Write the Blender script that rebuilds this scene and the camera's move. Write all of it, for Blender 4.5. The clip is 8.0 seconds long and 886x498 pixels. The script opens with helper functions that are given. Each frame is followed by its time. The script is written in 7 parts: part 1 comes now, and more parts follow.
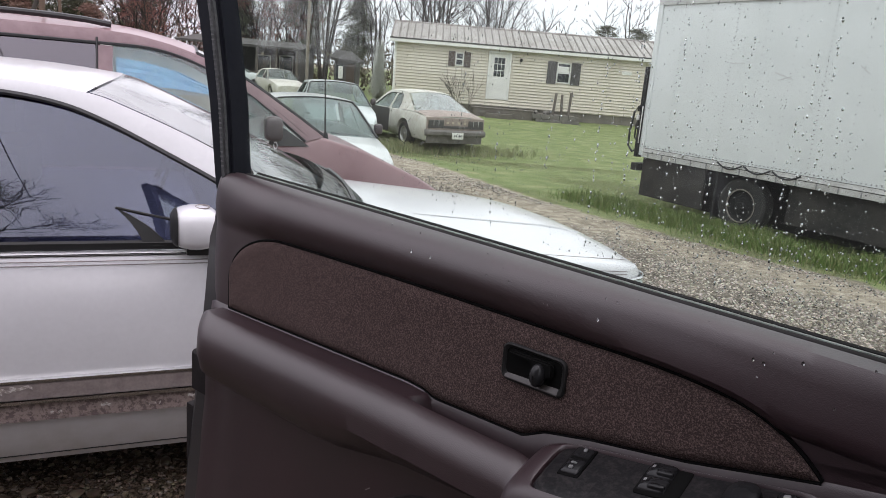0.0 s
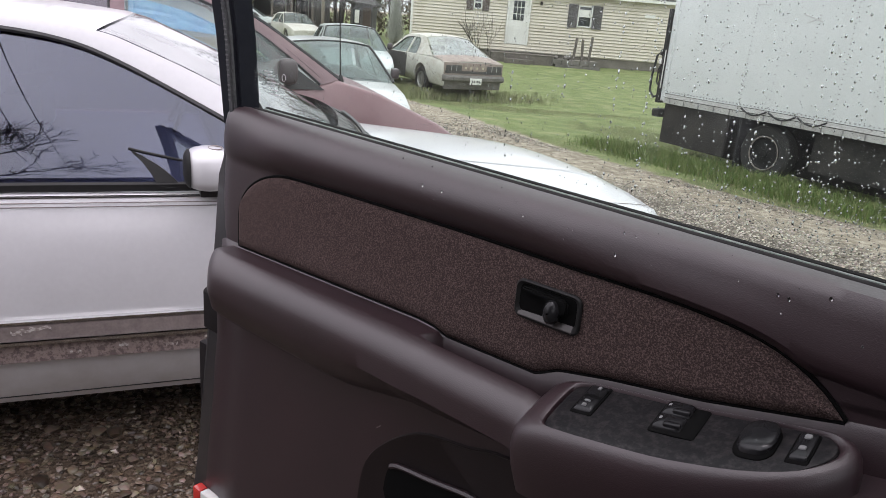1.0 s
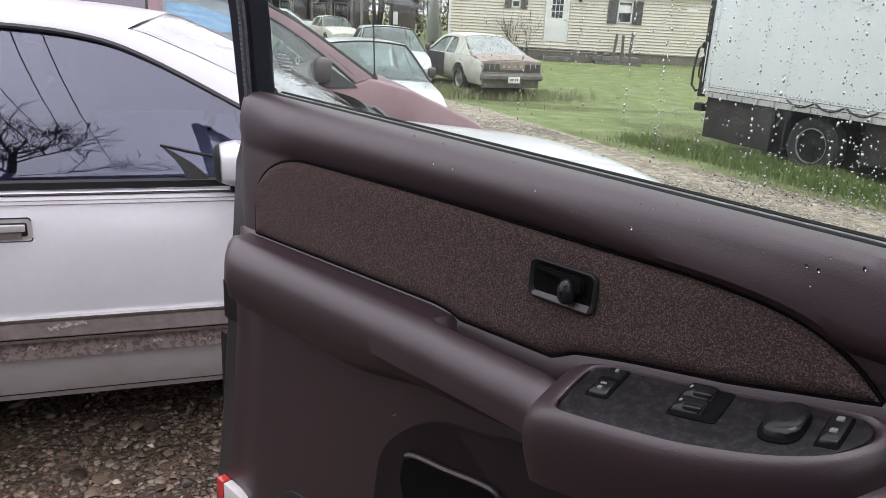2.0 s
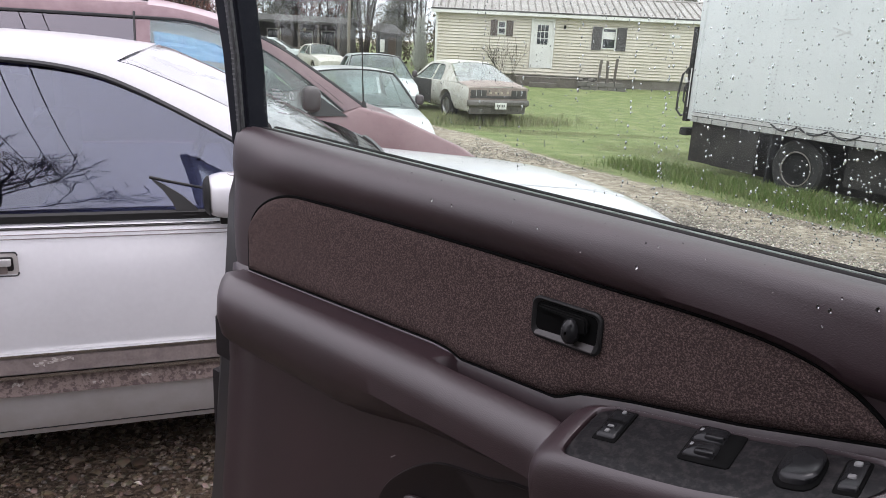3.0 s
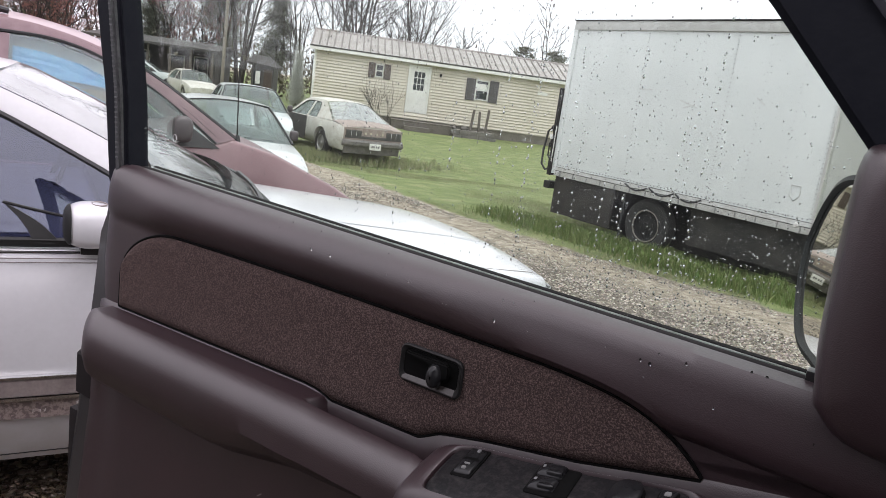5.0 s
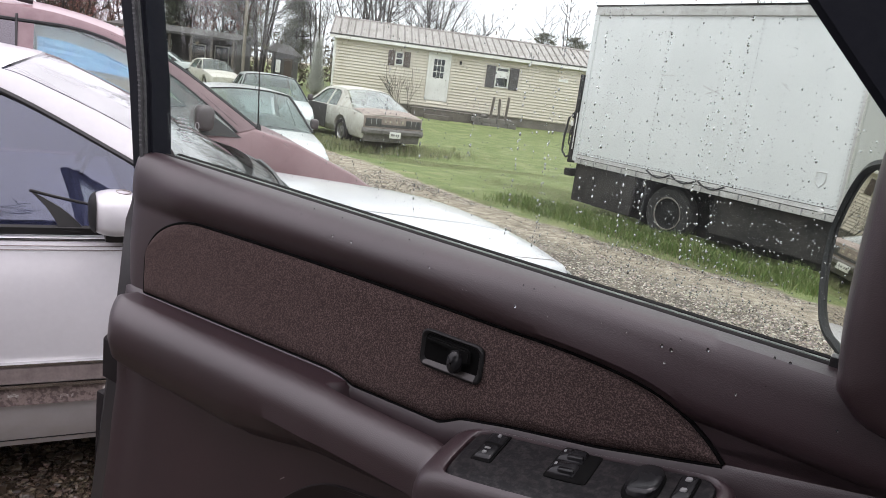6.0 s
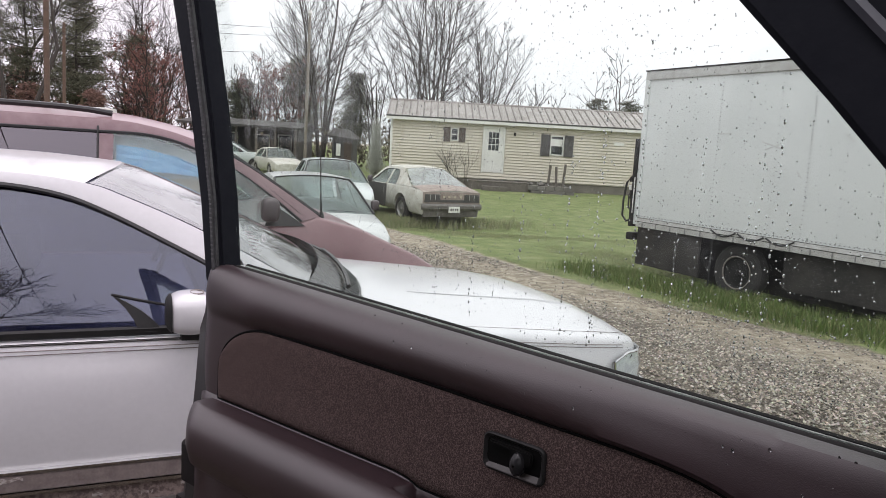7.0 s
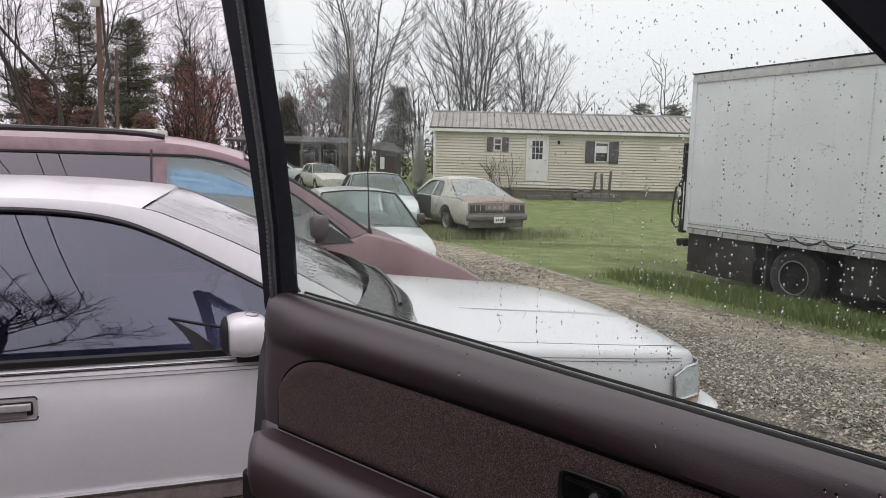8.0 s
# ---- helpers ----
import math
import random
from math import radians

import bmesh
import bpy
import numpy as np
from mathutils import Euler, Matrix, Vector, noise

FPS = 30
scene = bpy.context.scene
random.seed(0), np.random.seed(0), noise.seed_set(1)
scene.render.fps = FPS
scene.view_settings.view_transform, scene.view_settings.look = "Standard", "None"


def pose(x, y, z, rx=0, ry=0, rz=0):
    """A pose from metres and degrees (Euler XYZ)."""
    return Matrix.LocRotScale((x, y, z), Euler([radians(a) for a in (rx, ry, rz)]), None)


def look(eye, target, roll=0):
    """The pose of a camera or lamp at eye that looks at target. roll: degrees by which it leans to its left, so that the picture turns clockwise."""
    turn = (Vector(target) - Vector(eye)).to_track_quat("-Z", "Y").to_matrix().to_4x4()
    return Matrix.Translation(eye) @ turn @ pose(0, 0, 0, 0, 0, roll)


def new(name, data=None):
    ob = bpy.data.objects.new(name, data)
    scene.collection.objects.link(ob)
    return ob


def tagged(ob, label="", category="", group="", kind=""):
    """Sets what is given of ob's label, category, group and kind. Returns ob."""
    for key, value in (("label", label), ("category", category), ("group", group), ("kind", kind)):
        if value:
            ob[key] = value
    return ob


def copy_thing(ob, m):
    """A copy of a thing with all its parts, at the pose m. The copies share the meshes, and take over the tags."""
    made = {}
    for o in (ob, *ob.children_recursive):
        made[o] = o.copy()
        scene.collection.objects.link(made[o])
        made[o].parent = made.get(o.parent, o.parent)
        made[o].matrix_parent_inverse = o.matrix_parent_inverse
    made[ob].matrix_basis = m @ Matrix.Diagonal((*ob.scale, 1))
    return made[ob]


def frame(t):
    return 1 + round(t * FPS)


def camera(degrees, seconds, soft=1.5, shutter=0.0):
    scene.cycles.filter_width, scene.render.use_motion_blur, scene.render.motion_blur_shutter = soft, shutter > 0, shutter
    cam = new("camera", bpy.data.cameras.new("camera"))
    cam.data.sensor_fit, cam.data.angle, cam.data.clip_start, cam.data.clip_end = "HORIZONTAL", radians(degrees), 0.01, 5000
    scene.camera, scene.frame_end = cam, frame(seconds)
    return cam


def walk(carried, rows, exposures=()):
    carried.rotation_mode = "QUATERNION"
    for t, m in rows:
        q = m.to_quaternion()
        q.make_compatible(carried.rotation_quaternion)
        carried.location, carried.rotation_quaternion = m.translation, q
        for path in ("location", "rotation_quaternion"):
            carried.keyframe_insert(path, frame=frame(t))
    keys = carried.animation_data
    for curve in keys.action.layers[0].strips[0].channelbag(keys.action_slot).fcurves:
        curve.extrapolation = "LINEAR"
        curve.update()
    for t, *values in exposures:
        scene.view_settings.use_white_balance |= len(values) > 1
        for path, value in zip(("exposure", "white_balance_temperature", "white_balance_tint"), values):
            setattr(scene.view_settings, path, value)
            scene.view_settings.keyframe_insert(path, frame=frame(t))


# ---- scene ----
cam = camera(62.2, 8.0, soft=0.45)
PATH = [
    (0, (-0.02, 0.049, 1.546), (0.039, 1.994, 1.082), 4.7),
    (0.5, (-0.002, 0.051, 1.543), (0.071, 1.973, 0.994), 3.7),
    (1, (-0.012, 0.072, 1.524), (0.011, 1.979, 0.921), 4.7),
    (1.2, (-0.006, 0.078, 1.515), (-0.007, 1.974, 0.877), 4.6),
    (2.3, (0.026, 0.102, 1.492), (-0.131, 2.008, 0.907), 2.7),
    (2.5, (0.015, 0.105, 1.497), (-0.19, 2.011, 0.927), 2.7),
    (3, (0.009, 0.114, 1.503), (-0.052, 2.038, 0.961), 2.8),
    (3.3, (0.019, 0.094, 1.524), (0.093, 2.027, 1.066), 4.7),
    (3.5, (0.024, 0.074, 1.533), (0.279, 2.003, 1.074), 6.1),
    (3.7, (0.02, 0.061, 1.533), (0.366, 1.987, 1.101), 7),
    (4, (0.005, 0.056, 1.532), (0.348, 1.981, 1.108), 7.5),
    (4.5, (-0.008, 0.062, 1.528), (0.278, 1.996, 1.108), 8.1),
    (5, (-0.002, 0.051, 1.532), (0.283, 1.989, 1.126), 7.8),
    (5.2, (-0.005, 0.056, 1.53), (0.262, 1.989, 1.09), 7.9),
    (6.3, (0.001, 0.047, 1.53), (0.234, 1.984, 1.086), 7.4),
    (6.5, (0.004, 0.049, 1.533), (0.248, 1.988, 1.112), 6.9),
    (6.8, (0.003, 0.04, 1.555), (0.199, 2.006, 1.21), 5.2),
    (7, (0.002, 0.024, 1.576), (0.05, 2.005, 1.304), 3.3),
    (7.5, (0.03, -0.015, 1.607), (-0.13, 1.967, 1.387), 0.3),
    (7.75, (0.005, 0.021, 1.6), (-0.114, 2.003, 1.366), 0.9),
    (8, (-0.022, 0.057, 1.592), (-0.098, 2.04, 1.343), 1.5),
]
walk(cam, [(t, look(eye, target, roll)) for t, eye, target, roll in PATH], [(0, 0.78, 6420, 21), (1.2, 0.98, 6420, 21), (2.5, 1.16, 6320, 21), (4.5, 0.94, 6480, 22), (6.5, 1.07, 6480, 22), (7.5, 0.24, 6650, 24), (8, 0.41, 6600, 24)])

# ---- world and light ----
world = bpy.data.worlds.new("overcast_sky")
scene.world = world
world.use_nodes = True
wn, wl = world.node_tree.nodes, world.node_tree.links
wn.clear()
sky = wn.new("ShaderNodeTexSky")
sky.sky_type = "NISHITA"
sky.sun_disc = False
sky.sun_elevation = radians(48)
sky.sun_rotation = radians(200)
sky.air_density, sky.dust_density = 1.0, 6.0
grey = wn.new("ShaderNodeHueSaturation")
grey.inputs["Saturation"].default_value = 0.12
grey.inputs["Value"].default_value = 0.06
cloud_xyz = wn.new("ShaderNodeTexCoord")
cloud = wn.new("ShaderNodeTexNoise")
cloud.inputs["Scale"].default_value = 1.6
cloud.inputs["Detail"].default_value = 5.0
cloud_ramp = wn.new("ShaderNodeValToRGB")
cloud_ramp.color_ramp.elements[0].color = (0.76, 0.79, 0.82, 1)
cloud_ramp.color_ramp.elements[1].color = (0.92, 0.93, 0.94, 1)
cloud_mix = wn.new("ShaderNodeMix")
cloud_mix.data_type = "RGBA"
cloud_mix.inputs["Factor"].default_value = 0.82
bg = wn.new("ShaderNodeBackground")
# an overcast sky is brightest overhead
up = wn.new("ShaderNodeSeparateXYZ")
wl.new(cloud_xyz.outputs["Generated"], up.inputs[0])
zen = wn.new("ShaderNodeMapRange")
zen.inputs["From Min"].default_value, zen.inputs["From Max"].default_value = 0.0, 1.0
zen.inputs["To Min"].default_value, zen.inputs["To Max"].default_value = 0.93, 1.65
wl.new(up.outputs["Z"], zen.inputs["Value"])
wl.new(zen.outputs["Result"], bg.inputs["Strength"])
wo = wn.new("ShaderNodeOutputWorld")
wl.new(sky.outputs["Color"], grey.inputs["Color"])
wl.new(cloud_xyz.outputs["Generated"], cloud.inputs["Vector"])
wl.new(cloud.outputs["Fac"], cloud_ramp.inputs["Fac"])
wl.new(grey.outputs["Color"], cloud_mix.inputs["A"])
wl.new(cloud_ramp.outputs["Color"], cloud_mix.inputs["B"])
wl.new(cloud_mix.outputs["Result"], bg.inputs["Color"])
wl.new(bg.outputs["Background"], wo.inputs["Surface"])

sun_data = bpy.data.lights.new("sun", "SUN")
sun_data.energy, sun_data.angle, sun_data.color = 0.7, radians(30), (1.0, 0.97, 0.93)
sun = new("sun", sun_data)
sun.matrix_world = look((0, 0, 30), (-1.5, -1.5, 0))


# ---- materials ----
def pbr(name, c1, c2=None, scale=8.0, rough=0.6, metal=0.0, bump=0.0, fine=60.0, coat=0.0, rough2=None, spec=0.5,
        stain=0.35, spread=None):
    """A surface with two scales of variation: stains from c1 to c2, and fine grain in the relief."""
    m = bpy.data.materials.new(name)
    m.use_nodes = True
    nt = m.node_tree
    n, l = nt.nodes, nt.links
    b = n["Principled BSDF"]
    c2 = c2 or tuple(v * 0.8 for v in c1)
    xyz = n.new("ShaderNodeTexCoord")
    big = n.new("ShaderNodeTexNoise")
    big.inputs["Scale"].default_value, big.inputs["Detail"].default_value, big.inputs["Roughness"].default_value = scale, 6.0, 0.65
    small = n.new("ShaderNodeTexNoise")
    small.inputs["Scale"].default_value, small.inputs["Detail"].default_value = fine, 3.0
    for t in (big, small):
        l.new(xyz.outputs["Object"], t.inputs["Vector"])
    ramp = n.new("ShaderNodeValToRGB")
    lo, hi = spread or (0.5 - stain / 2, 0.5 + stain / 2)
    ramp.color_ramp.elements[0].position, ramp.color_ramp.elements[1].position = lo, hi
    ramp.color_ramp.elements[0].color, ramp.color_ramp.elements[1].color = (*c1, 1), (*c2, 1)
    add = n.new("ShaderNodeMath")
    add.operation = "MULTIPLY_ADD"
    add.inputs[1].default_value, add.inputs[2].default_value = 0.35, -0.17
    l.new(small.outputs["Fac"], add.inputs[0])
    both = n.new("ShaderNodeMath")
    l.new(big.outputs["Fac"], both.inputs[0])
    l.new(add.outputs[0], both.inputs[1])
    l.new(both.outputs[0], ramp.inputs["Fac"])
    l.new(ramp.outputs["Color"], b.inputs["Base Color"])
    r = n.new("ShaderNodeMapRange")
    r.inputs["To Min"].default_value, r.inputs["To Max"].default_value = rough, rough if rough2 is None else rough2
    l.new(both.outputs[0], r.inputs["Value"])
    l.new(r.outputs["Result"], b.inputs["Roughness"])
    b.inputs["Metallic"].default_value = metal
    b.inputs["Coat Weight"].default_value = coat
    b.inputs["Coat Roughness"].default_value = 0.06
    b.inputs["Specular IOR Level"].default_value = spec
    if bump:
        bp = n.new("ShaderNodeBump")
        bp.inputs["Strength"].default_value, bp.inputs["Distance"].default_value = 1.0, bump
        l.new(small.outputs["Fac"], bp.inputs["Height"])
        l.new(bp.outputs["Normal"], b.inputs["Normal"])
    return m


def clear_glass(name, tint=(0.93, 0.96, 0.95), haze=0.0, rough=0.0, gloss_least=0.04, gloss_tint=(1, 1, 1)):
    """Thin clear glass: mostly see-through, with mirror gloss at grazing angles and a film of dirt; strong haze also
    stands for sky sheen.
    """
    m = bpy.data.materials.new(name)
    m.use_nodes = True
    n, l = m.node_tree.nodes, m.node_tree.links
    n.clear()
    out = n.new("ShaderNodeOutputMaterial")
    clear = n.new("ShaderNodeBsdfTransparent")
    clear.inputs["Color"].default_value = (*tint, 1)
    gloss = n.new("ShaderNodeBsdfGlossy")
    gloss.inputs["Roughness"].default_value = rough
    gloss.inputs["Color"].default_value = (*gloss_tint, 1)
    face = n.new("ShaderNodeLayerWeight")
    face.inputs["Blend"].default_value = 0.5
    power = n.new("ShaderNodeMath")
    power.operation = "POWER"
    power.inputs[1].default_value = 4.0
    fres = n.new("ShaderNodeMath")
    fres.operation = "MULTIPLY_ADD"
    fres.inputs[1].default_value, fres.inputs[2].default_value = 0.9, gloss_least
    l.new(face.outputs["Facing"], power.inputs[0])
    l.new(power.outputs[0], fres.inputs[0])
    mix = n.new("ShaderNodeMixShader")
    l.new(fres.outputs[0], mix.inputs["Fac"])
    l.new(clear.outputs[0], mix.inputs[1])
    l.new(gloss.outputs[0], mix.inputs[2])
    last = mix
    if haze:
        film = n.new("ShaderNodeBsdfTranslucent")
        film.inputs["Color"].default_value = (0.8, 0.83, 0.82, 1)
        xyz = n.new("ShaderNodeTexCoord")
        noi = n.new("ShaderNodeTexNoise")
        noi.inputs["Scale"].default_value, noi.inputs["Detail"].default_value = 3.5, 5.0
        rg = n.new("ShaderNodeMapRange")
        rg.inputs["From Min"].default_value, rg.inputs["From Max"].default_value = 0.35, 0.75
        rg.inputs["To Min"].default_value, rg.inputs["To Max"].default_value = haze * 0.4, haze * 1.6
        last = n.new("ShaderNodeMixShader")
        l.new(xyz.outputs["Object"], noi.inputs["Vector"])
        l.new(noi.outputs["Fac"], rg.inputs["Value"])
        # runs of dried water down the pane
        stretch = n.new("ShaderNodeMapping")
        stretch.inputs["Scale"].default_value = (38, 38, 2.2)
        runs = n.new("ShaderNodeTexNoise")
        runs.inputs["Scale"].default_value, runs.inputs["Detail"].default_value = 1.0, 4.0
        lift = n.new("ShaderNodeMapRange")
        lift.inputs["From Min"].default_value, lift.inputs["From Max"].default_value = 0.58, 0.85
        lift.inputs["To Min"].default_value, lift.inputs["To Max"].default_value = 0.0, min(haze * 5, 0.03)
        total = n.new("ShaderNodeMath")
        l.new(xyz.outputs["Object"], stretch.inputs["Vector"])
        l.new(stretch.outputs["Vector"], runs.inputs["Vector"])
        l.new(runs.outputs["Fac"], lift.inputs["Value"])
        l.new(rg.outputs["Result"], total.inputs[0])
        l.new(lift.outputs["Result"], total.inputs[1])
        l.new(total.outputs[0], last.inputs["Fac"])
        l.new(mix.outputs[0], last.inputs[1])
        l.new(film.outputs[0], last.inputs[2])
    l.new(last.outputs[0], out.inputs["Surface"])
    return m


def leather(name, c1, c2, rough=0.42, spec=0.8, cell=430.0, depth=0.00022):
    """Moulded plastic with a pebbled grain, faint scratches and dull patches."""
    m = pbr(name, c1, c2, 5, rough, fine=300, rough2=rough + 0.12, spec=spec)
    n, l = m.node_tree.nodes, m.node_tree.links
    xyz = next(q for q in n if q.type == "TEX_COORD")
    peb = n.new("ShaderNodeTexVoronoi")
    peb.feature = "SMOOTH_F1"
    peb.inputs["Scale"].default_value, peb.inputs["Smoothness"].default_value = cell, 0.4
    warp = n.new("ShaderNodeTexNoise")
    warp.inputs["Scale"].default_value, warp.inputs["Detail"].default_value = 60.0, 4.0
    both = n.new("ShaderNodeMath")
    both.operation = "MULTIPLY_ADD"
    both.inputs[1].default_value = 0.25
    for q in (peb, warp):
        l.new(xyz.outputs["Object"], q.inputs["Vector"])
    l.new(warp.outputs["Fac"], both.inputs[0])
    l.new(peb.outputs["Distance"], both.inputs[2])
    bp = n.new("ShaderNodeBump")
    bp.inputs["Strength"].default_value, bp.inputs["Distance"].default_value = 1.0, depth
    l.new(both.outputs[0], bp.inputs["Height"])
    l.new(bp.outputs["Normal"], n["Principled BSDF"].inputs["Normal"])
    return m


M = {}
M["trim"] = leather("grained_plastic", (0.0262, 0.0120, 0.0152), (0.0195, 0.0092, 0.0116), 0.38, 0.85, 900.0, 0.00012)
M["matte_black"] = pbr("matte_black_plastic", (0.012, 0.0115, 0.0115), (0.009, 0.009, 0.009), 30, 0.6, spec=0.3)
M["trim_dark"] = pbr("dark_plastic", (0.018, 0.017, 0.018), (0.012, 0.012, 0.013), 14, 0.38, bump=0.0002, fine=300)
M["cloth"] = pbr("brown_fabric", (0.058, 0.0402, 0.0385), (0.235, 0.167, 0.153), 560, 0.95, bump=0.0028, fine=1100, spec=0.08, spread=(0.46, 0.74))
M["rubber"] = pbr("black_rubber", (0.012, 0.012, 0.013), (0.022, 0.022, 0.024), 30, 0.55, bump=0.0003, fine=200)
M["chrome"] = pbr("chrome", (0.62, 0.62, 0.62), (0.5, 0.5, 0.5), 20, 0.12, metal=1.0)
M["white_mark"] = pbr("white_print", (0.17, 0.17, 0.17), rough=0.5)
M["red_lens"] = pbr("red_reflector", (0.55, 0.03, 0.02), (0.45, 0.02, 0.015), 40, 0.15, coat=0.6)
M["white_lens"] = pbr("clear_reflector", (0.7, 0.68, 0.66), rough=0.2, coat=0.5)
M["lamp_lens"] = pbr("lamp_lens", (0.52, 0.56, 0.56), (0.35, 0.38, 0.4), 22, 0.12, coat=0.8)
M["glass"] = clear_glass("window_glass", tint=(0.90, 0.95, 0.922), haze=0.006, gloss_least=0.022)
M["rim_dull"] = pbr("dull_steel_ring", (0.22, 0.205, 0.185), (0.11, 0.085, 0.068), 24, 0.6)
M["car_glass"] = clear_glass("car_glass", tint=(0.72, 0.79, 0.77), haze=0.035)
M["tint_glass"] = clear_glass("privacy_glass", tint=(0.16, 0.15, 0.19), gloss_least=0.125, gloss_tint=(0.96, 0.90, 0.98))
M["sedan_paint"] = pbr("pearl_white_paint", (0.545, 0.54, 0.555), (0.495, 0.49, 0.505), 2.2, 0.26, coat=0.55, rough2=0.34)
def road_dirt(m, z0, z1, amount):
    """Lays a film of tan road dirt over the lower flanks of a painted body."""
    n, l = m.node_tree.nodes, m.node_tree.links
    b = n["Principled BSDF"]
    xyz = next(q for q in n if q.type == "TEX_COORD")
    cut = n.new("ShaderNodeSeparateXYZ")
    l.new(xyz.outputs["Object"], cut.inputs[0])
    low = n.new("ShaderNodeMapRange")
    low.inputs["From Min"].default_value, low.inputs["From Max"].default_value = z1, z0
    low.inputs["To Max"].default_value = amount
    l.new(cut.outputs["Z"], low.inputs["Value"])
    spots = n.new("ShaderNodeTexNoise")
    spots.inputs["Scale"].default_value, spots.inputs["Detail"].default_value = 14.0, 8.0
    l.new(xyz.outputs["Object"], spots.inputs["Vector"])
    both = n.new("ShaderNodeMath")
    both.operation = "MULTIPLY"
    l.new(low.outputs["Result"], both.inputs[0])
    l.new(spots.outputs["Fac"], both.inputs[1])
    mix = n.new("ShaderNodeMix")
    mix.data_type = "RGBA"
    mix.inputs["B"].default_value = (0.27, 0.21, 0.155, 1)
    l.new(both.outputs[0], mix.inputs["Factor"])
    l.new(b.inputs["Base Color"].links[0].from_socket, mix.inputs["A"])
    l.new(mix.outputs["Result"], b.inputs["Base Color"])


road_dirt(M["sedan_paint"], 0.22, 0.50, 0.75)
M["sedan_mould"] = pbr("worn_grey_moulding", (0.13, 0.105, 0.10), (0.21, 0.175, 0.165), 26, 0.55, bump=0.0004, fine=130)
M["sedan_peel"] = pbr("peeling_moulding", (0.22, 0.172, 0.158), (0.10, 0.074, 0.069), 60, 0.6, bump=0.0012, fine=140, spread=(0.46, 0.58))
M["maroon"] = pbr("faded_maroon_paint", (0.175, 0.088, 0.098), (0.235, 0.138, 0.148), 3, 0.38, coat=0.45, rough2=0.5)
M["silver_paint"] = pbr("light_grey_paint", (0.47, 0.485, 0.475), (0.40, 0.412, 0.402), 3, 0.3, coat=0.4)
M["green_grey_paint"] = pbr("pale_green_grey_paint", (0.44, 0.48, 0.47), (0.5, 0.535, 0.525), 3, 0.32, coat=0.4)
M["old_white"] = pbr("chalky_white_paint", (0.55, 0.54, 0.49), (0.36, 0.34, 0.29), 5, 0.55, rough2=0.75)
M["rust_brown"] = pbr("faded_brown_paint", (0.20, 0.152, 0.132), (0.31, 0.26, 0.225), 6, 0.7)
M["dusty_steel"] = pbr("dusty_grey_steel", (0.075, 0.068, 0.062), (0.15, 0.138, 0.125), 9, 0.6)
M["primer_black"] = pbr("black_primer", (0.05, 0.05, 0.05), (0.08, 0.075, 0.07), 6, 0.7)
M["tyre"] = pbr("tyre_rubber", (0.02, 0.02, 0.02), (0.035, 0.033, 0.03), 18, 0.85, bump=0.002, fine=60)
M["rim"] = pbr("dull_steel", (0.4, 0.4, 0.4), (0.25, 0.23, 0.21), 15, 0.4, metal=0.7)
M["seat"] = pbr("grey_seat_fabric", (0.12, 0.115, 0.115), (0.09, 0.085, 0.085), 9, 0.9)
M["box_white"] = pbr("white_truck_panel", (0.66, 0.68, 0.675), (0.57, 0.59, 0.585), 1.3, 0.45, rough2=0.6, fine=14, stain=0.5)
M["alu"] = pbr("dull_aluminium", (0.56, 0.56, 0.55), (0.42, 0.41, 0.39), 9, 0.5, metal=0.4)
M["black_steel"] = pbr("black_steel", (0.010, 0.010, 0.010), (0.02, 0.019, 0.018), 5, 0.8, bump=0.001, fine=40, spec=0.25)
M["siding"] = pbr("cream_vinyl_siding", (0.62, 0.565, 0.47), (0.51, 0.465, 0.385), 0.8, 0.55, fine=6, stain=0.6)
M["metal_roof"] = pbr("weathered_roof_metal", (0.36, 0.335, 0.312), (0.19, 0.168, 0.15), 1.8, 0.5, metal=0.25, fine=11, stain=0.45)
# Ribs darker than the sheets: dirt, plus rib shadows put into the colour.
M["roof_rib"] = pbr("stained_shaded_rib", (0.2, 0.178, 0.16), (0.12, 0.1, 0.088), 3, 0.6, metal=0.2)
M["white_trim"] = pbr("white_trim_paint", (0.78, 0.77, 0.74), (0.66, 0.65, 0.62), 3, 0.45)
M["shutter"] = pbr("dark_shutter", (0.05, 0.045, 0.04), (0.035, 0.033, 0.03), 7, 0.6)
M["shutter_brown"] = pbr("brown_shutter", (0.075, 0.05, 0.036), (0.05, 0.036, 0.027), 7, 0.6)
M["old_wood"] = pbr("grey_wood", (0.15, 0.132, 0.115), (0.085, 0.073, 0.062), 9, 0.85, bump=0.003, fine=40)
M["dark_glass"] = pbr("dark_window_glass", (0.03, 0.035, 0.04), rough=0.06, coat=0.7)
M["bark"] = pbr("grey_bark", (0.055, 0.047, 0.040), (0.03, 0.026, 0.022), 7, 0.9, bump=0.006, fine=25)
M["twig"] = pbr("twig_bark", (0.036, 0.030, 0.026), (0.022, 0.0185, 0.016), 5, 0.9)
M["needle"] = pbr("pine_needles", (0.066, 0.078, 0.048), (0.11, 0.108, 0.068), 1.5, 0.8)
M["dead_leaf"] = pbr("dead_leaves", (0.235, 0.135, 0.105), (0.16, 0.1, 0.08), 1.2, 0.85)
M["red_bud"] = pbr("red_brown_leaves", (0.23, 0.092, 0.075), (0.15, 0.075, 0.06), 1.2, 0.85)
M["blue_sheet"] = pbr("blue_plastic_sheet", (0.12, 0.36, 0.70), (0.25, 0.53, 0.82), 12, 0.3, bump=0.012, fine=24)


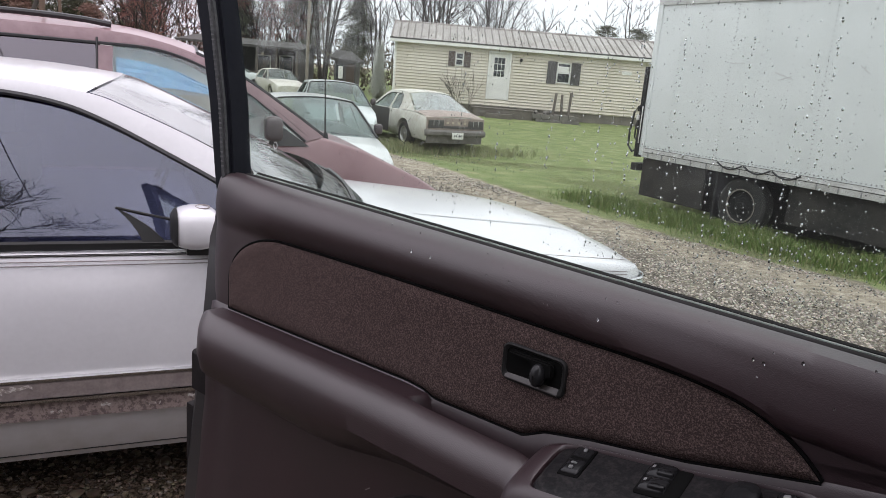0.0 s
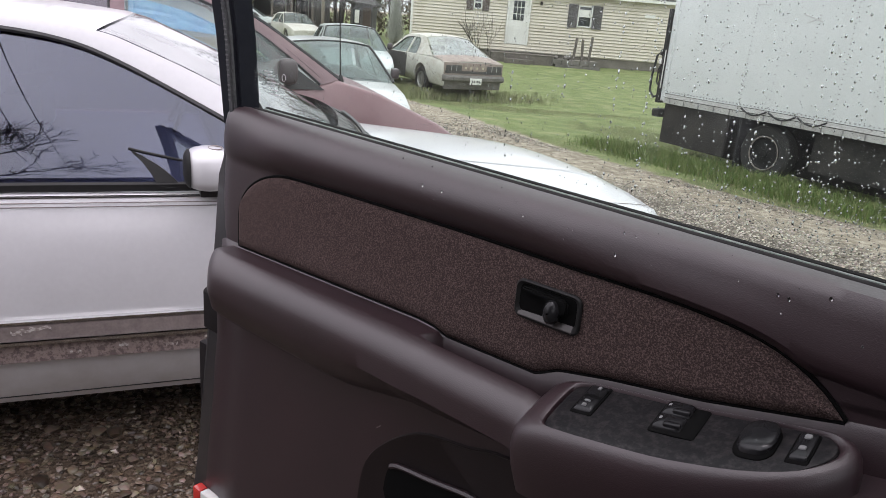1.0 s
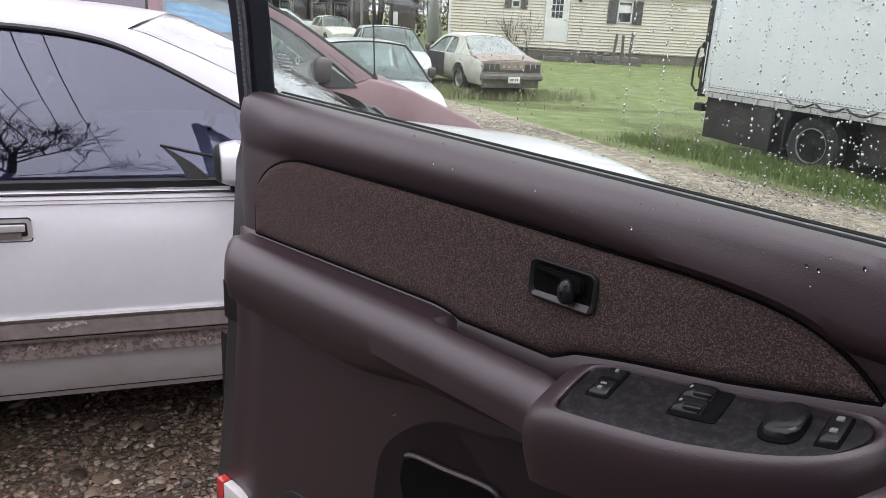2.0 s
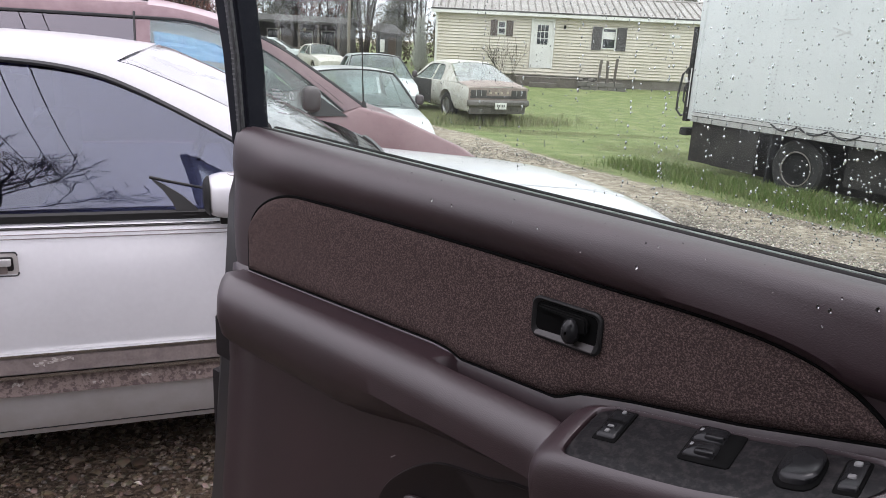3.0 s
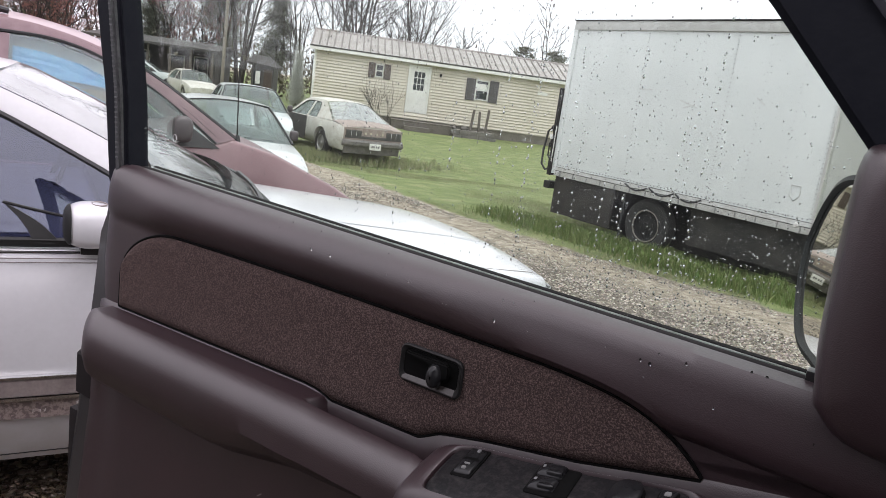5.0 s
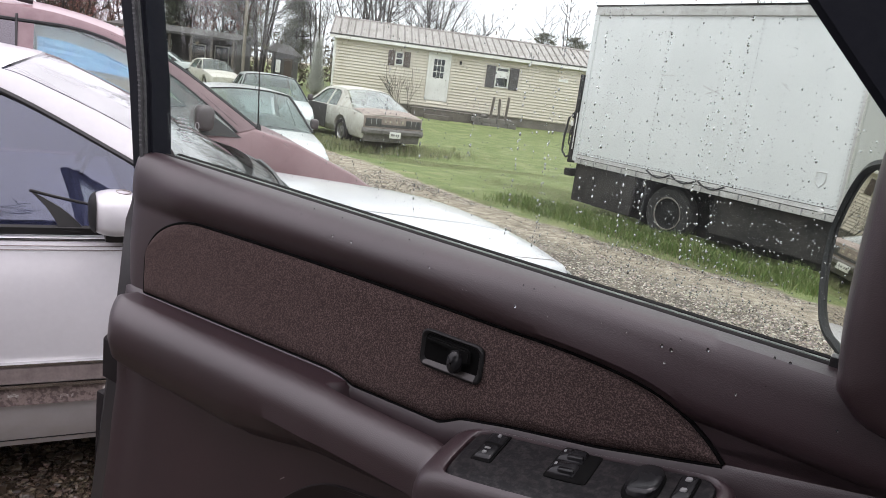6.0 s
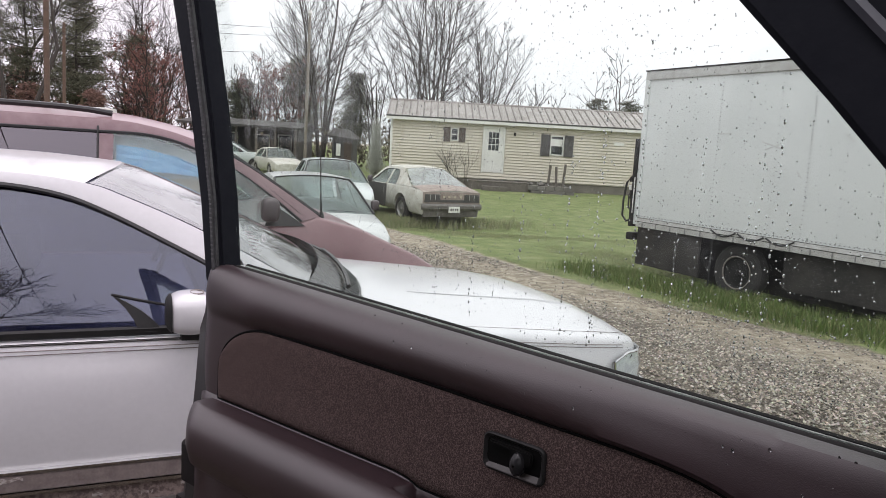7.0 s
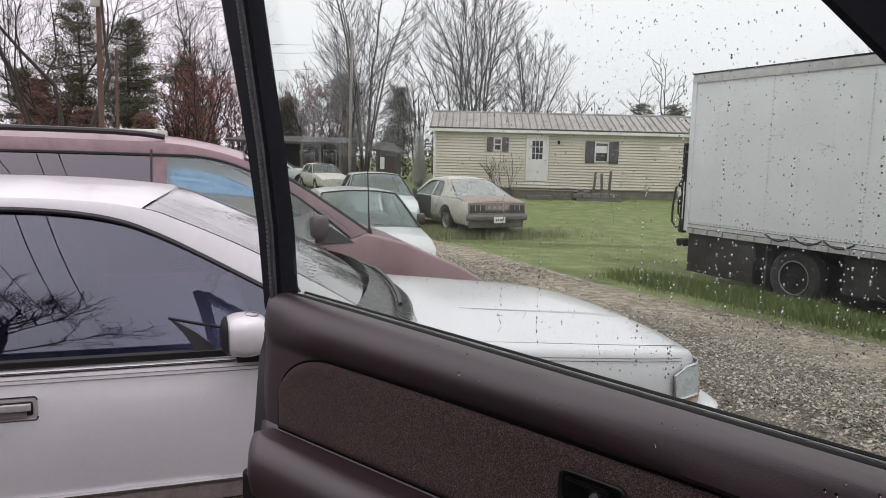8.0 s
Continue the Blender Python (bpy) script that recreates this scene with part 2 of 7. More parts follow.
# ---- building helpers ----
def part(name, bm, material, parent=None, label="", smooth=True, at=None):
    me = bpy.data.meshes.new(name)
    bm.normal_update()
    bm.to_mesh(me)
    bm.free()
    if smooth:
        me.polygons.foreach_set("use_smooth", [True] * len(me.polygons))
        me.set_sharp_from_angle(angle=radians(38))
    me.materials.append(material)
    ob = new(name, me)
    if parent is not None:
        ob.parent = parent
    if at is not None:
        ob.matrix_basis = at
    if label:
        tagged(ob, label)
    return ob


def thing(name, m, label, category, group="", kind=""):
    ob = new(name)
    ob.matrix_basis = m
    return tagged(ob, label, category, group, kind)


def box_into(bm, x0, x1, y0, y1, z0, z1, m=None):
    vs = [bm.verts.new((x, y, z)) for x in (x0, x1) for y in (y0, y1) for z in (z0, z1)]
    if m is not None:
        for v in vs:
            v.co = m @ v.co
    for f in ((0, 1, 3, 2), (4, 6, 7, 5), (0, 4, 5, 1), (2, 3, 7, 6), (0, 2, 6, 4), (1, 5, 7, 3)):
        bm.faces.new([vs[i] for i in f])
    return vs


def box(x0, x1, y0, y1, z0, z1, bevel=0.0, m=None, segments=2):
    bm = bmesh.new()
    box_into(bm, x0, x1, y0, y1, z0, z1, m)
    if bevel:
        bmesh.ops.bevel(bm, geom=list(bm.edges), offset=bevel, segments=segments, affect="EDGES", profile=0.7)
    bmesh.ops.recalc_face_normals(bm, faces=list(bm.faces))
    return bm


def loft(rings, closed=False, caps=False):
    """A skin over rows of points."""
    bm = bmesh.new()
    rows = [[bm.verts.new(p) for p in ring] for ring in rings]
    for a, b in zip(rows, rows[1:]):
        k = len(a)
        for i in range(k if closed else k - 1):
            j = (i + 1) % k
            try:
                bm.faces.new((a[i], a[j], b[j], b[i]))
            except ValueError:
                pass
    if caps:
        for r in (rows[0], rows[-1]):
            bm.faces.new(r)
    bmesh.ops.remove_doubles(bm, verts=list(bm.verts), dist=1e-5)
    bmesh.ops.recalc_face_normals(bm, faces=list(bm.faces))
    return bm


def tube(points, radii, sides=8, bm=None, caps=True):
    """A round bar along points, with a radius at each."""
    bm = bm or bmesh.new()
    pts = [Vector(p) for p in points]
    rows = []
    for i, p in enumerate(pts):
        d = (pts[min(i + 1, len(pts) - 1)] - pts[max(i - 1, 0)]).normalized()
        a = d.orthogonal().normalized() if abs(d.z) > 0.9 else d.cross(Vector((0, 0, 1))).normalized()
        b = d.cross(a)
        r = radii[i] if isinstance(radii, (list, tuple)) else radii
        rows.append([bm.verts.new(p + r * (math.cos(t) * a + math.sin(t) * b)) for t in [2 * math.pi * k / sides for k in range(sides)]])
    for a, b in zip(rows, rows[1:]):
        for i in range(sides):
            bm.faces.new((a[i], a[(i + 1) % sides], b[(i + 1) % sides], b[i]))
    if caps:
        bm.faces.new(rows[0][::-1])
        bm.faces.new(rows[-1])
    return bm


def slab(outline, depth, bevel=0.0, axis="y"):
    """A flat plate: an outline of (a, z) points in the x-z plane (or x-y), with thickness along the other axis."""
    bm = bmesh.new()
    put = (lambda a, b, d: (a, d, b)) if axis == "y" else (lambda a, b, d: (a, b, d))
    lo = [bm.verts.new(put(a, b, 0)) for a, b in outline]
    hi = [bm.verts.new(put(a, b, depth)) for a, b in outline]
    k = len(outline)
    bm.faces.new(lo)
    top = bm.faces.new(hi[::-1])
    for i in range(k):
        bm.faces.new((lo[i], hi[i], hi[(i + 1) % k], lo[(i + 1) % k]))
    bmesh.ops.recalc_face_normals(bm, faces=list(bm.faces))
    if bevel:
        bmesh.ops.bevel(bm, geom=[e for e in bm.edges if len(e.link_faces) == 2 and e.calc_face_angle(0) > 0.6], offset=bevel, segments=2, affect="EDGES")
    return bm


def interp(x, xs, ys):
    return float(np.interp(x, xs, ys))


def ease(a, b, x):
    t = min(max((x - a) / (b - a), 0.0), 1.0)
    return t * t * (3 - 2 * t)


def rounded(x0, x1, z0, z1, r, n=4):
    """The outline of a rectangle with round corners."""
    pts = []
    for cx, cz, a0 in ((x1 - r, z1 - r, 0), (x0 + r, z1 - r, 90), (x0 + r, z0 + r, 180), (x1 - r, z0 + r, 270)):
        for k in range(n + 1):
            a = radians(a0 + 90 * k / n)
            pts.append((cx + r * math.cos(a), cz + r * math.sin(a)))
    return pts


# ---- ground ----
GROUND_Y = (-40, 3.2, 5.0, 8.0, 11.0, 15.0, 19.0, 26.0, 33.0, 45.0, 90.0)
GROUND_Z = (0.0, 0.0, -0.1, -0.25, -0.3, -0.38, -0.45, -0.36, -0.12, 0.0, 0.3)


def ground_z(x, y):
    return interp(y, GROUND_Y, GROUND_Z)


def lawn_edge(y):
    """x of the edge between the gravel drive and the lawn."""
    return interp(y, (-10, 3, 5.7, 7.5, 8.4, 9.6, 10.8, 14.4, 18, 24, 60), (9.0, 6.4, 5.1, 4.45, 3.9, 3.05, 2.25, 0.75, -1.0, -5.0, -28))


def ground_material():
    m = bpy.data.materials.new("gravel_dirt_and_grass")
    m.use_nodes = True
    n, l = m.node_tree.nodes, m.node_tree.links
    b = n["Principled BSDF"]
    b.inputs["Roughness"].default_value = 0.85
    b.inputs["Specular IOR Level"].default_value = 0.25
    geo = n.new("ShaderNodeNewGeometry")
    lawn = n.new("ShaderNodeAttribute")
    lawn.attribute_name = "lawn"

    def noise_node(scale, detail=5.0):
        t = n.new("ShaderNodeTexNoise")
        t.inputs["Scale"].default_value, t.inputs["Detail"].default_value = scale, detail
        l.new(geo.outputs["Position"], t.inputs["Vector"])
        return t

    def ramp(fac, *stops):
        r = n.new("ShaderNodeValToRGB")
        while len(r.color_ramp.elements) < len(stops):
            r.color_ramp.elements.new(0.5)
        for e, (p, c) in zip(r.color_ramp.elements, stops):
            e.position, e.color = p, (*c, 1)
        l.new(fac, r.inputs["Fac"])
        return r

    def mix(fac, a, c):
        x = n.new("ShaderNodeMix")
        x.data_type = "RGBA"
        l.new(fac, x.inputs["Factor"])
        l.new(a, x.inputs["A"])
        l.new(c, x.inputs["B"])
        return x.outputs["Result"]

    stones = n.new("ShaderNodeTexVoronoi")
    stones.inputs["Scale"].default_value = 55
    l.new(geo.outputs["Position"], stones.inputs["Vector"])
    grey = ramp(stones.outputs["Color"], (0.0, (0.03, 0.025, 0.02)), (0.45, (0.062, 0.052, 0.041)), (0.8, (0.13, 0.112, 0.09)), (1.0, (0.28, 0.25, 0.205)))
    mud = ramp(noise_node(9).outputs["Fac"], (0.3, (0.17, 0.14, 0.105)), (0.5, (0.3, 0.255, 0.195)), (0.7, (0.46, 0.41, 0.33)))
    muddy = ramp(noise_node(1.1).outputs["Fac"], (0.42, (0, 0, 0)), (0.62, (1, 1, 1)))
    half = n.new("ShaderNodeMath")
    half.operation = "MULTIPLY"
    half.inputs[1].default_value = 0.3
    l.new(muddy.outputs["Color"], half.inputs[0])
    gravel = mix(half.outputs[0], grey.outputs["Color"], mud.outputs["Color"])
    tracks = n.new("ShaderNodeAttribute")
    tracks.attribute_name = "dirt"
    gravel = mix(tracks.outputs["Fac"], gravel, mud.outputs["Color"])
    # Brown of wet ground, darkened further for the shade between the cars.
    wet = n.new("ShaderNodeAttribute")
    wet.attribute_name = "wet"
    damp_shade = ramp(noise_node(6).outputs["Fac"], (0.3, (0.03, 0.021, 0.014)), (0.7, (0.085, 0.060, 0.041)))
    gravel = mix(wet.outputs["Fac"], gravel, damp_shade.outputs["Color"])
    turf = ramp(noise_node(2.2, 8).outputs["Fac"], (0.3, (0.12, 0.157, 0.053)), (0.5, (0.165, 0.202, 0.076)), (0.62, (0.208, 0.232, 0.098)), (0.75, (0.28, 0.272, 0.148)))
    rough_edge = n.new("ShaderNodeMath")
    rough_edge.operation = "MULTIPLY_ADD"
    rough_edge.inputs[1].default_value, rough_edge.inputs[2].default_value = 0.9, -0.45
    l.new(noise_node(3.0).outputs["Fac"], rough_edge.inputs[0])
    s = n.new("ShaderNodeMath")
    l.new(lawn.outputs["Fac"], s.inputs[0])
    l.new(rough_edge.outputs[0], s.inputs[1])
    sharp = n.new("ShaderNodeMapRange")
    sharp.inputs["From Min"].default_value, sharp.inputs["From Max"].default_value = 0.38, 0.62
    l.new(s.outputs[0], sharp.inputs["Value"])
    l.new(mix(sharp.outputs["Result"], gravel, turf.outputs["Color"]), b.inputs["Base Color"])
    bp = n.new("ShaderNodeBump")
    bp.inputs["Distance"].default_value = 0.02
    l.new(stones.outputs["Distance"], bp.inputs["Height"])
    l.new(bp.outputs["Normal"], b.inputs["Normal"])
    return m


def build_ground():
    xs = np.unique(np.concatenate([np.linspace(-12, 14, 105), np.linspace(-900, -12, 24), np.linspace(14, 900, 24)]))
    ys = np.unique(np.concatenate([np.linspace(-6, 40, 140), np.linspace(-600, -6, 18), np.linspace(40, 1500, 26)]))
    bm = bmesh.new()
    a, d, q = (bm.verts.layers.float.new(s) for s in ("lawn", "dirt", "wet"))
    rows = []
    for y in ys:
        row = []
        for x in xs:
            z = ground_z(x, y)
            if abs(x) < 30 and -10 < y < 45:
                z += 0.05 * noise.noise(Vector((x * 0.35, y * 0.35, 0))) * min(1.0, max(0.0, (y - 5) / 6)) + 0.012 * noise.noise(Vector((x * 1.7, y * 1.7, 3)))
            v = bm.verts.new((x, y, z))
            e = x - lawn_edge(y)
            v[a] = min(max(e / 0.6 + 0.5, 0.0), 1.0)
            v[d] = 0.95 * math.exp(-((e + 0.45 + 0.03 * y) / (0.4 + 0.05 * max(y, 0))) ** 2) + 0.5 * ease(8, 12, y)
            v[q] = (1 - ease(-0.2, 1.2, x)) * (1 - ease(5.5, 8.0, y)) * ease(-14, -6, y)
            row.append(v)
        rows.append(row)
    for r0, r1 in zip(rows, rows[1:]):
        for i in range(len(xs) - 1):
            bm.faces.new((r0[i], r0[i + 1], r1[i + 1], r1[i]))
    ob = part("ground", bm, ground_material())
    tagged(ob, "gravel yard and drive with a green lawn and bare dirt", "ground", kind="structure")


build_ground()


# ---- vehicles ----
def lathe(profile, axis_y=True, n=28):
    """Turns (radius, offset) points about the y axis."""
    rings = []
    for k in range(n):
        a = 2 * math.pi * k / n
        rings.append([(r * math.cos(a), o, r * math.sin(a)) for r, o in profile])
    rings.append(rings[0])
    return loft(rings)


def wheel(parent, x, y, z, r, side, metal=None):
    """A wheel whose outer face looks to side (+1 left, -1 right)."""
    s = side
    hubz = new("wheel")
    hubz.parent = parent
    hubz.matrix_basis = pose(x, y, z)
    w = 0.1
    part("tyre", lathe([(r * 0.62, s * w), (r * 0.72, s * w * 1.12), (r * 0.9, s * w * 1.1), (r * 0.985, s * w * 0.8), (r, s * w * 0.4), (r, -s * w * 0.6), (r * 0.95, -s * w), (r * 0.6, -s * w)]), M["tyre"], hubz)
    part("rim", lathe([(r * 0.63, s * w * 0.98), (r * 0.6, s * w * 1.02), (r * 0.56, s * w * 0.8), (r * 0.45, s * w * 0.62), (r * 0.3, s * w * 0.72), (r * 0.14, s * w * 0.86), (r * 0.12, s * w * 1.0), (0.001, s * w * 1.02)]), metal or M["rim"], hubz)
    if metal:
        part("rim_ring", lathe([(r * 0.60, s * w * 1.08), (r * 0.565, s * w * 1.12), (r * 0.545, s * w * 1.0)]), M["rim_dull"], hubz)
    return hubz


def dense(pts, n=5):
    """A smooth line through the points."""
    p = [np.array(v, float) for v in pts]
    out = []
    for i in range(len(p) - 1):
        a, b, c, d = p[max(i - 1, 0)], p[i], p[i + 1], p[min(i + 2, len(p) - 1)]
        for k in range(n):
            t = k / n
            out.append(tuple(0.5 * (2 * b + (c - a) * t + (2 * a - 5 * b + 4 * c - d) * t * t + (3 * b - a - 3 * c + d) * t ** 3)))
    out.append(tuple(p[-1]))
    return out


class Shell:
    """The measures of a car's upper part, and the parts that are drawn from them."""

    def __init__(self, half_belt, half_roof, z_belt, z_roof, crown, outer, inner, header, back, bulge=0.2, back_bulge=0.12):
        self.wb, self.wr, self.zb, self.zr, self.crown = half_belt, half_roof, z_belt, z_roof, crown
        self.outer, self.inner, self.bulge, self.back_bulge = outer, inner, bulge, back_bulge
        self.header, self.back = header, back

    def y(self, z):
        return self.wb + (self.wr - self.wb) * min(max((z - self.zb) / (self.zr - self.zb), 0), 1.15)

    def t(self, z):
        return min(max((z - self.zb) / (self.zr - self.zb), 0), 1)

    def surround(self, side):
        a, b = dense(self.outer), dense(self.inner)
        rows = []
        for (xo, zo), (xi, zi) in zip(a, b):
            yo, yi = side * self.y(zo), side * self.y(zi)
            rows.append([(xo, yo, zo), (xo * 0.6 + xi * 0.4, side * (self.y(zo * 0.6 + zi * 0.4) + 0.006), zo * 0.6 + zi * 0.4), (xi, yi, zi), (xi, yi - side * 0.03, zi)])
        return loft(rows)

    def edge(self, first, last, n=5):
        return dense(self.outer, n)[first * n : last * n + 1]

    def across(self, line, bulge0, bulge1, sign, cols=14, push=0.0, inset=0.0):
        """A pane that spans from side to side, from its foot to its head."""
        rows = []
        for x, z in line:
            t = self.t(z)
            row = []
            for c in range(cols + 1):
                f = -1 + 2 * c / cols
                y = (self.y(z) - inset) * f
                k = 1 - f * f
                row.append((x + sign * ((bulge0 + (bulge1 - bulge0) * t) * k + push), y, z + self.crown * k * t))
            rows.append(row)
        return loft(rows)

    def roof(self, cols=14):
        line = self.edge(self.header, self.back)
        rows = []
        n = len(line) - 1
        for i, (x, z) in enumerate(line):
            row = []
            f0 = i / n
            for c in range(cols + 1):
                f = -1 + 2 * c / cols
                k = 1 - f * f
                push = self.bulge * 0.5 * max(0.0, 1 - 3 * f0) ** 2 - self.back_bulge * 0.5 * max(0.0, 3 * f0 - 2) ** 2
                row.append((x + push * k, self.y(z) * f, z + self.crown * k ** 0.8))
            rows.append(row)
        return loft(rows)

    def pane(self, outline, side, inset=0.012, barrel=0.0):
        """A side window; barrel: how far its middle stands out from the chord."""
        bm = bmesh.new()
        f = bm.faces.new([bm.verts.new((x, 0, z)) for x, z in outline])
        if barrel:
            for k in range(1, 30):
                z = self.zb + (self.zr - self.zb) * k / 30
                bmesh.ops.bisect_plane(bm, geom=list(bm.verts) + list(bm.edges) + list(bm.faces), plane_co=(0, 0, z), plane_no=(0, 0, 1))
        g = bmesh.ops.extrude_face_region(bm, geom=list(bm.faces))
        back = {v for v in g["geom"] if isinstance(v, bmesh.types.BMVert)}
        for v in bm.verts:
            t = self.t(v.co.z)
            v.co.y = side * (self.y(v.co.z) - inset + barrel * 4 * t * (1 - t)) - (side * 0.004 if v in back else 0.0)
        bmesh.ops.recalc_face_normals(bm, faces=list(bm.faces))
        return bm


def lower_body(stations, sill, axles, r_arch, z_axle, flare=1.035):
    """The body below the windows. stations: x, half width, height at the edge and in the middle."""
    xs = sorted(set([round(s[0], 3) for s in stations] + [round(a + k * r_arch / 7, 3) for a in axles for k in range(-8, 9)] + list(np.round(np.linspace(stations[0][0], stations[-1][0], 40), 3))))
    cols = list(zip(*sorted(stations)))
    rings = []
    for x in xs:
        w, ze, zc = (interp(x, cols[0], c) for c in cols[1:])
        zs = sill
        for a in axles:
            if abs(x - a) < r_arch:
                zs = max(zs, z_axle + math.sqrt(r_arch ** 2 - (x - a) ** 2))
        half = [(0.0, zs + 0.04), (0.80, zs), (0.885, zs + 0.02), (0.955, max(0.33 * ze, zs + 0.03)), (flare, max(0.52 * ze, zs + 0.04)), (flare - 0.008, max(0.8 * ze, zs + 0.05)), (1.0, ze - 0.02), (0.988, ze - 0.004), (0.965, ze + 0.004), (0.93, ze + 0.12 * (zc - ze)), (0.7, ze + 0.58 * (zc - ze)), (0.35, ze + 0.9 * (zc - ze)), (0.0, zc)]
        ring = [(x, -f * w, z) for f, z in half] + [(x, f * w, z) for f, z in half[-2:0:-1]]
        rings.append(ring)
    return loft(rings, closed=True, caps=True)


def sheet_strip(points, width, thick, side=-1):
    """A flat moulding along points of a flank, width tall and thick proud."""
    rows = []
    for x, y, z in points:
        rows.append([(x, y, z - width / 2), (x, y + side * thick, z - width / 2 + thick * 0.5), (x, y + side * thick, z + width / 2 - thick * 0.5), (x, y, z + width / 2)])
    return loft(rows)


def seat(parent, x, y, z, h=0.75, m=None):
    bm = box(x - 0.12, x + 0.02, y - 0.25, y + 0.25, z, z + h * 0.75, 0.05, pose(0, 0, 0))
    bm2 = box(x - 0.13, x - 0.03, y - 0.13, y + 0.13, z + h * 0.78, z + h, 0.04)
    part("seat", bm, M["seat"], parent)
    part("headrest", bm2, M["seat"], parent)


def steering_wheel(parent, x, y, z, r=0.19):
    pts = [(x + 0.35 * r * math.cos(a), y + r * math.sin(a), z + 0.93 * r * math.cos(a)) for a in [2 * math.pi * k / 20 for k in range(21)]]
    part("steering_wheel", tube(pts, 0.014, 6, caps=False), M["trim_dark"], parent)


# -- the white sedan parked alongside
SEDAN = pose(-1.14 - 0.87 * math.sin(radians(22)), 2.18 + 0.87 * math.cos(radians(22)), 0, 0, 0, 22)


def build_sedan():
    car = thing("white_sedan", SEDAN, "white four-door sedan with peeling grey side mouldings, parked on gravel", "car")
    paint = M["sedan_paint"]
    st = [(-2.38, 0.76, 0.80, 0.84), (-2.3, 0.81, 0.88, 0.92), (-1.9, 0.85, 0.93, 0.98), (-1.0, 0.87, 0.935, 0.94), (0.9, 0.87, 0.93, 0.95), (1.05, 0.868, 0.92, 0.985),
          (1.3, 0.862, 0.90, 0.975), (1.6, 0.852, 0.872, 0.945), (2.0, 0.835, 0.835, 0.905), (2.18, 0.80, 0.815, 0.875), (2.27, 0.765, 0.80, 0.85), (2.315, 0.725, 0.77, 0.815), (2.325, 0.715, 0.72, 0.76)]
    part("body", lower_body(st, 0.19, (1.5, -1.28), 0.35, 0.3), paint, car)
    outer = [(1.0, 0.955), (0.74, 1.115), (0.46, 1.262), (0.24, 1.358), (0.12, 1.398), (-0.1, 1.425), (-0.5, 1.432), (-0.95, 1.425), (-1.25, 1.385), (-1.5, 1.22), (-1.85, 0.96)]
    inner = [(0.83, 0.952), (0.62, 1.078), (0.40, 1.198), (0.175, 1.312), (0.02, 1.366), (-0.19, 1.392), (-0.5, 1.396), (-0.9, 1.388), (-1.1, 1.35), (-1.25, 1.2), (-1.4, 0.955)]
    sh = Shell(0.86, 0.635, 0.95, 1.43, 0.045, outer, inner, 4, 8, bulge=0.21)
    part("roof", sh.roof(), paint, car)
    for side in (-1, 1):
        part("window_frame", sh.surround(side), paint, car)
        ins = dense(inner)
        lip = [(x, side * (sh.y(z) + 0.003), z) for x, z in ins[2:-2]]
        part("window_seal", tube(lip, 0.009, 6), M["rubber"], car)
        front = [(-0.355, 1.39)] + [(x, z - 0.006) for x, z in ins if x > -0.34][::-1] + [(-0.29, 0.952)]
        rear = [(x, z - 0.006) for x, z in ins if x < -0.42] + [(-0.345, 0.952), (-0.415, 1.39)]
        part("side_window", sh.pane(front, side, 0.014, 0.018), M["sedan_glass"], car, "dark tinted side glass")
        part("side_window", sh.pane(rear, side, 0.014, 0.018), M["sedan_glass"], car, "dark tinted side glass")
        post = [(-0.37, 0.95), (-0.29, 0.95), (-0.362, 1.395), (-0.43, 1.395)]
        b = slab([(x, z) for x, z in post], 0.012)
        for v in b.verts:
            v.co.y = side * (sh.y(v.co.z) + 0.002) - side * v.co.y
        part("door_pillar", b, paint, car)
    part("windshield", sh.across(sh.edge(0, 4), 0.2, 0.105, 1, push=0.004, inset=0.02), M["sedan_shield"], car, "windshield with wiper streaks")
    part("rear_window", sh.across(dense(outer)[40:], 0.1, 0.06, -1, inset=0.02), M["sedan_glass"], car)
    # black surround and cowl at the foot of the windshield
    cowl = []
    for c in range(25):
        f = -1 + 2 * c / 24
        k = 1 - f * f
        x0, y0 = 1.0 + 0.2 * k, 0.86 * f
        cowl.append([(x0 - 0.2, y0 * 0.985, 1.082 + 0.03 * k), (x0 - 0.12, y0 * 0.985, 1.033 + 0.03 * k), (x0 - 0.06, y0 * 0.985, 0.985 + 0.03 * k), (x0 - 0.015, y0 * 0.975, 0.968 + 0.024 * k)])
    part("cowl_panel", loft(cowl), M["wet_black"], car, "wet black cowl at the foot of the windshield")
    for k in range(46):        # vent slots of the cowl
        y = -0.79 + 0.035 * k
        q = 1 - (y / 0.86) ** 2
        x0 = 1.0 + 0.2 * q
        part("cowl_slot", tube([(x0 - 0.085, y, 1.0075 + 0.03 * q), (x0 - 0.058, y, 0.986 + 0.03 * q), (x0 - 0.03, y, 0.9755 + 0.027 * q)], 0.0028, 5), M["cowl_rib"], car)
    for y0, y1 in ((-0.62, -0.02), (0.02, 0.6)):
        pts = [(1.0 + 0.2 * (1 - (y / 0.86) ** 2) - 0.07 - 0.012 * k, y, 1.02 + 0.024 * (1 - (y / 0.86) ** 2) + 0.008 * k) for k, y in enumerate(np.linspace(y0, y1, 6))]
        part("wiper", tube(pts, 0.009, 5), M["trim_dark"], car)
    # flank: belt strips, two-tone mouldings, handle, lock, seams
    def flank(x, z, out=0.0):
        cols = list(zip(*st))
        w, ze = interp(x, cols[0], cols[1]), interp(x, cols[0], cols[2])
        fl = interp(z, (0.19, 0.21, 0.33 * ze, 0.52 * ze, 0.8 * ze, ze - 0.02, ze), (0.8, 0.885, 0.955, 1.035, 1.027, 1.0, 0.985))
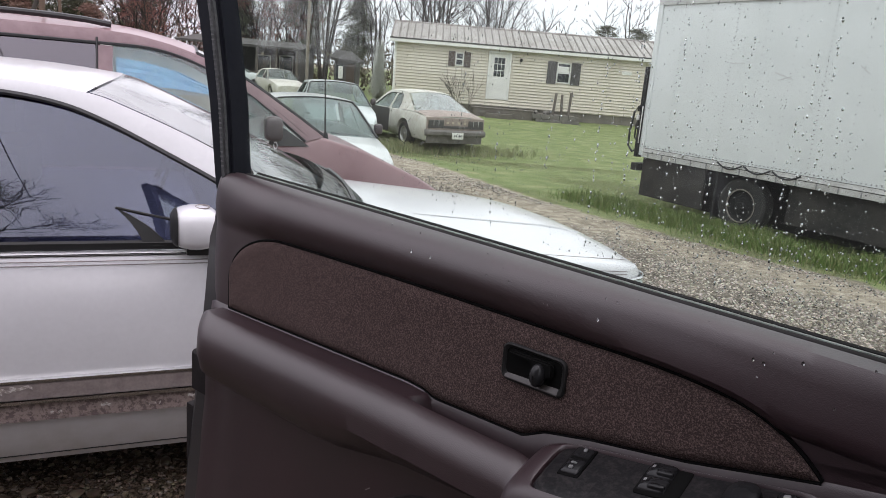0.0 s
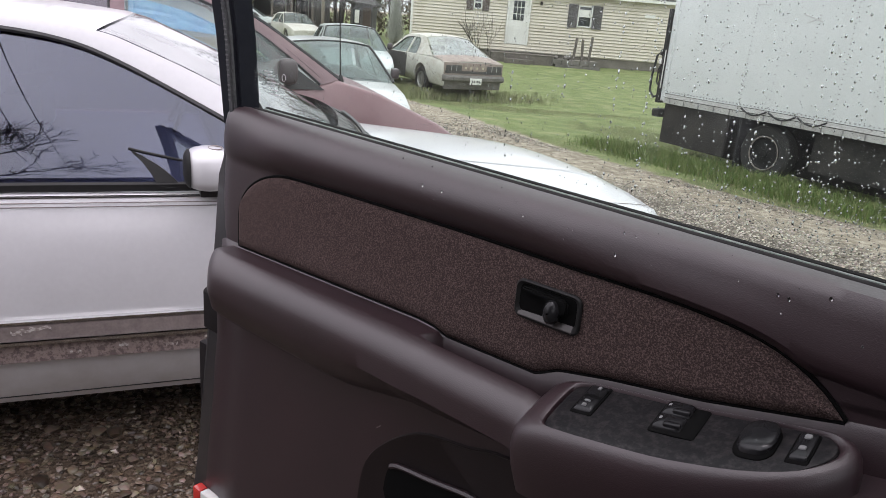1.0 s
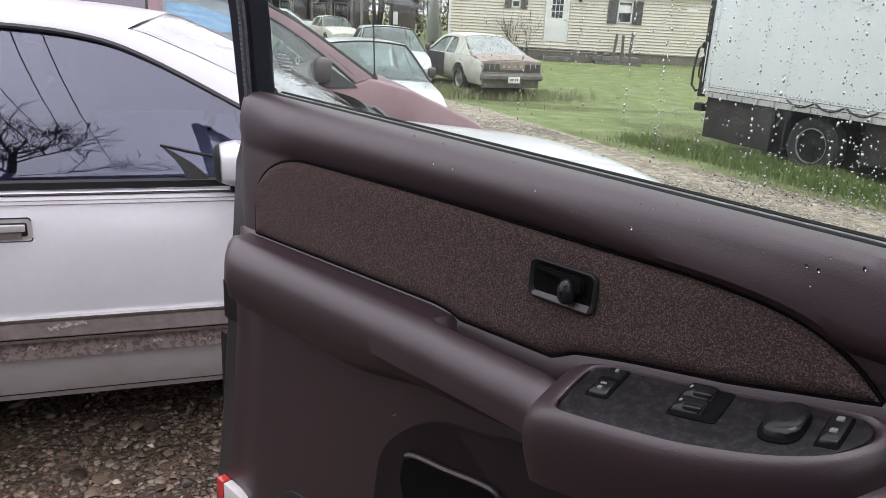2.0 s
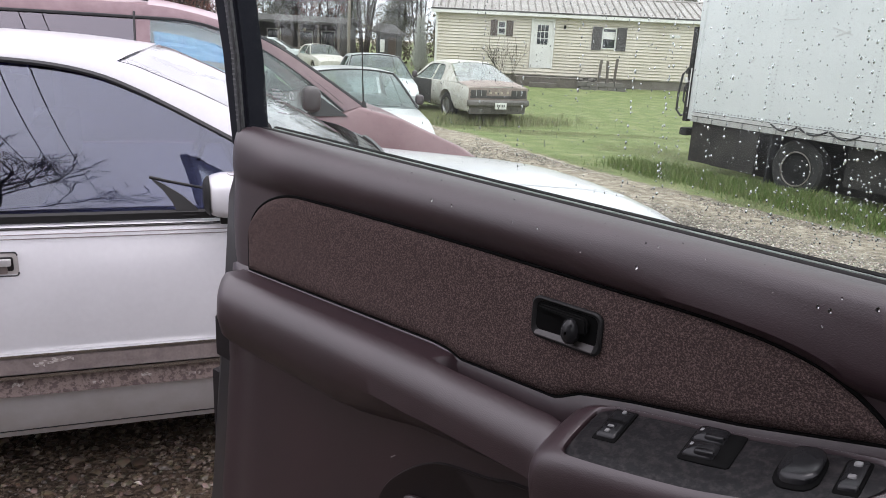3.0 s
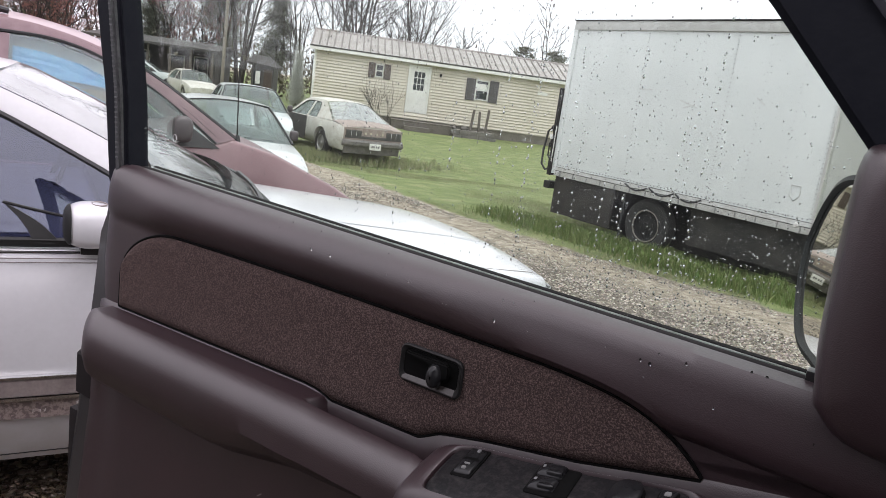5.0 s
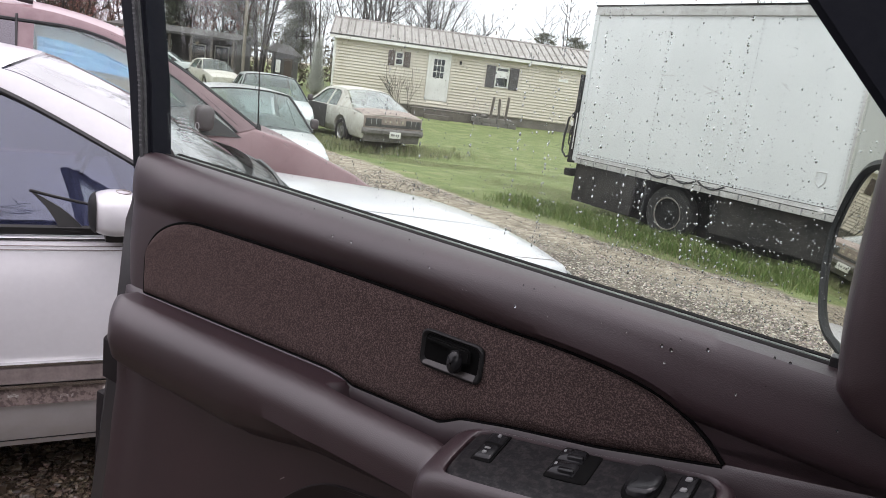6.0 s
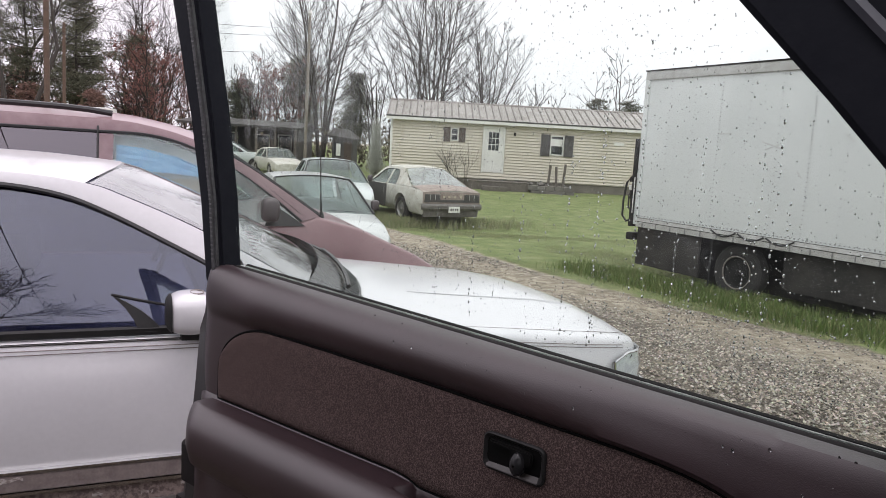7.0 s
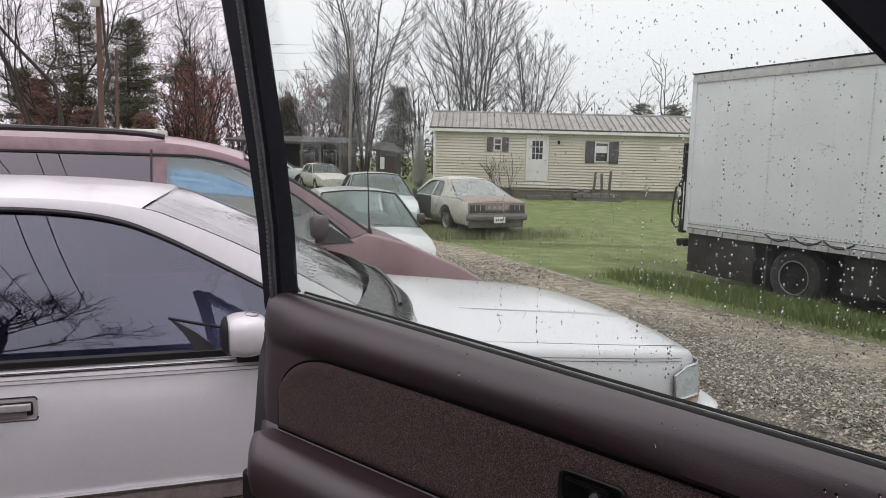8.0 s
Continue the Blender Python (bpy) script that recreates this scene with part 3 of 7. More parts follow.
        return (x, -(fl * w + out), z)

    xs = np.linspace(-1.5, 1.02, 20)
    part("belt_seal", sheet_strip([(x, -(sh.y(0.958) - 0.008), 0.949) for x in np.linspace(-1.38, 0.8, 12)], 0.03, 0.012), M["matte_black"], car)
    part("belt_chrome", sheet_strip([flank(x, 0.922, 0.0) for x in xs], 0.009, 0.006), M["chrome"], car)
    for drop in (0.026, 0.038):
        part("pinstripe", sheet_strip([flank(x, interp(x, [q[0] for q in st], [q[2] for q in st]) - drop, 0.0025) for x in np.linspace(-2.2, 2.19, 60)], 0.003, 0.0015), M["sedan_mould"], car)
    for x0, x1 in ((-1.42, -0.352), (-0.335, 0.96)):
        xm = np.linspace(x0, x1, 16)
        part("side_moulding", sheet_strip([flank(x, 0.511, 0.0) for x in xm], 0.062, 0.014), M["sedan_mould"], car)
        part("chrome_strip", sheet_strip([flank(x, 0.546, 0.0) for x in xm], 0.010, 0.018), M["chrome"], car)
        part("chrome_strip", sheet_strip([flank(x, 0.477, 0.0) for x in xm], 0.007, 0.017), M["chrome"], car)
        part("lower_moulding", sheet_strip([flank(x, 0.437, 0.0) for x in xm], 0.074, 0.013), M["sedan_peel"], car, "moulding with peeling wood-grain film")
        part("sill_crease", sheet_strip([flank(x, 0.238, -0.003) for x in xm], 0.007, 0.008), M["trim_dark"], car)
    for k, (x, z, w) in enumerate(((-0.105, 0.521, 0.045), (-0.07, 0.527, 0.06), (-0.135, 0.515, 0.03), (0.16, 0.443, 0.03), (0.3, 0.43, 0.045), (-0.2, 0.45, 0.03), (0.42, 0.45, 0.03), (0.02, 0.428, 0.035))):
        part("moulding_scuff", sheet_strip([flank(x + w * (q - 0.5), z + 0.004 * math.sin(9 * q + k), 0.0) for q in np.linspace(0, 1, 6)], 0.007, 0.0165), M["satin_pale"], car, "pale scrape")
    seam = [flank(interp(z, (0.25, 0.5, 0.75, 0.93), (-0.345, -0.343, -0.352, -0.372)), z, -0.002) for z in np.linspace(0.205, 0.92, 16)]
    part("door_seam", tube(seam, 0.0035, 5), M["rubber"], car)
    seam = [flank(interp(z, (0.25, 0.93), (0.98, 1.0)), z, -0.002) for z in np.linspace(0.205, 0.92, 16)]
    part("door_seam", tube(seam, 0.0035, 5), M["rubber"], car)
    # front door handle, flush plate with a pull bar
    hx, hz = -0.243, 0.825
    hy = flank(hx, hz)[1]
    plate = slab(rounded(-0.078, 0.078, -0.036, 0.036, 0.01), 0.004, 0.0015)
    hp = part("door_handle", plate, M["sedan_paint"], car, "flush handle with chrome pull bar", at=pose(hx, hy - 0.006, hz, 3, 0, 0))
    part("handle_rim", tube([(x, -0.001, z) for x, z in rounded(-0.078, 0.078, -0.036, 0.036, 0.01) + [(0.078, -0.026)]], 0.0022, 5, caps=False), M["trim_dark"], hp)
    part("handle_cavity", slab(rounded(-0.066, 0.066, -0.02, 0.022, 0.006), 0.003), M["trim_dark"], hp, at=pose(0, -0.003, 0))
    part("pull_bar", box(-0.062, 0.062, -0.018, -0.003, -0.002, 0.018, 0.005), M["handle_silver"], hp)
    part("pull_lip", box(-0.05, 0.05, -0.009, -0.002, -0.026, -0.004, 0.003), M["sedan_mould"], hp)
    part("key_lock", lathe([(0.017, 0), (0.017, -0.006), (0.013, -0.008), (0.012, -0.003), (0.001, -0.003)], n=20), M["chrome"], car, at=pose(-0.281, flank(-0.28, 0.753)[1] - 0.001, 0.753))
    # wing mirror on the near flank
    for side in (-1, 1):
        shell = []
        for k in range(13):
            a = math.pi * k / 12
            r = math.sin(a) ** 0.45
            shell.append([(0.425 + 0.07 * -math.cos(a), side * (0.955 + 0.09 * r * math.copysign(abs(math.cos(b)) ** 0.6, math.cos(b))), 1.03 + 0.064 * r * math.copysign(abs(math.sin(b)) ** 0.6, math.sin(b))) for b in [2 * math.pi * j / 20 for j in range(20)]])
        mir = part("wing_mirror", loft(shell, closed=True, caps=True), paint, car, "white wing mirror with black base")
        part("mirror_foot", box(0.40, 0.52, min(side * 0.84, side * 0.93), max(side * 0.84, side * 0.93), 0.93, 0.985, 0.012), M["trim_dark"], mir)
        band = []
        for k in range(7):
            a = 0.12 + 0.10 * k
            r = math.sin(a) ** 0.45 * 1.05
            band.append([(0.425 - 0.073 * math.cos(a), side * (0.955 + 0.09 * r * math.copysign(abs(math.cos(b)) ** 0.6, math.cos(b))), 1.03 + 0.064 * r * math.copysign(abs(math.sin(b)) ** 0.6, math.sin(b))) for b in [2 * math.pi * j / 20 for j in range(20)]])
        part("mirror_rim", loft(band, closed=True, caps=True), M["matte_black"], mir, "black rim round the mirror glass")
        part("mirror_ring", tube([(0.445 + 0.02 * math.cos(b), side * (0.955 + 0.032 * math.sin(b)), 1.0925) for b in [2 * math.pi * j / 20 for j in range(21)]], 0.0022, 5, caps=False), M["sedan_mould"], mir)
        if side > 0:
            continue
        sail = slab(dense([(0.2, 1.06), (0.255, 1.03), (0.3, 1.0), (0.345, 0.952), (0.285, 0.952), (0.265, 0.985), (0.24, 1.02)], 3), 0.012)
        for v in sail.verts:
            v.co.y = side * (sh.y(v.co.z) + 0.001) - side * v.co.y
        part("corner_post", sail, M["matte_black"], mir, "black post of the quarter pane")
        part("corner_bar", tube([(x, side * (sh.y(z) + 0.001), z) for x, z in dense([(0.2, 1.06), (0.3, 1.038), (0.42, 1.015), (0.6, 0.985), (0.78, 0.955)], 4)], 0.0045, 6), M["matte_black"], mir)
    # nose
    for side in (-1, 1):
        lamp = []
        for x, w in ((2.13, 0.833), (2.2, 0.815), (2.27, 0.788), (2.31, 0.752), (2.332, 0.70), (2.34, 0.58), (2.34, 0.42)):
            lo = 0.63
            lamp.append([(x + 0.006, side * (w + 0.016), lo), (x + 0.008, side * (w + 0.018), lo + 0.06), (x, side * (w + 0.008), 0.757 - 0.03 * max(0, (2.2 - x) / 0.07))])
        part("headlight", loft(lamp), M["lamp_lens"], car, "rectangular wraparound headlight")
        part("headlight_rim", tube([r[2] for r in lamp] + [lamp[-1][0]] + [r[0] for r in lamp[::-1]] + [lamp[0][2]], 0.006, 6, caps=False), M["chrome"], car)
        part("turn_signal", loft([[(r[0][0] + 0.001, r[0][1] * 1.001, 0.622), (r[0][0] + 0.004, r[0][1] * 1.004, 0.606), (r[0][0] + 0.001, r[0][1] * 1.001, 0.59)] for r in lamp]), M["amber_dull"], car, "dull amber turn signal")
    bump = []
    for c in range(25):
        q = math.pi / 2 * (-1 + 2 * c / 24)
        y = 0.875 * math.copysign(abs(math.sin(q)) ** 0.8, q)
        x = 2.20 + 0.28 * abs(math.cos(q)) ** 0.45
        bump.append([(x - 0.09, y * 0.93, 0.585), (x - 0.03, y * 0.985, 0.592), (x - 0.005, y, 0.58), (x, y, 0.56), (x - 0.004, y, 0.535), (x - 0.012, y * 0.995, 0.525), (x, y, 0.515), (x - 0.002, y, 0.44), (x - 0.03, y * 0.985, 0.40), (x - 0.1, y * 0.93, 0.36)])
    part("front_bumper", loft(bump, closed=True, caps=True), paint, car, "white bumper bar with a grooved face")
    part("bumper_strip", tube([r[5] for r in bump], 0.006, 5), M["sedan_mould"], car)
    part("hood_seam", tube([(x, -interp(x, [s[0] for s in st], [s[1] for s in st]) * 0.915, interp(x, [s[0] for s in st], [s[2] for s in st]) + 0.011) for x in np.linspace(1.12, 2.28, 16)], 0.0013, 5), M["sedan_mould"], car)
    part("hood_crease", tube([(x, -0.34 - 0.06 * (2.3 - x), interp(x, [s[0] for s in st], [s[3] for s in st]) - 0.012) for x in np.linspace(1.35, 2.22, 10)], [0.001 + 0.001 * k for k in range(10)], 6), paint, car)
    part("rear_bumper", box(-2.52, -2.3, -0.84, 0.84, 0.38, 0.6, 0.05), paint, car)
    for x in (1.5, -1.28):
        for side in (-1, 1):
            wheel(car, x, side * 0.765, 0.31, 0.31, side)
    part("dashboard", box(0.5, 1.05, -0.7, 0.7, 0.9, 0.985, 0.03), M["trim_dark"], car)
    for y in (-0.38, 0.38):
        seat(car, -0.15, y, 0.55, 0.78)
    steering_wheel(car, 0.38, 0.38, 0.98)
    return car


M["sedan_glass"] = clear_glass("tinted_side_glass", tint=(0.32, 0.33, 0.44), gloss_least=0.102, gloss_tint=(0.86, 0.90, 1.0))
# Strong haze paints the pale sky reflection into the pane.
M["sedan_shield"] = clear_glass("sky_hazed_glass", tint=(0.66, 0.73, 0.72), haze=0.22, gloss_least=0.24)
M["wet_black"] = pbr("wet_black_plastic", (0.009, 0.010, 0.010), (0.022, 0.024, 0.024), 40, 0.16, bump=0.0015, fine=60, rough2=0.4)
M["satin_pale"] = pbr("bare_pale_scrape", (0.42, 0.39, 0.37), (0.22, 0.185, 0.17), 120, 0.5, spread=(0.44, 0.6))
M["cowl_rib"] = pbr("wet_grey_rib", (0.05, 0.055, 0.054), (0.11, 0.12, 0.117), 50, 0.15)
M["amber_dull"] = pbr("dull_amber_lens", (0.3, 0.16, 0.08), (0.22, 0.12, 0.07), 20, 0.25, coat=0.5)
M["handle_silver"] = pbr("dull_silver", (0.55, 0.54, 0.54), (0.45, 0.44, 0.44), 30, 0.35, metal=0.3)
build_sedan()


def simple_car(name, m, label, spec):
    """A parked car from its measures."""
    car = thing(name, m, label, "car")
    paint = spec["paint"]
    part("body", lower_body(spec["stations"], spec["sill"], spec["axles"], spec["arch"], spec["r"]), spec.get("body", paint), car)
    sh = Shell(spec["wb"], spec["wr"], spec["zb"], spec["zr"], spec.get("crown", 0.04), spec["outer"], spec["inner"], spec["header"], spec["back"], spec.get("bulge", 0.18))
    part("roof", sh.roof(), spec.get("roof", paint), car)
    n = len(spec["outer"]) - 1
    front = sh.edge(0, spec["header"])
    part("windshield", sh.across(front, spec.get("bulge", 0.18), spec.get("bulge", 0.18) * 0.5, 1, push=0.002, inset=0.03), spec.get("shield", M["car_glass"]), car)
    for side in (-1, 1):
        part("windshield_seal", tube([(x + 0.006, side * (sh.y(z) - 0.026), z + 0.004) for x, z in front], 0.014, 6), M["rubber"], car)
    x0, z0 = front[-1]
    part("windshield_seal", tube([(x0 + 0.006 + spec.get("bulge", 0.18) * 0.5 * (1 - f * f), f * (sh.y(z0) - 0.028), z0 + 0.006 + sh.crown * (1 - f * f) * sh.t(z0)) for f in np.linspace(-1, 1, 13)], 0.010, 5), M["rubber"], car)
    part("rear_window", sh.across(dense(spec["outer"])[spec["back"] * 5 :], 0.1, 0.06, -1, inset=0.05), spec.get("rear_glass", M["car_glass"]), car)
    ins = dense(spec["inner"])
    for side in (-1, 1):
        part("window_frame", sh.surround(side), spec.get("frame", paint), car)
        part("window_seal", tube([(x, side * (sh.y(z) + 0.002), z) for x, z in ins], 0.009, 5, caps=False), M["rubber"], car)
        cuts = spec["posts"]
        lims = [99] + cuts + [-99]
        for i in range(len(lims) - 1):
            hi, lo = lims[i], lims[i + 1]
            pts = [(x, z) for x, z in ins if lo + 0.04 < x < hi - 0.04]
            if hi < 90:
                pts = [(hi - 0.04, spec["zb"] + 0.002)] + [(hi - 0.04, interp(hi - 0.04, [p[0] for p in ins][::-1], [p[1] for p in ins][::-1]))] + [p for p in pts if p[1] > spec["zb"] + 0.02 or lo < -90]
            if lo > -90:
                pts = pts + [(lo + 0.04, interp(lo + 0.04, [p[0] for p in ins][::-1], [p[1] for p in ins][::-1])), (lo + 0.04, spec["zb"] + 0.002)]
            gl = spec["side_glass"][i] if isinstance(spec["side_glass"], list) else spec["side_glass"]
            part("side_window", sh.pane(pts, side, 0.012, spec.get("barrel", 0.0)), gl, car)
        for c in cuts:
            zt = interp(c, [p[0] for p in ins][::-1], [p[1] for p in ins][::-1]) - 0.012
            b = slab([(c - 0.045, spec["zb"]), (c + 0.045, spec["zb"]), (c + 0.045, zt), (c - 0.045, zt)], 0.014)
            for v in b.verts:
                v.co.y = side * (sh.y(v.co.z) + 0.001) - side * v.co.y
            part("door_pillar", b, spec.get("post", paint), car)
        if spec.get("mirror"):
            x, z, w = spec["mirror"]
            shell = []
            for k in range(11):
                a = math.pi * k / 10
                r = math.sin(a) ** 0.35
                shell.append([(x + 0.055 * -math.cos(a), side * (w + 0.10 + 0.066 * r * math.copysign(abs(math.cos(b)) ** 0.55, math.cos(b))), z + 0.085 + (0.082 if math.sin(b) > 0 else 0.075) * r * math.copysign(abs(math.sin(b)) ** 0.55, math.sin(b))) for b in [2 * math.pi * j / 16 for j in range(16)]])
            part("wing_mirror", loft(shell, closed=True, caps=True), spec.get("mirror_paint", M["trim_dark"]), car)
            corner = slab([(x - 0.02, spec["zb"] + 0.01), (x + 0.24, spec["zb"] + 0.01), (x + 0.02, spec["zb"] + 0.16)], 0.01)
            for v in corner.verts:
                v.co.y = side * (sh.y(v.co.z) + 0.004) - side * v.co.y
            part("mirror_corner", corner, M["trim_dark"], car)
        for x in spec["axles"]:
            wheel(car, x, side * (spec["wb"] - 0.1), spec["r"], spec["r"], side)
    part("cabin", box(spec["inner"][-1][0] * 0.8, spec["inner"][0][0] * 0.9, -spec["wb"] * 0.93, spec["wb"] * 0.93, spec["zb"] - 0.06, spec["zb"] + 0.004, 0.01), M["trim_dark"], car)
    if spec.get("seats"):
        for x, y in spec["seats"]:
            seat(car, x, y, spec["zb"] - 0.3, 0.72)
        steering_wheel(car, spec["seats"][0][0] + 0.5, spec["seats"][0][1], spec["zb"] + 0.04)
    return car, sh


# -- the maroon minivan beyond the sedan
# Greyer copy of the maroon paint: sky reflection on the frame in the colour.
M["sheen_maroon"] = pbr("maroon_sky_sheen", (0.155, 0.088, 0.098), (0.205, 0.13, 0.14), 7, 0.38, bump=0.002, fine=18, coat=0.45)
M["lining_beige"] = pbr("beige_lining", (0.5, 0.44, 0.34), (0.42, 0.37, 0.29), 5, 0.8)
M["lining_grey"] = pbr("pale_grey_lining", (0.5, 0.5, 0.49), (0.43, 0.43, 0.42), 5, 0.8)
M["dim_glass"] = clear_glass("dim_glass", tint=(0.45, 0.52, 0.51), haze=0.14)
M["van_glass"] = clear_glass("van_front_glass", tint=(0.80, 0.88, 0.87), haze=0.08, gloss_least=0.07)
M["maroon_grey"] = pbr("dusty_mirror_plastic", (0.075, 0.06, 0.063), (0.055, 0.045, 0.048), 9, 0.4)
VAN_H = radians(23)
VAN_W = 0.93
VAN = pose(-0.9 - VAN_W * math.sin(VAN_H), 4.75 + VAN_W * math.cos(VAN_H), -0.07, 0, 0, 23)


def build_van():
    g = M["tint_glass"]
    spec = dict(paint=M["maroon"], sill=0.3, axles=(0.62, -2.3), arch=0.37, r=0.33, wb=VAN_W, wr=0.72, zb=1.08, zr=1.70, crown=0.055,
                stations=[(-3.4, 0.86, 0.95, 1.0), (-3.25, 0.9, 1.04, 1.06), (-2, 0.93, 1.08, 1.09), (-0.2, 0.93, 1.08, 1.09), (0.05, 0.925, 1.10, 1.11), (0.2, 0.92, 1.15, 1.165), (0.5, 0.90, 1.07, 1.095), (0.95, 0.855, 0.875, 0.89), (1.22, 0.78, 0.72, 0.73), (1.42, 0.66, 0.52, 0.53)],
                outer=[(0.22, 1.155), (-0.03, 1.328), (-0.28, 1.488), (-0.55, 1.608), (-0.8, 1.675), (-1.1, 1.705), (-2.0, 1.715), (-2.9, 1.70), (-3.15, 1.66), (-3.27, 1.4), (-3.36, 1.1)],
                inner=[(0.10, 1.12), (-0.09, 1.275), (-0.31, 1.43), (-0.565, 1.558), (-0.8, 1.62), (-1.1, 1.63), (-2.0, 1.635), (-2.85, 1.62), (-3.0, 1.58), (-3.08, 1.4), (-3.12, 1.11)],
                header=3, back=8, bulge=0.07, posts=[-1.06, -2.1], side_glass=[M["van_glass"], g, g], rear_glass=g, frame=M["sheen_maroon"], barrel=0.022, mirror=(-0.115, 1.11, 0.87), mirror_paint=M["maroon_grey"], seats=[(-0.75, 0.42), (-0.75, -0.42)], post=M["sheen_maroon"])
    van, sh = simple_car("maroon_minivan", VAN, "faded maroon minivan with privacy glass and roof rails", spec)
    for side in (-1, 1):
        part("roof_rail", tube([(x, side * 0.62, 1.768 - 0.03 * abs((x + 2.03) / 1.02) ** 6) for x in np.linspace(-3.05, -1.02, 16)], 0.018, 8), M["trim_dark"], van)
        part("door_track", sheet_strip([(x, side * (VAN_W + 0.012), 0.95) for x in np.linspace(-3.1, -1.2, 8)], 0.03, 0.012, side), M["rubber"], van)
    part("antenna", tube([(0.25, -0.84, 1.13), (0.24, -0.84, 1.36), (0.23, -0.84, 1.62)], [0.005, 0.004, 0.003], 6), M["black_steel"], van)
    gap = dense([(0.1, 1.165), (-0.085, 1.31), (-0.31, 1.472), (-0.56, 1.594), (-0.8, 1.655), (-1.06, 1.675)], 5)
    for side in (-1, 1):
        part("door_gap", tube([(x, side * (sh.y(z) + 0.001), z) for x, z in gap], 0.0035, 5), M["rubber"], van)
    part("antenna_base", lathe([(0.001, 0.03), (0.012, 0.03), (0.02, 0.0), (0.022, -0.02)], n=12), M["rubber"], van, at=pose(0.25, -0.84, 1.15, 90))
    part("wiper_arm", tube([(0.24, -0.78, 1.165), (0.16, -0.6, 1.215), (0.1, -0.2, 1.28)], 0.009, 6), M["trim_dark"], van)
    part("door_seam", tube([(-0.07, -VAN_W - 0.008, 1.06), (-0.05, -VAN_W - 0.03, 0.85), (-0.04, -VAN_W - 0.03, 0.5)], 0.006, 5), M["rubber"], van)
    part("door_seam", tube([(-1.1, -sh.y(1.64), 1.66), (-1.11, -VAN_W - 0.006, 1.07), (-1.12, -VAN_W - 0.03, 0.5)], 0.007, 5), M["rubber"], van)
    rows = []
    for i in range(30):
        x = -1.0 + 0.56 * i / 29
        top = interp(x, (-1.0, -0.85, -0.65, -0.5, -0.44), (1.555, 1.54, 1.495, 1.43, 1.395))
        low = interp(x, (-1.0, -0.7, -0.44), (1.41, 1.395, 1.37))
        rows.append([(x, -sh.y(low + (top - low) * k / 8) + 0.05 + 0.012 * noise.noise(Vector((9 * x, 0.9 * k, 2))), low + (top - low) * k / 8) for k in range(9)])
    part("door_lining", box(-1.05, -0.2, 0.78, 0.82, 1.08, 1.36, 0.02), M["lining_beige"], van, "beige inner lining")
    part("grab_strap", tube([(-0.85, -0.45, 1.30), (-0.62, -0.44, 1.285), (-0.5, -0.43, 1.25), (-0.47, -0.43, 1.2)], 0.009, 6), M["white_trim"], van, "white strap")
    # Added backing: gives the upper pane its plain grey tone, no real cloth.
    backing = [[(x, -sh.y(z) + 0.085 + 0.01 * noise.noise(Vector((5 * x, 5 * z, 7))), z) for z in np.linspace(1.36, interp(x, (-1.0, -0.8, -0.58, -0.44), (1.615, 1.6, 1.535, 1.455)), 7)] for x in np.linspace(-1.02, -0.44, 14)]
    part("grey_backing", loft(backing), M["lining_grey"], van, "added pale grey backing behind the blue sheet")
    part("window_sheet", loft(rows), M["blue_sheet"], van, "crumpled blue plastic sheet inside the front window")
    return van


build_van()

# -- light grey car past the minivan, nose towards the drive
G = dict(paint=M["silver_paint"], sill=0.24, axles=(1.25, -1.35), arch=0.34, r=0.3, wb=0.82, wr=0.6, zb=0.9, zr=1.38, crown=0.05,
         stations=[(-2.2, 0.74, 0.86, 0.9), (-1.9, 0.8, 0.9, 0.94), (0.6, 0.82, 0.9, 0.92), (0.85, 0.815, 0.9, 0.96), (1.5, 0.79, 0.82, 0.9), (1.95, 0.74, 0.72, 0.8), (2.15, 0.64, 0.6, 0.66)],
         outer=[(0.88, 0.92), (0.6, 1.1), (0.35, 1.26), (0.1, 1.37), (-0.1, 1.385), (-0.6, 1.39), (-1.1, 1.36), (-1.5, 1.15), (-1.75, 0.93)],
         inner=[(0.68, 0.92), (0.47, 1.06), (0.26, 1.2), (0.06, 1.31), (-0.15, 1.335), (-0.6, 1.34), (-1.0, 1.31), (-1.2, 1.12), (-1.3, 0.93)],
         header=3, back=6, bulge=0.2, posts=[-0.25], side_glass=M["car_glass"], shield=M["dim_glass"], rear_glass=M["dim_glass"], mirror=(0.5, 0.93, 0.8), mirror_paint=M["maroon_grey"])
grey_sedan, _ = simple_car("grey_sedan", pose(-1.74, 11.02, ground_z(0, 10.5) + 0.01, 0, 0, -70.6) @ Matrix.Scale(0.95, 4), "light grey sedan parked beyond the minivan", G)
for y0, y1 in ((0.05, -0.52), (0.6, 0.08)):
    part("wiper", tube([(0.93 - 0.22 * y * y, y, 0.935 + 0.05 * (y0 - y)) for y in np.linspace(y0, y1, 7)], 0.011, 5), M["rubber"], grey_sedan, "black wiper blade")
H = dict(G, paint=M["green_grey_paint"])
simple_car("green_grey_hatchback", pose(-2.6, 19.6, ground_z(0, 19) + 0.06, 0, 0, -75) @ Matrix.Scale(1.06, 4), "pale green-grey hatchback parked in the row", H)
W4 = dict(G, paint=M["old_white"])
simple_car("old_white_coupe", pose(-7.3, 35.6, ground_z(0, 35) - 0.05, 0, 0, -62) @ Matrix.Scale(0.9, 4), "old white coupe parked near the woods", W4)
simple_car("grey_wagon", pose(-10.0, 37.0, ground_z(0, 36), 0, 0, 15), "dull grey car parked near the woods", H)

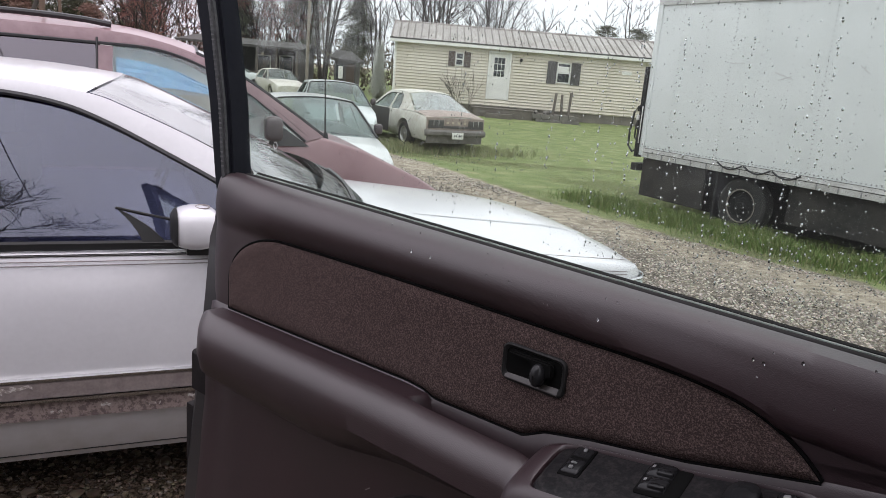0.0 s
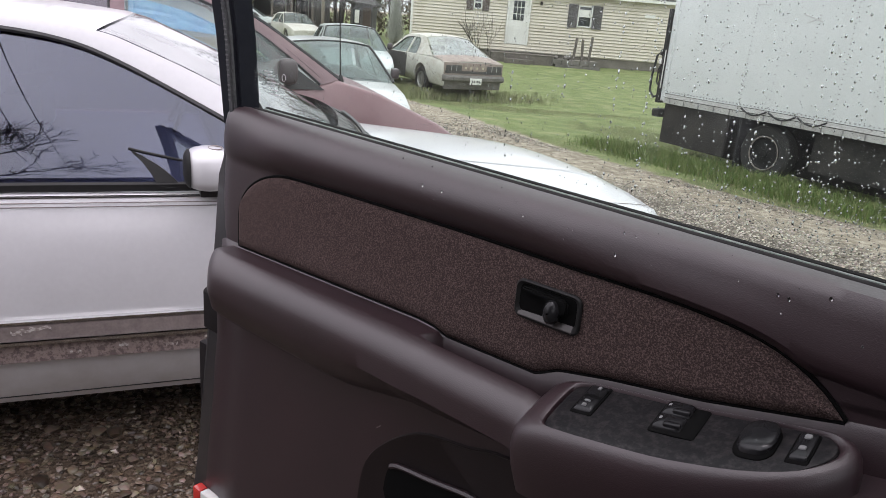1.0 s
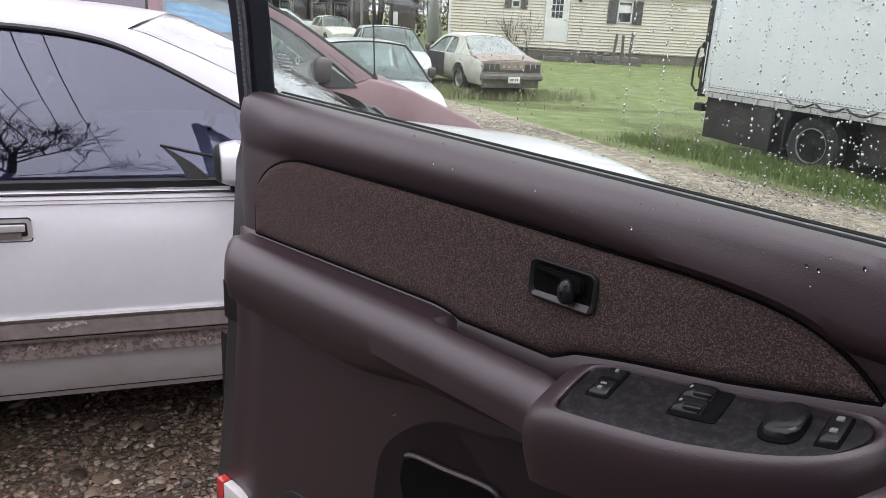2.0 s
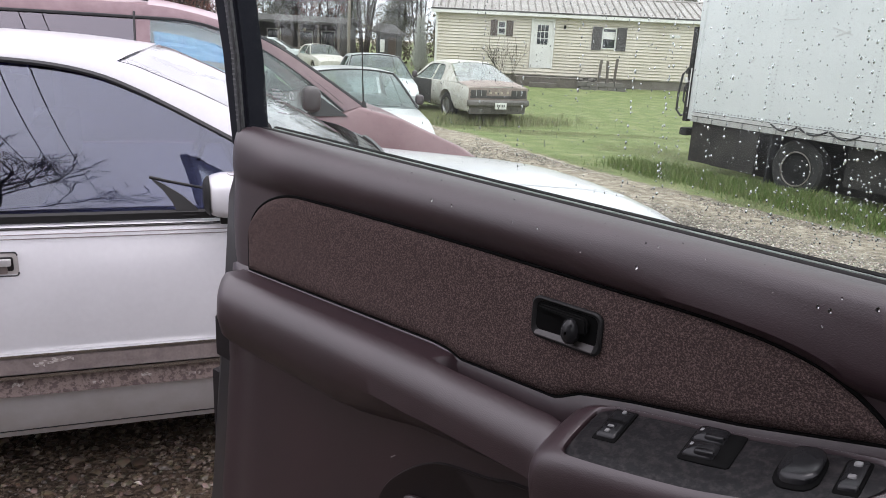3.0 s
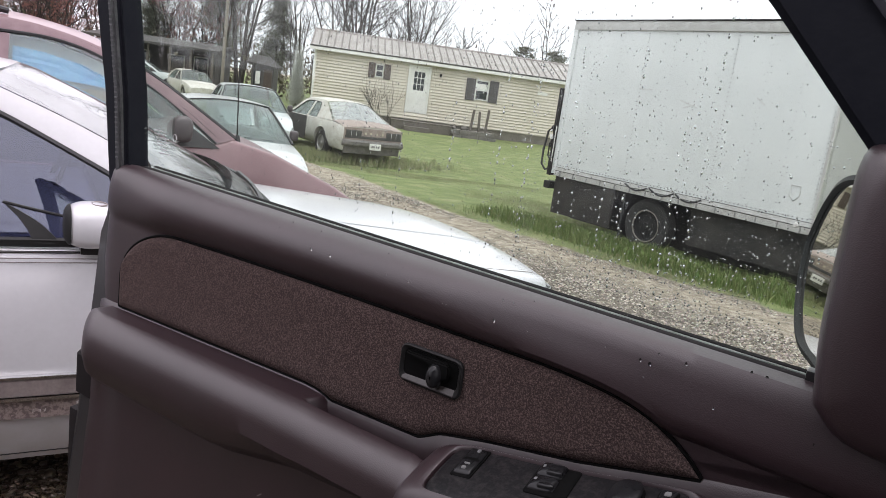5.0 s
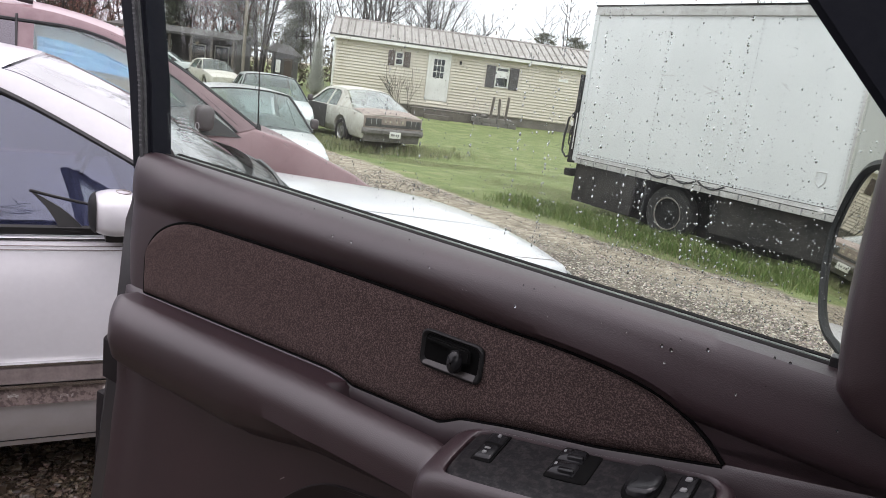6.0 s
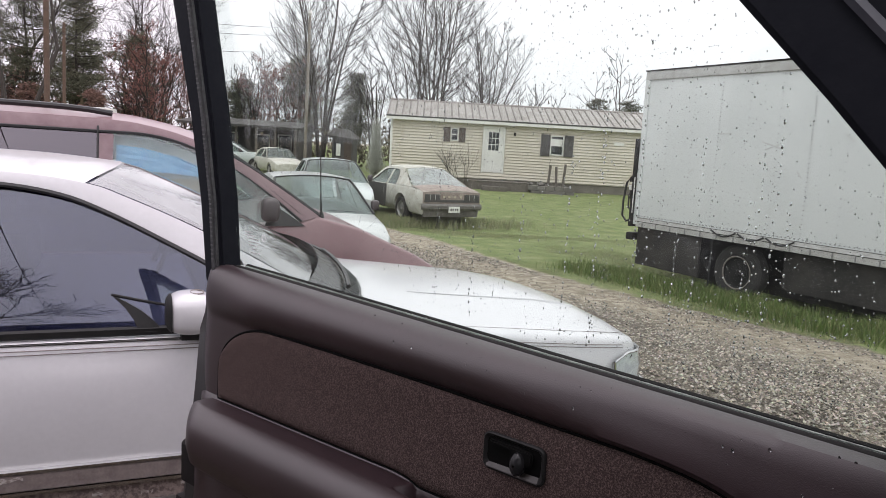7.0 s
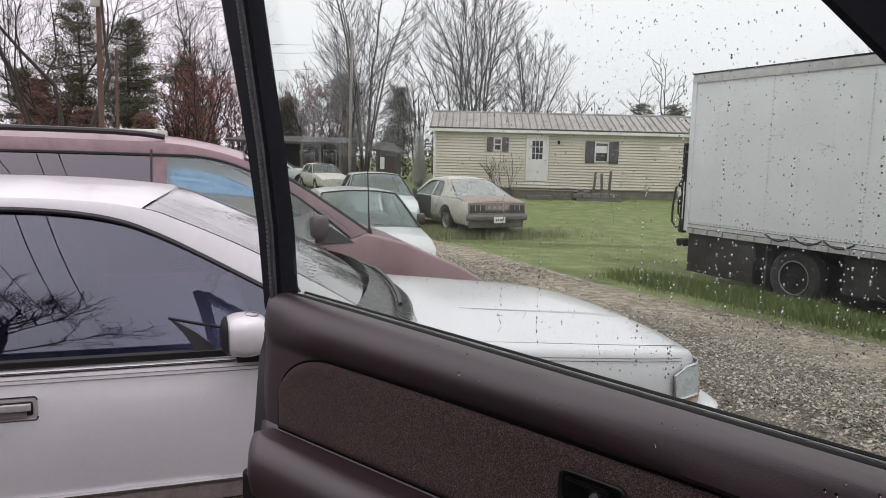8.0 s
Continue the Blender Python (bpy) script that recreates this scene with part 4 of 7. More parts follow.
# -- the old two-door coupe on the lawn, seen from its tail
# The rear glass borrows the hazed pane, sky reflection painted in.
MC = dict(paint=M["old_white"], sill=0.25, axles=(1.35, -1.3), arch=0.37, r=0.33, wb=0.87, wr=0.6, zb=0.92, zr=1.40, crown=0.05,
          stations=[(-2.45, 0.82, 0.80, 0.84), (-2.4, 0.84, 0.86, 0.9), (-1.7, 0.87, 0.93, 0.98), (-0.5, 0.88, 0.93, 0.93), (0.6, 0.88, 0.92, 0.94), (0.9, 0.88, 0.91, 0.96), (2.2, 0.84, 0.84, 0.9), (2.4, 0.8, 0.76, 0.8)],
          outer=[(0.85, 0.930), (0.6, 1.098), (0.4, 1.254), (0.2, 1.362), (-0.1, 1.398), (-0.6, 1.398), (-0.95, 1.362), (-1.4, 1.158), (-1.85, 0.950)],
          inner=[(0.7, 0.930), (0.5, 1.050), (0.33, 1.182), (0.14, 1.290), (-0.12, 1.326), (-0.5, 1.326), (-0.72, 1.302), (-0.85, 1.134), (-0.9, 0.940)],
          header=3, back=6, bulge=0.2, posts=[-0.35], side_glass=M["dim_glass"], shield=M["car_glass"], rear_glass=M["sedan_shield"], post=M["old_white"])


def build_coupe():
    car, sh = simple_car("old_coupe", pose(-0.55, 20.9, ground_z(0, 19.5) + 0.06, 0, 0, 118), "weathered white two-door coupe with faded brown tail and black door", MC)
    part("trunk_lid", loft([[(x, 0.83 * f, interp(x, (-2.46, -2.4, -1.8), (0.86, 0.915, 1.0)) + 0.012 - 0.05 * f * f) for f in np.linspace(-1, 1, 9)] for x in np.linspace(-2.44, -1.75, 8)]), M["rust_brown"], car, "faded brown trunk lid")
    part("tail_panel", box(-2.485, -2.44, -0.83, 0.83, 0.55, 0.86, 0.02), M["rust_brown"], car, "brown tail panel")
    part("tail_recess", box(-2.492, -2.47, -0.80, 0.80, 0.60, 0.665, 0.008), M["primer_black"], car)
    for y in (-0.57, 0.57):
        lamp = part("tail_light", box(-2.502, -2.47, y - 0.215, y + 0.215, 0.655, 0.80, 0.014), M["primer_black"], car, "dark oblong tail light")
        for q in (-0.07, 0.07):
            part("lamp_bar", box(-2.508, -2.5, y + q - 0.006, y + q + 0.006, 0.665, 0.79, 0.002), M["alu"], lamp)
    for y in (-0.25, -0.08, 0.09, 0.24):
        part("tail_letter", box(-2.492, -2.484, y - 0.03, y + 0.03, 0.71, 0.76, 0.004), M["lining_beige"], car)
    bar = [[(x, 0.88 * math.sin(q), z) for x, z in ((-2.44 - 0.13 * math.cos(q) ** 0.4, 0.41), (-2.47 - 0.13 * math.cos(q) ** 0.4, 0.445), (-2.47 - 0.13 * math.cos(q) ** 0.4, 0.515), (-2.43 - 0.13 * math.cos(q) ** 0.4, 0.565))] for q in np.linspace(-1.5, 1.5, 15)]
    part("rear_bumper", loft(bar, closed=True, caps=True), M["dusty_steel"], car, "dusty dark steel bumper")
    part("rear_valance", box(-2.47, -2.38, -0.80, 0.80, 0.22, 0.54, 0.03), M["dusty_steel"], car, "dark panel below the bumper")
    part("number_plate", box(-2.625, -2.605, -0.16, 0.16, 0.35, 0.505, 0.004), M["white_trim"], car, "white number plate with a dark bar")
    for y in (-0.09, -0.035, 0.04, 0.095):
        part("plate_bar", box(-2.63, -2.622, y - 0.017, y + 0.017, 0.405, 0.455), M["seat"], car)
    for side in (-1, 1):
        d = slab([(-0.42, 0.32), (0.78, 0.32), (0.78, 0.92), (-0.42, 0.92)], 0.012, 0.003)
        for v in d.verts:
            v.co.y = side * (0.906 - 0.6 * max(0, v.co.z - 0.8) * 0.1) + side * v.co.y
        part("door", d, M["primer_black"], car, "black primered door")
    return car


build_coupe()


# ---- the vehicle the camera sits in: its open front door and a plain cab shell ----
HEAD = 20.0                      # heading of the truck, degrees
DOOR = pose(-0.32, 1.19, 0, 0, 0, math.degrees(math.atan2(-0.65079, 0.75926)))
# Door axes: x towards the hinge, y outwards, z up.


def belt(u):
    return 1.367 - 0.031 * u


def cloth_low(u):
    return interp(u, (-0.2, 0.0, 0.23, 0.39, 0.415, 0.436, 0.57, 0.598, 0.655, 0.757, 0.872, 1.0, 1.2), (1.144, 1.146, 1.1508, 1.154, 1.152, 1.1455, 1.148, 1.163, 1.176, 1.194, 1.222, 1.245, 1.26))


CLOTH = dense([(0.13, 1.2835), (0.2, 1.2845), (0.33, 1.285), (0.47, 1.2845), (0.6, 1.2825), (0.70, 1.2815), (0.75, 1.2785), (0.785, 1.2740), (0.812, 1.2672), (0.838, 1.2555), (0.860, 1.2400), (0.8775, 1.2225)], 6)
CLOTH_U = [-0.0069, -0.0065, -0.006, -0.0045, -0.002, 0.002, 0.008, 0.016, 0.025, 0.036, 0.05] + [0.065 + 0.0106 * k for k in range(74)] + [0.85, 0.857, 0.864, 0.87, 0.874]


def cloth_top(u):
    if u < 0.13:               # a wide round corner
        return 1.195 + 0.0885 * math.sqrt(max(0.0, 1 - ((0.13 - u) / 0.137) ** 2))
    return interp(u, [p[0] for p in CLOTH], [p[1] for p in CLOTH])


def trim_section(u):
    """Points (inwards, height) of the door lining from the glass down to its foot."""
    zb, zc = belt(u), cloth_low(u)
    plate = ease(0.585, 0.66, u)
    fade = ease(-0.075, 0.03, u) * (1 - 0.8 * ease(0.90, 0.985, u))
    pull = ease(0.42, 0.46, u) * (1 - ease(0.575, 0.625, u))
    a = (0.072 + 0.014 * plate - 0.002 * pull) * fade
    zr = interp(u, (-0.2, 0.0, 0.23, 0.38, 0.6), (1.1445, 1.147, 1.152, 1.154, 1.151)) * (1 - plate) + (zc - 0.036) * plate - 0.035 * (1 - ease(-0.065, 0.02, u)) ** 1.6
    za = interp(u, (-0.1, 0.0, 0.28, 0.4, 0.6, 0.9, 1.0, 1.2), (1.035, 1.042, 1.042, 1.066, 1.076, 1.088, 1.12, 1.15))
    pad = 0.3 + 0.7 * ease(-0.06, 0.12, u)
    d = min(max((zb - cloth_top(u) - 0.005) / 0.075, 0.7), 1.05)
    low = 0.006 + 0.010 * ease(0.0, 0.06, u)
    q = ease(0.45, 0.75, u)    # the padded roll flattens to a slope towards the hinge
    roll = [w * pad * (1 - q) + v * q for w, v in ((0.009, 0.003), (0.017, 0.006), (0.019, 0.0095), (0.016, 0.012), (0.009, 0.0125), (0.001, 0.007))]
    top = [(-0.036, zb - 0.012), (-0.03, zb - 0.002), (-0.018, zb), (-0.004, zb - 0.004)] + [(w, zb - k * d) for w, k in zip(roll, (0.013, 0.026, 0.04, 0.055, 0.066, 0.074))] + [
           (-0.002, zb - 0.080 * d), (-0.002, zb - 0.09), (-0.002, 0.5 * (zb - 0.09 + zc)), (-0.002, zc + 0.02), (-0.002, zc + 0.004), (0.002, zc - 0.001)]
    # the flat top of the armrest, cut by the pull cup with a rounded near end
    shelf = []
    for f in (0.04, 0.1, 0.17, 0.24, 0.31, 0.37, 0.42, 0.46, 0.50, 0.56):
        start = 0.440 - 0.010 * ((f - 0.06) / 0.4) ** 2
        hole = ease(start - 0.013, start + 0.010, u) * (1 - ease(0.560, 0.615, u)) * (1 - ease(0.40, 0.50, f))
        shelf.append((f * a + 0.002 * (f < 0.05), zr - 0.0008 + 0.002 * f - 0.046 * hole - 0.002 * pull * ease(0.4, 0.5, f)))
    nose = []
    for k in range(1, 9):
        t = math.pi / 2 * k / 8
        nose.append((a * (0.56 + 0.44 * math.sin(t)), zr - 0.001 - 0.002 * pull - 0.034 * (1 - math.cos(t))))
    foot = [(a + 0.001 * fade, zr - 0.056), (a * 0.97, 0.5 * (zr + za) - 0.012), (a * 0.84, za + 0.016), (max(a * 0.64, low), za + 0.002), (max(a * 0.36, low) + 0.004 * fade, za - 0.006), (low + 0.002, za - 0.018),
            (low, za - 0.08), (low, 0.85), (low + 0.004, 0.72), (low, 0.55), (low - 0.01, 0.42)]
    return top + shelf + nose + foot


def rear_shift(u, z):
    g = interp(z, (0.42, 0.62, 0.70, 0.85, 0.957, 1.15, 1.25, 1.352), (-0.14, -0.1, -0.075, -0.058, -0.038, -0.022, -0.021, 0.0))
    return g * (1 - ease(-0.05, 0.22, u))


def build_truck():
    hinge = Vector((0.52, 0.47, 0))
    truck = thing("utility_truck", pose(hinge.x, hinge.y, 0, 0, 0, HEAD), "dark utility truck with its front door swung open", "truck")
    back = truck.matrix_basis.inverted()
    plast, dark = M["trim"], M["trim_dark"]
    # outer door: a pressed steel shell behind the lining
    us = np.linspace(-0.06, 1.14, 26)
    rings = []
    for u in us:
        ring = []
        for y, z in ((0.03, belt(u) - 0.02), (0.06, belt(u) - 0.012), (0.085, belt(u) - 0.03), (0.115, 1.2), (0.125, 1.0), (0.12, 0.75), (0.1, 0.5), (0.06, 0.41), (-0.005, 0.41), (-0.008, 0.7), (0.0, 1.0), (0.004, 1.15), (0.012, 1.25)):
            ring.append((u + rear_shift(u, z), y, z))
        rings.append(ring)
    door = part("front_door", loft(rings, closed=True, caps=True), M["door_paint"], truck, "open front door with dark brown plastic lining", at=back @ DOOR)

    def sub(name, bm, material, label="", at=None, smooth=True):
        return part(name, bm, material, door, label, smooth, at)

    st = sorted(set([-0.052, -0.048, -0.042, -0.034, -0.022] + list(np.round(np.linspace(-0.012, 1.12, 110), 4)) + list(np.round(np.linspace(0.395, 0.465, 60), 4)) + list(np.round(np.linspace(0.55, 0.64, 36), 4))))
    rows = []
    for u in st:
        e = max(0.0, (-0.012 - u) / 0.04)
        roll = 0.022 * (1 - math.sqrt(max(0.0, 1 - e * e)))
        rows.append([(u + rear_shift(u, z) + 0.028 * max(0.0, (w - 0.022) / 0.05) * (1 - ease(-0.05, 0.12, u)), -w + roll * (1 if i > 2 else 0.5), z) for i, (w, z) in enumerate(trim_section(u))])
    rows = [[(x, y + 0.03, z) for x, y, z in rows[0]]] + rows
    sub("trim_panel", loft(rows), plast, "dark brown grained plastic lining with moulded armrest")
    # cloth insert, a padded board let into the lining
    rows = []
    for u in CLOTH_U:
        lo, hi = cloth_low(u) + 0.003, cloth_top(u)
        row = []
        for k in range(19):
            f = k / 18
            f = f * f * (3 - 2 * f)
            edge = min(1.0, min(f, 1 - f) * (hi - lo) / 0.011, (u + 0.0072) / 0.013, (0.8775 - u) / 0.013)
            row.append((u, 0.0018 - 0.0085 * math.sqrt(max(edge, 0.0)), lo + (hi - lo) * f))
        rows.append(row)
    sub("cloth_insert", loft(rows), M["cloth"], "brown fuzzy fabric insert")
    out = [(u, cloth_top(u) + 0.0008) for u in CLOTH_U] + [(u, cloth_low(u) + 0.002) for u in np.linspace(0.874, -0.007, 90)]
    sub("insert_welt", tube([(x, 0.0008, z) for x, z in out] + [(out[0][0], 0.0008, out[0][1])], 0.0023, 6, caps=False), M["void"])
    # release handle in its bezel
    o, i2 = rounded(0.537, 0.620, 1.2135, 1.2585, 0.0095), rounded(0.5425, 0.6145, 1.2215, 1.2535, 0.007)
    ring = [[(a[0], -0.004, a[1]), (a[0], -0.0095, a[1]), (0.7 * a[0] + 0.3 * b[0], -0.0112, 0.7 * a[1] + 0.3 * b[1]), (0.3 * a[0] + 0.7 * b[0], -0.0105, 0.3 * a[1] + 0.7 * b[1]), (b[0], -0.0085, b[1]), (b[0], -0.0068, b[1])] for a, b in zip(o + o[:1], i2 + i2[:1])]
    sub("handle_bezel", loft(ring), M["matte_black"], "black plastic handle bezel")
    # Flat black plate stands for the shade inside the cup.
    sub("handle_cup_shade", slab(i2, 0.0015), M["void"], at=pose(0, -0.0085, 0))
    # The lip is toned lighter than the bezel: light on its bevel, as colour.
    shelf = loft([[(u, -0.0086, 1.2222 + 0.0003 * k), (u, -0.0105, 1.2208), (u, -0.0122, 1.2178), (u, -0.0108, 1.2155)] for k, u in enumerate(np.linspace(0.5435, 0.6125, 8))])
    sub("handle_shelf", shelf, M["satin"], "lower lip with its lit edge in the colour")
    lever = [(0.5475, 1.2515), (0.603, 1.2515), (0.606, 1.247), (0.606, 1.235), (0.597, 1.2325), (0.585, 1.2365), (0.577, 1.2445), (0.5475, 1.2465)]
    sub("release_lever", slab(lever, 0.006, 0.002), M["void"], "black release lever", at=pose(0, -0.0155, 0))
    sub("lever_ball", lathe([(0.001, -0.010), (0.0055, -0.009), (0.0085, -0.0055), (0.0095, 0.0), (0.009, 0.006)], n=18), M["gloss_black"], at=pose(0.5885, -0.0145, 1.2345) @ Matrix.Diagonal((1, 1, 1.5, 1)))

    # switch console on the armrest, along its slope
    def top(u, f, lift=0.0):
        """A point of the console's top; f: 0 at the lining, 1 at the cabin edge."""
        z0, z1 = cloth_low(u) - 0.002, cloth_low(u) - 0.027
        w = 0.012 + 0.078 * f
        return (u, -w, z0 + (z1 - z0) * f + 0.003 + lift)

    def lid(u0, u1, f0, f1, lift, r=0.25, depth=0.006, n=12, dome=0.0):
        """A raised pad with round corners on the console."""
        rows = []
        pts = rounded(-1, 1, -1, 1, r, 4)
        for s, h in ((1.0, -depth), (1.0, 0.0), (0.94, 0.0012), (0.8, 0.0018 + dome * 0.5), (0.4, 0.002 + dome), (0.02, 0.002 + dome)):
            rows.append([top((u0 + u1) / 2 + s * a * (u1 - u0) / 2, (f0 + f1) / 2 + s * b * (f1 - f0) / 2, lift + h) for a, b in pts])
        return loft(rows, closed=True)

    shape = dense([(0.650, 0.02), (0.638, 0.08), (0.634, 0.25), (0.634, 0.70), (0.638, 0.90), (0.652, 0.985), (0.70, 1.0), (0.765, 0.975), (0.82, 0.90), (0.857, 0.74), (0.876, 0.52), (0.883, 0.30), (0.877, 0.12), (0.855, 0.055), (0.78, 0.03), (0.70, 0.015), (0.650, 0.02)], 4)[:-1]

    shape = [(u, 0.115 + 0.93 * f) for u, f in shape]

    def place(u, f, s=1.0, lift=0.0, left=1.0, out=1.0):
        du, df = (u - 0.75) * s * (left if u < 0.75 else 1.0), (f - 0.47) * s * out
        return top(0.75 + du, 0.47 + df, lift)

    rows = [[place(u, f, s, lift, left, out) for u, f in shape] for s, lift, left, out in ((1.10, -0.075, 1.08, 1.0), (1.13, -0.045, 1.11, 1.05), (1.135, -0.026, 1.12, 1.07), (1.13, -0.014, 1.12, 1.07), (1.12, -0.006, 1.11, 1.06), (1.10, 0.0, 1.09, 1.05), (1.075, 0.0034, 1.06, 1.03), (1.045, 0.0050, 1.02, 1.01), (1.022, 0.0056, 1.0, 1.0), (1.004, 0.0044, 1.0, 1.0), (0.992, 0.0012, 1.0, 1.0), (0.985, -0.002, 1.0, 1.0))]
    sub("console_rim", loft(rows, closed=True), plast, "brown plastic switch surround")
    rows = [[place(u, f, s, lift) for u, f in shape] for s, lift in ((0.99, 0.0), (0.975, 0.0026), (0.95, 0.0032), (0.6, 0.0026), (0.2, 0.0026), (0.01, 0.0026))]
    sub("switch_console", loft(rows, closed=True), M["console"], "dusty black switch console")
    # The wells are flat black pads: their shade is colour, nothing is sunk.
    sub("lock_well_shade", lid(0.651, 0.675, 0.12, 0.66, 0.0030, 0.15, 0.003), M["void"])
    sub("lock_switch", lid(0.653, 0.673, 0.15, 0.63, 0.005, 0.25, dome=0.0006), M["gloss_black"], "black lock rocker with white marks")
    sub("lock_saddle", lid(0.654, 0.672, 0.36, 0.42, 0.0062, 0.4, 0.002), M["void"])
    sub("lock_mark", lid(0.662, 0.666, 0.20, 0.25, 0.0068, 0.5, 0.001), M["white_mark"])
    sub("lock_mark", lid(0.659, 0.666, 0.47, 0.495, 0.0068, 0.5, 0.001), M["white_mark"])
    sub("lock_mark", lid(0.660, 0.665, 0.54, 0.58, 0.0068, 0.5, 0.001), M["white_mark"])
    sub("switch_well_shade", lid(0.731, 0.774, 0.13, 0.64, 0.0034, 0.15, 0.003), M["void"])
    for f in (0.14, 0.38):
        sub("window_switch", lid(0.733, 0.760, f, f + 0.22, 0.006, 0.3, 0.006, dome=0.0022), M["gloss_black"], "glossy black window switch")
        sub("switch_mark", lid(0.736, 0.7395, f + 0.07, f + 0.12, 0.0078, 0.5, 0.001), M["white_mark"])
        sub("switch_ridge", lid(0.743, 0.759, f + 0.15, f + 0.21, 0.0095, 0.4, 0.004), M["gloss_black"])
    sub("mirror_knob_base", lid(0.806, 0.839, 0.20, 0.74, 0.004, 0.7, 0.004), M["void"])
    sub("mirror_knob", lid(0.808, 0.837, 0.22, 0.70, 0.0095, 0.75, 0.012, dome=0.001), M["gloss_black"], "round black mirror control knob")
    sub("seat_well_shade", lid(0.848, 0.866, 0.20, 0.68, 0.0028, 0.2, 0.003), M["void"])
    sub("seat_switch", lid(0.850, 0.864, 0.24, 0.64, 0.006, 0.25), M["gloss_black"])
    sub("switch_mark", lid(0.854, 0.860, 0.30, 0.36, 0.0076, 0.5, 0.001), M["white_mark"])
    sub("switch_mark", lid(0.854, 0.860, 0.48, 0.53, 0.0076, 0.5, 0.001), M["white_mark"])

    # map pocket and lower mouldings
    pk = dense([(0.31, 0.83), (0.32, 0.91), (0.353, 0.962), (0.42, 1.012), (0.5, 1.03), (0.565, 1.045), (0.75, 1.05), (0.95, 1.03), (1.04, 0.95), (1.05, 0.8), (0.98, 0.66), (0.7, 0.62), (0.4, 0.64), (0.33, 0.72), (0.31, 0.83)], 4)[:-1]
    cx, cz = 0.68, 0.84
    rows = [[(cx + (x - cx) * s, y, cz + (z - cz) * s) for x, z in pk] for s, y in ((1.0, -0.010), (0.9985, -0.0185), (0.995, -0.0205), (0.988, -0.0205), (0.98, -0.019), (0.5, -0.0195), (0.01, -0.0195))]
    sub("map_pocket", loft(rows, closed=True), M["pocket"], "dark moulded map pocket")
    slot = dense([(0.366, 0.90), (0.372, 0.932), (0.39, 0.948), (0.45, 0.957), (0.52, 0.968), (0.537, 0.955), (0.532, 0.932), (0.5, 0.915), (0.455, 0.898), (0.43, 0.868), (0.385, 0.86), (0.366, 0.90)], 4)[:-1]
    # Black plate on the pocket's face stands for the dark inside it.
    sub("pocket_shade", slab(slot, 0.004), M["void"], "black plate standing for the shaded pocket opening", at=pose(0, -0.0225, 0))
    sub("pocket_lip", tube([(x, -0.023, z) for x, z in slot[6:24]], 0.004, 6), plast)
    sub("speaker_cover", lathe([(0.001, -0.012), (0.07, -0.011), (0.085, -0.006), (0.09, 0.006)], n=32), dark, at=pose(0.14, -0.014, 0.66))
    for i, (u0, u1, mat) in enumerate(((-0.125, -0.1, M["red_lens"]), (-0.1, -0.03, M["white_lens"]))):
        sub("door_reflector", box(u0, u1 - 0.002, -0.026, -0.008, 0.572, 0.646, 0.004), mat, ("red", "white")[i] + " reflector strip")
    # pale scuffs
    for u, z, w, tilt in ((0.0, 1.005, 0.03, 70), (0.345, 0.985, 0.009, 40), (0.35, 0.93, 0.007, 80), (0.335, 0.915, 0.006, 60), ):
        y = -0.0168 if u > 0.1 else -0.0085
        sub("scuff_mark", box(-w / 2, w / 2, -0.0006, 0.0006, -0.0006, 0.0006), M["glint_and_scuff"], at=pose(u, y, z, 0, -tilt, 0))
    # latch side
    sub("door_latch", box(-0.118, -0.06, -0.004, 0.06, 0.965, 1.045, 0.016, segments=3), M["seal_black"], "black latch in the door edge")
    sub("latch_pad", box(-0.137, -0.085, 0.0, 0.05, 0.76, 0.935, 0.01), M["seal_black"])
    sub("edge_seal", tube([(-0.058 + rear_shift(-0.052, z), 0.03, z) for z in np.linspace(0.5, 1.33, 14)], 0.012, 6), M["rubber"])

    # window frame, seals, glass
    def rail(line, wide, y0, y1, bev=0.006):
        rows = []
        for (x, z), (x2, z2) in zip(line, wide):
            rows.append([(x, y0, z), (x, y1, z), (x2, y1, z2), (x2, y0, z2)])
        bm = loft(rows, closed=True, caps=True)
        bmesh.ops.bevel(bm, geom=[e for e in bm.edges if e.calc_face_angle(0) > 0.9], offset=bev, segments=2, affect="EDGES")
        return bm

    zs = (1.33, 1.47, 1.6, 1.72, 1.85, 1.92, 1.965)
    lin = [interp(z, (1.33, 1.36, 1.47, 1.595, 1.80, 1.855, 1.95, 2.02), (0.002, 0.0, -0.012, -0.036, -0.087, -0.1, -0.13, -0.153)) for z in zs]
    lout = [interp(z, (1.33, 1.36, 1.47, 1.595, 1.80, 1.855, 1.95, 2.02), (-0.085, -0.09, -0.105, -0.134, -0.196, -0.215, -0.25, -0.277)) for z in zs]
    sub("rear_window_frame", rail([(a + 0.022, z) for a, z in zip(lout, zs)], [(a - 0.016, z) for a, z in zip(lin, zs)], 0.008, 0.05), M["frame_black"], "black upright window frame")
    sub("glass_run", rail([(a - 0.036, z) for a, z in zip(lin, zs)], [(a - 0.022, z) for a, z in zip(lin, zs)], 0.002, 0.012, 0.003), M["seal_grey"], "worn grey glass run")
    teeth = bmesh.new()
    for k in range(78):
        z = 1.375 + 0.0074 * k
        a = interp(z, zs, lin)
        box_into(teeth, a - 0.0315, a - 0.0265, 0.0005, 0.0026, z, z + 0.0022)
    sub("run_ribs", teeth, M["rib_grey"], "worn pale ribs of the glass run")
    fl = [(1.02, 1.445), (0.951, 1.523), (0.852, 1.634), (0.75, 1.742), (0.66, 1.84), (0.57, 1.93), (0.537, 1.965)]
